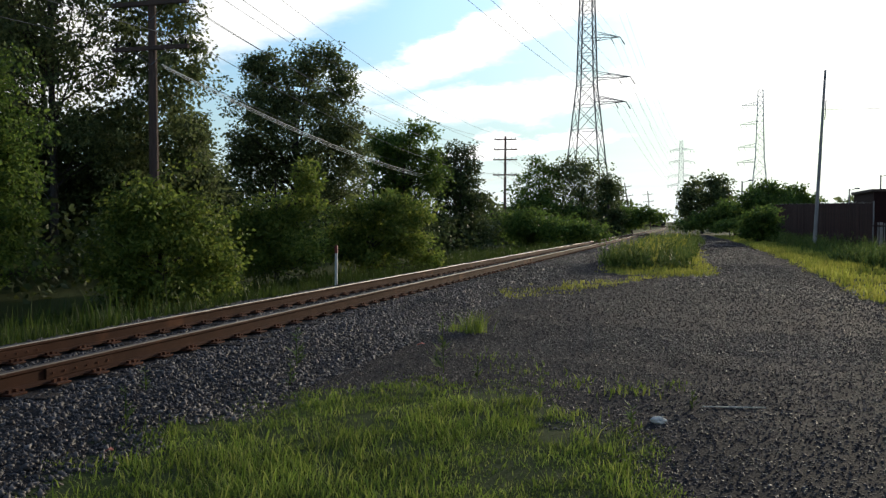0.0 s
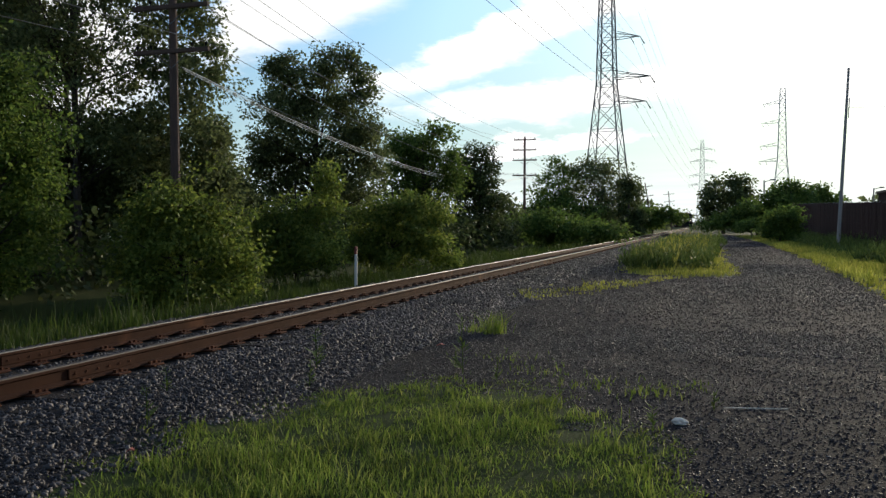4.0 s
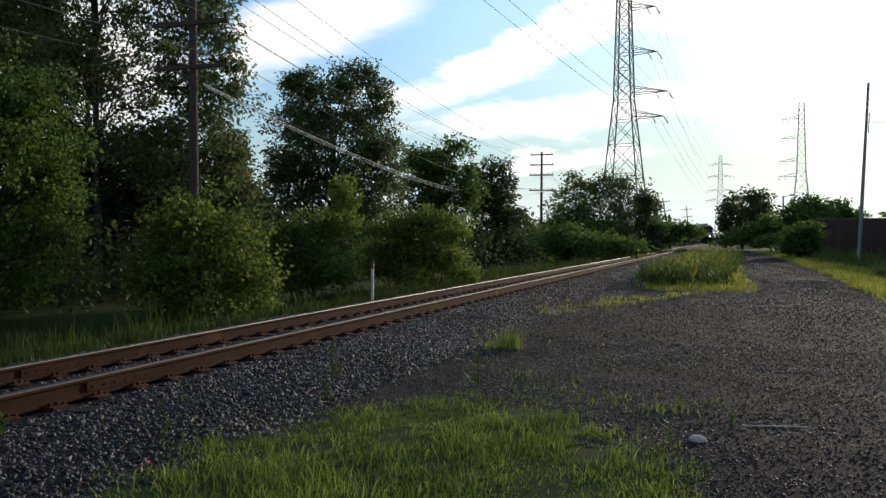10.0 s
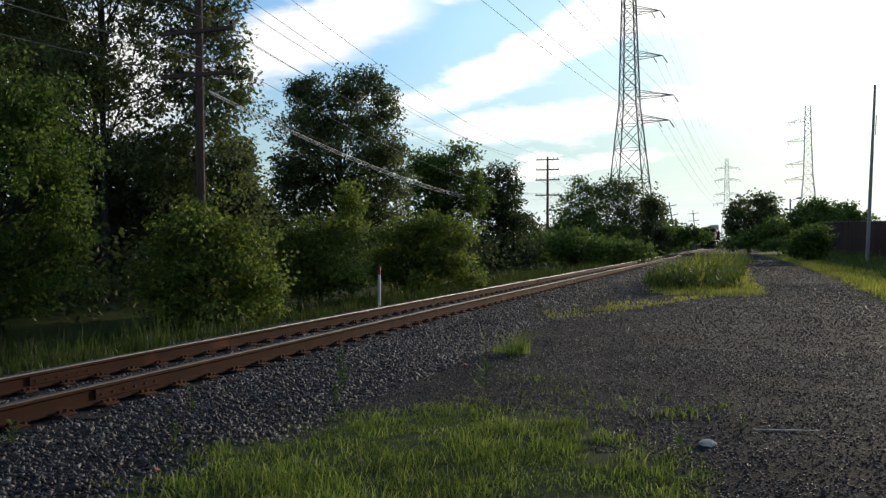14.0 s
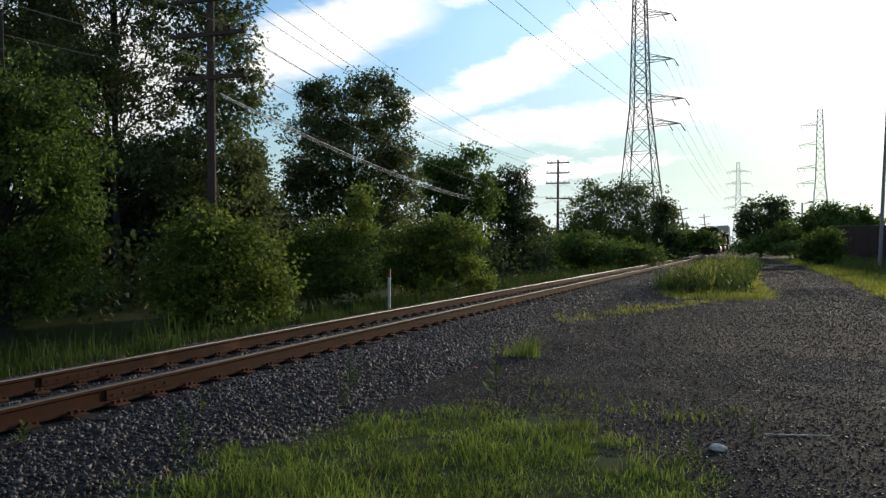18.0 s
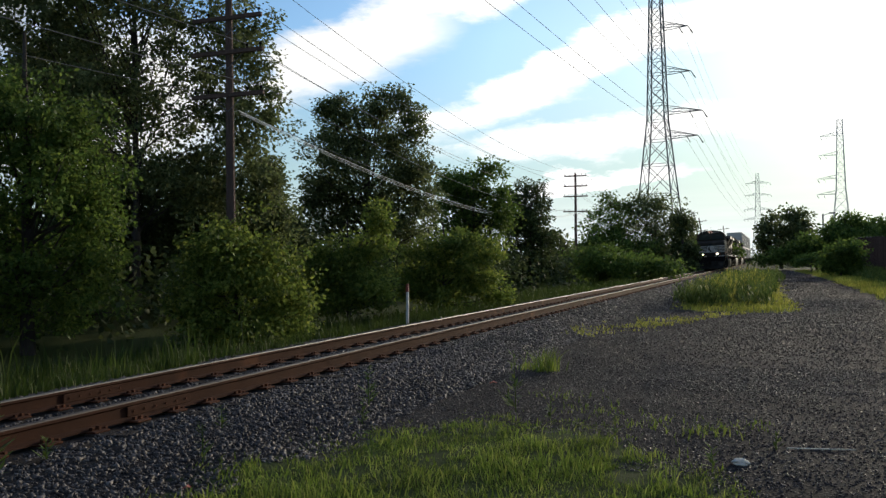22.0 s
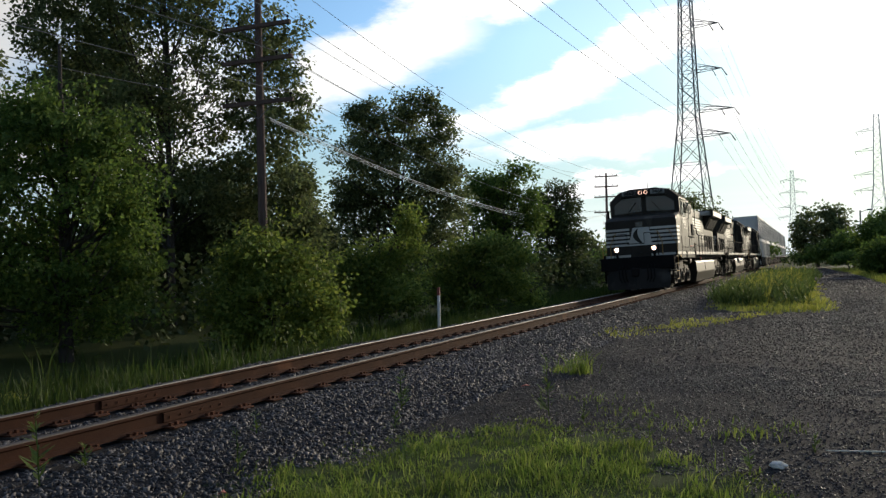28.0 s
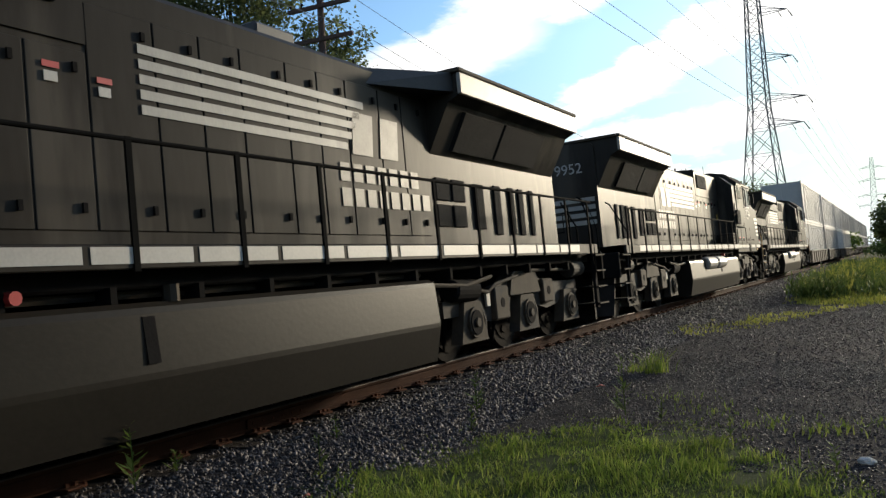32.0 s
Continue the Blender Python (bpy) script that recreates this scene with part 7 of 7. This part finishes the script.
def build_small():
    x, y = polar(23.7, 22.3)
    z = float(ground_z(np.array(x), np.array(y)))
    p = thing("marker_post", "slim white trackside marker post with a reddish top", "marker post", pose(x, y, z - 0.1, 0, 0.6, 0))
    part("stake", M().box(-0.036, 0.036, -0.02, 0.02, 0, 0.96, 0.005), WHITE_PAINT, p)
    part("cap", M().box(-0.038, 0.038, -0.022, 0.022, 0.96, 1.17, 0.005), RED_PAINT, p)
    # pale stone and stick on the gravel
    rng = np.random.default_rng(9)

    def lump(x, y, s, name, label, m_):
        bm = bmesh.new()
        bmesh.ops.create_icosphere(bm, subdivisions=3, radius=1)
        for v in bm.verts:
            k = 1 + 0.25 * noise.noise(v.co * 1.6 + Vector((x, y, 0)))
            v.co = Vector((v.co.x * s * 1.3, v.co.y * s, v.co.z * s * 0.65)) * k
        me = bpy.data.meshes.new(name)
        bm.to_mesh(me)
        bm.free()
        me.materials.append(m_)
        ob = tagged(new(name, me), label, "stone")
        ob.matrix_basis = pose(x, y, float(ground_z(np.array(x), np.array(y))) + s * 0.35, 0, 0, rng.uniform(0, 180))

    pale = mat("pale_stone", (0.74, 0.67, 0.56), (0.60, 0.54, 0.45), rough=0.8, scale=20, fine=90, bump=0.3)
    lump(-0.21, 6.81, 0.05, "pale_stone", "pale rounded stone lying on the gravel", pale)
    st = M().tube([(0.13, 7.42, 0.035), (0.44, 7.50, 0.03), (0.65, 7.50, 0.04)], [0.005, 0.007, 0.004], 6)
    tagged(part("stick", st, pale), "thin bleached stick lying on the gravel", "stick")
    scrap = mat("red_scrap", (0.36, 0.075, 0.05), (0.24, 0.06, 0.04), rough=0.7, bump=0.1)
    for lx, ly, ls, lname, llabel in ((-3.31, 10.26, 0.055, "plastic_scrap", "faded red plastic scrap lying on the gravel"), (-3.77, 4.75, 0.03, "dead_leaf", "small orange-red dead leaf in the grass")):
        z = float(ground_z(np.array(lx), np.array(ly)))
        crumpled = M().add([(-ls, 0, 0.01), (0, -ls * 0.6, 0.03), (ls, 0.01, 0.015), (0.2 * ls, ls * 0.7, 0.035), (-ls, 0, 0.004), (0, -ls * 0.6, 0.024), (ls, 0.01, 0.009), (0.2 * ls, ls * 0.7, 0.029)],
                           [(0, 1, 3), (1, 2, 3), (4, 7, 5), (5, 7, 6), (0, 4, 5, 1), (1, 5, 6, 2), (2, 6, 7, 3), (3, 7, 4, 0)])
        ob = part(lname, crumpled, scrap, at=pose(lx, ly, z + 0.012, 0, 0, 25))
        tagged(ob, llabel, "litter")
    fl = thing("marker_flag", "small orange survey flag in the grass", "flag", pose(*polar(54.6, 12.5), -0.33))
    part("wire_stake", M().tube([(0, 0, 0), (0, 0, 0.5)], 0.005, 5), STEEL, fl)
    part("flag_cloth", M().box(-0.005, 0.005, -0.045, 0.045, 0.40, 0.49), mat("orange_cloth", (0.75, 0.16, 0.05), (0.6, 0.12, 0.04), rough=0.7, bump=0), fl)
    # far pale building by the line
    bd = thing("warehouse", "pale grey distant warehouse behind the trees", "building", pose(-34, 300, -0.6))
    part("wall", M().box(-16, 16, -8, 8, 0, 6), CONT_PAINTS[1], bd)
    part("roof", M().box(-16.4, 16.4, -8.4, 8.4, 6, 6.5, 0.05), POLE_GREY, bd)


build_poles()
build_towers()
build_fence()
build_small()
plant_trees()
far_woods()
plant_grass()
plant_weeds()
lay_stones()
build_ties()
motions()
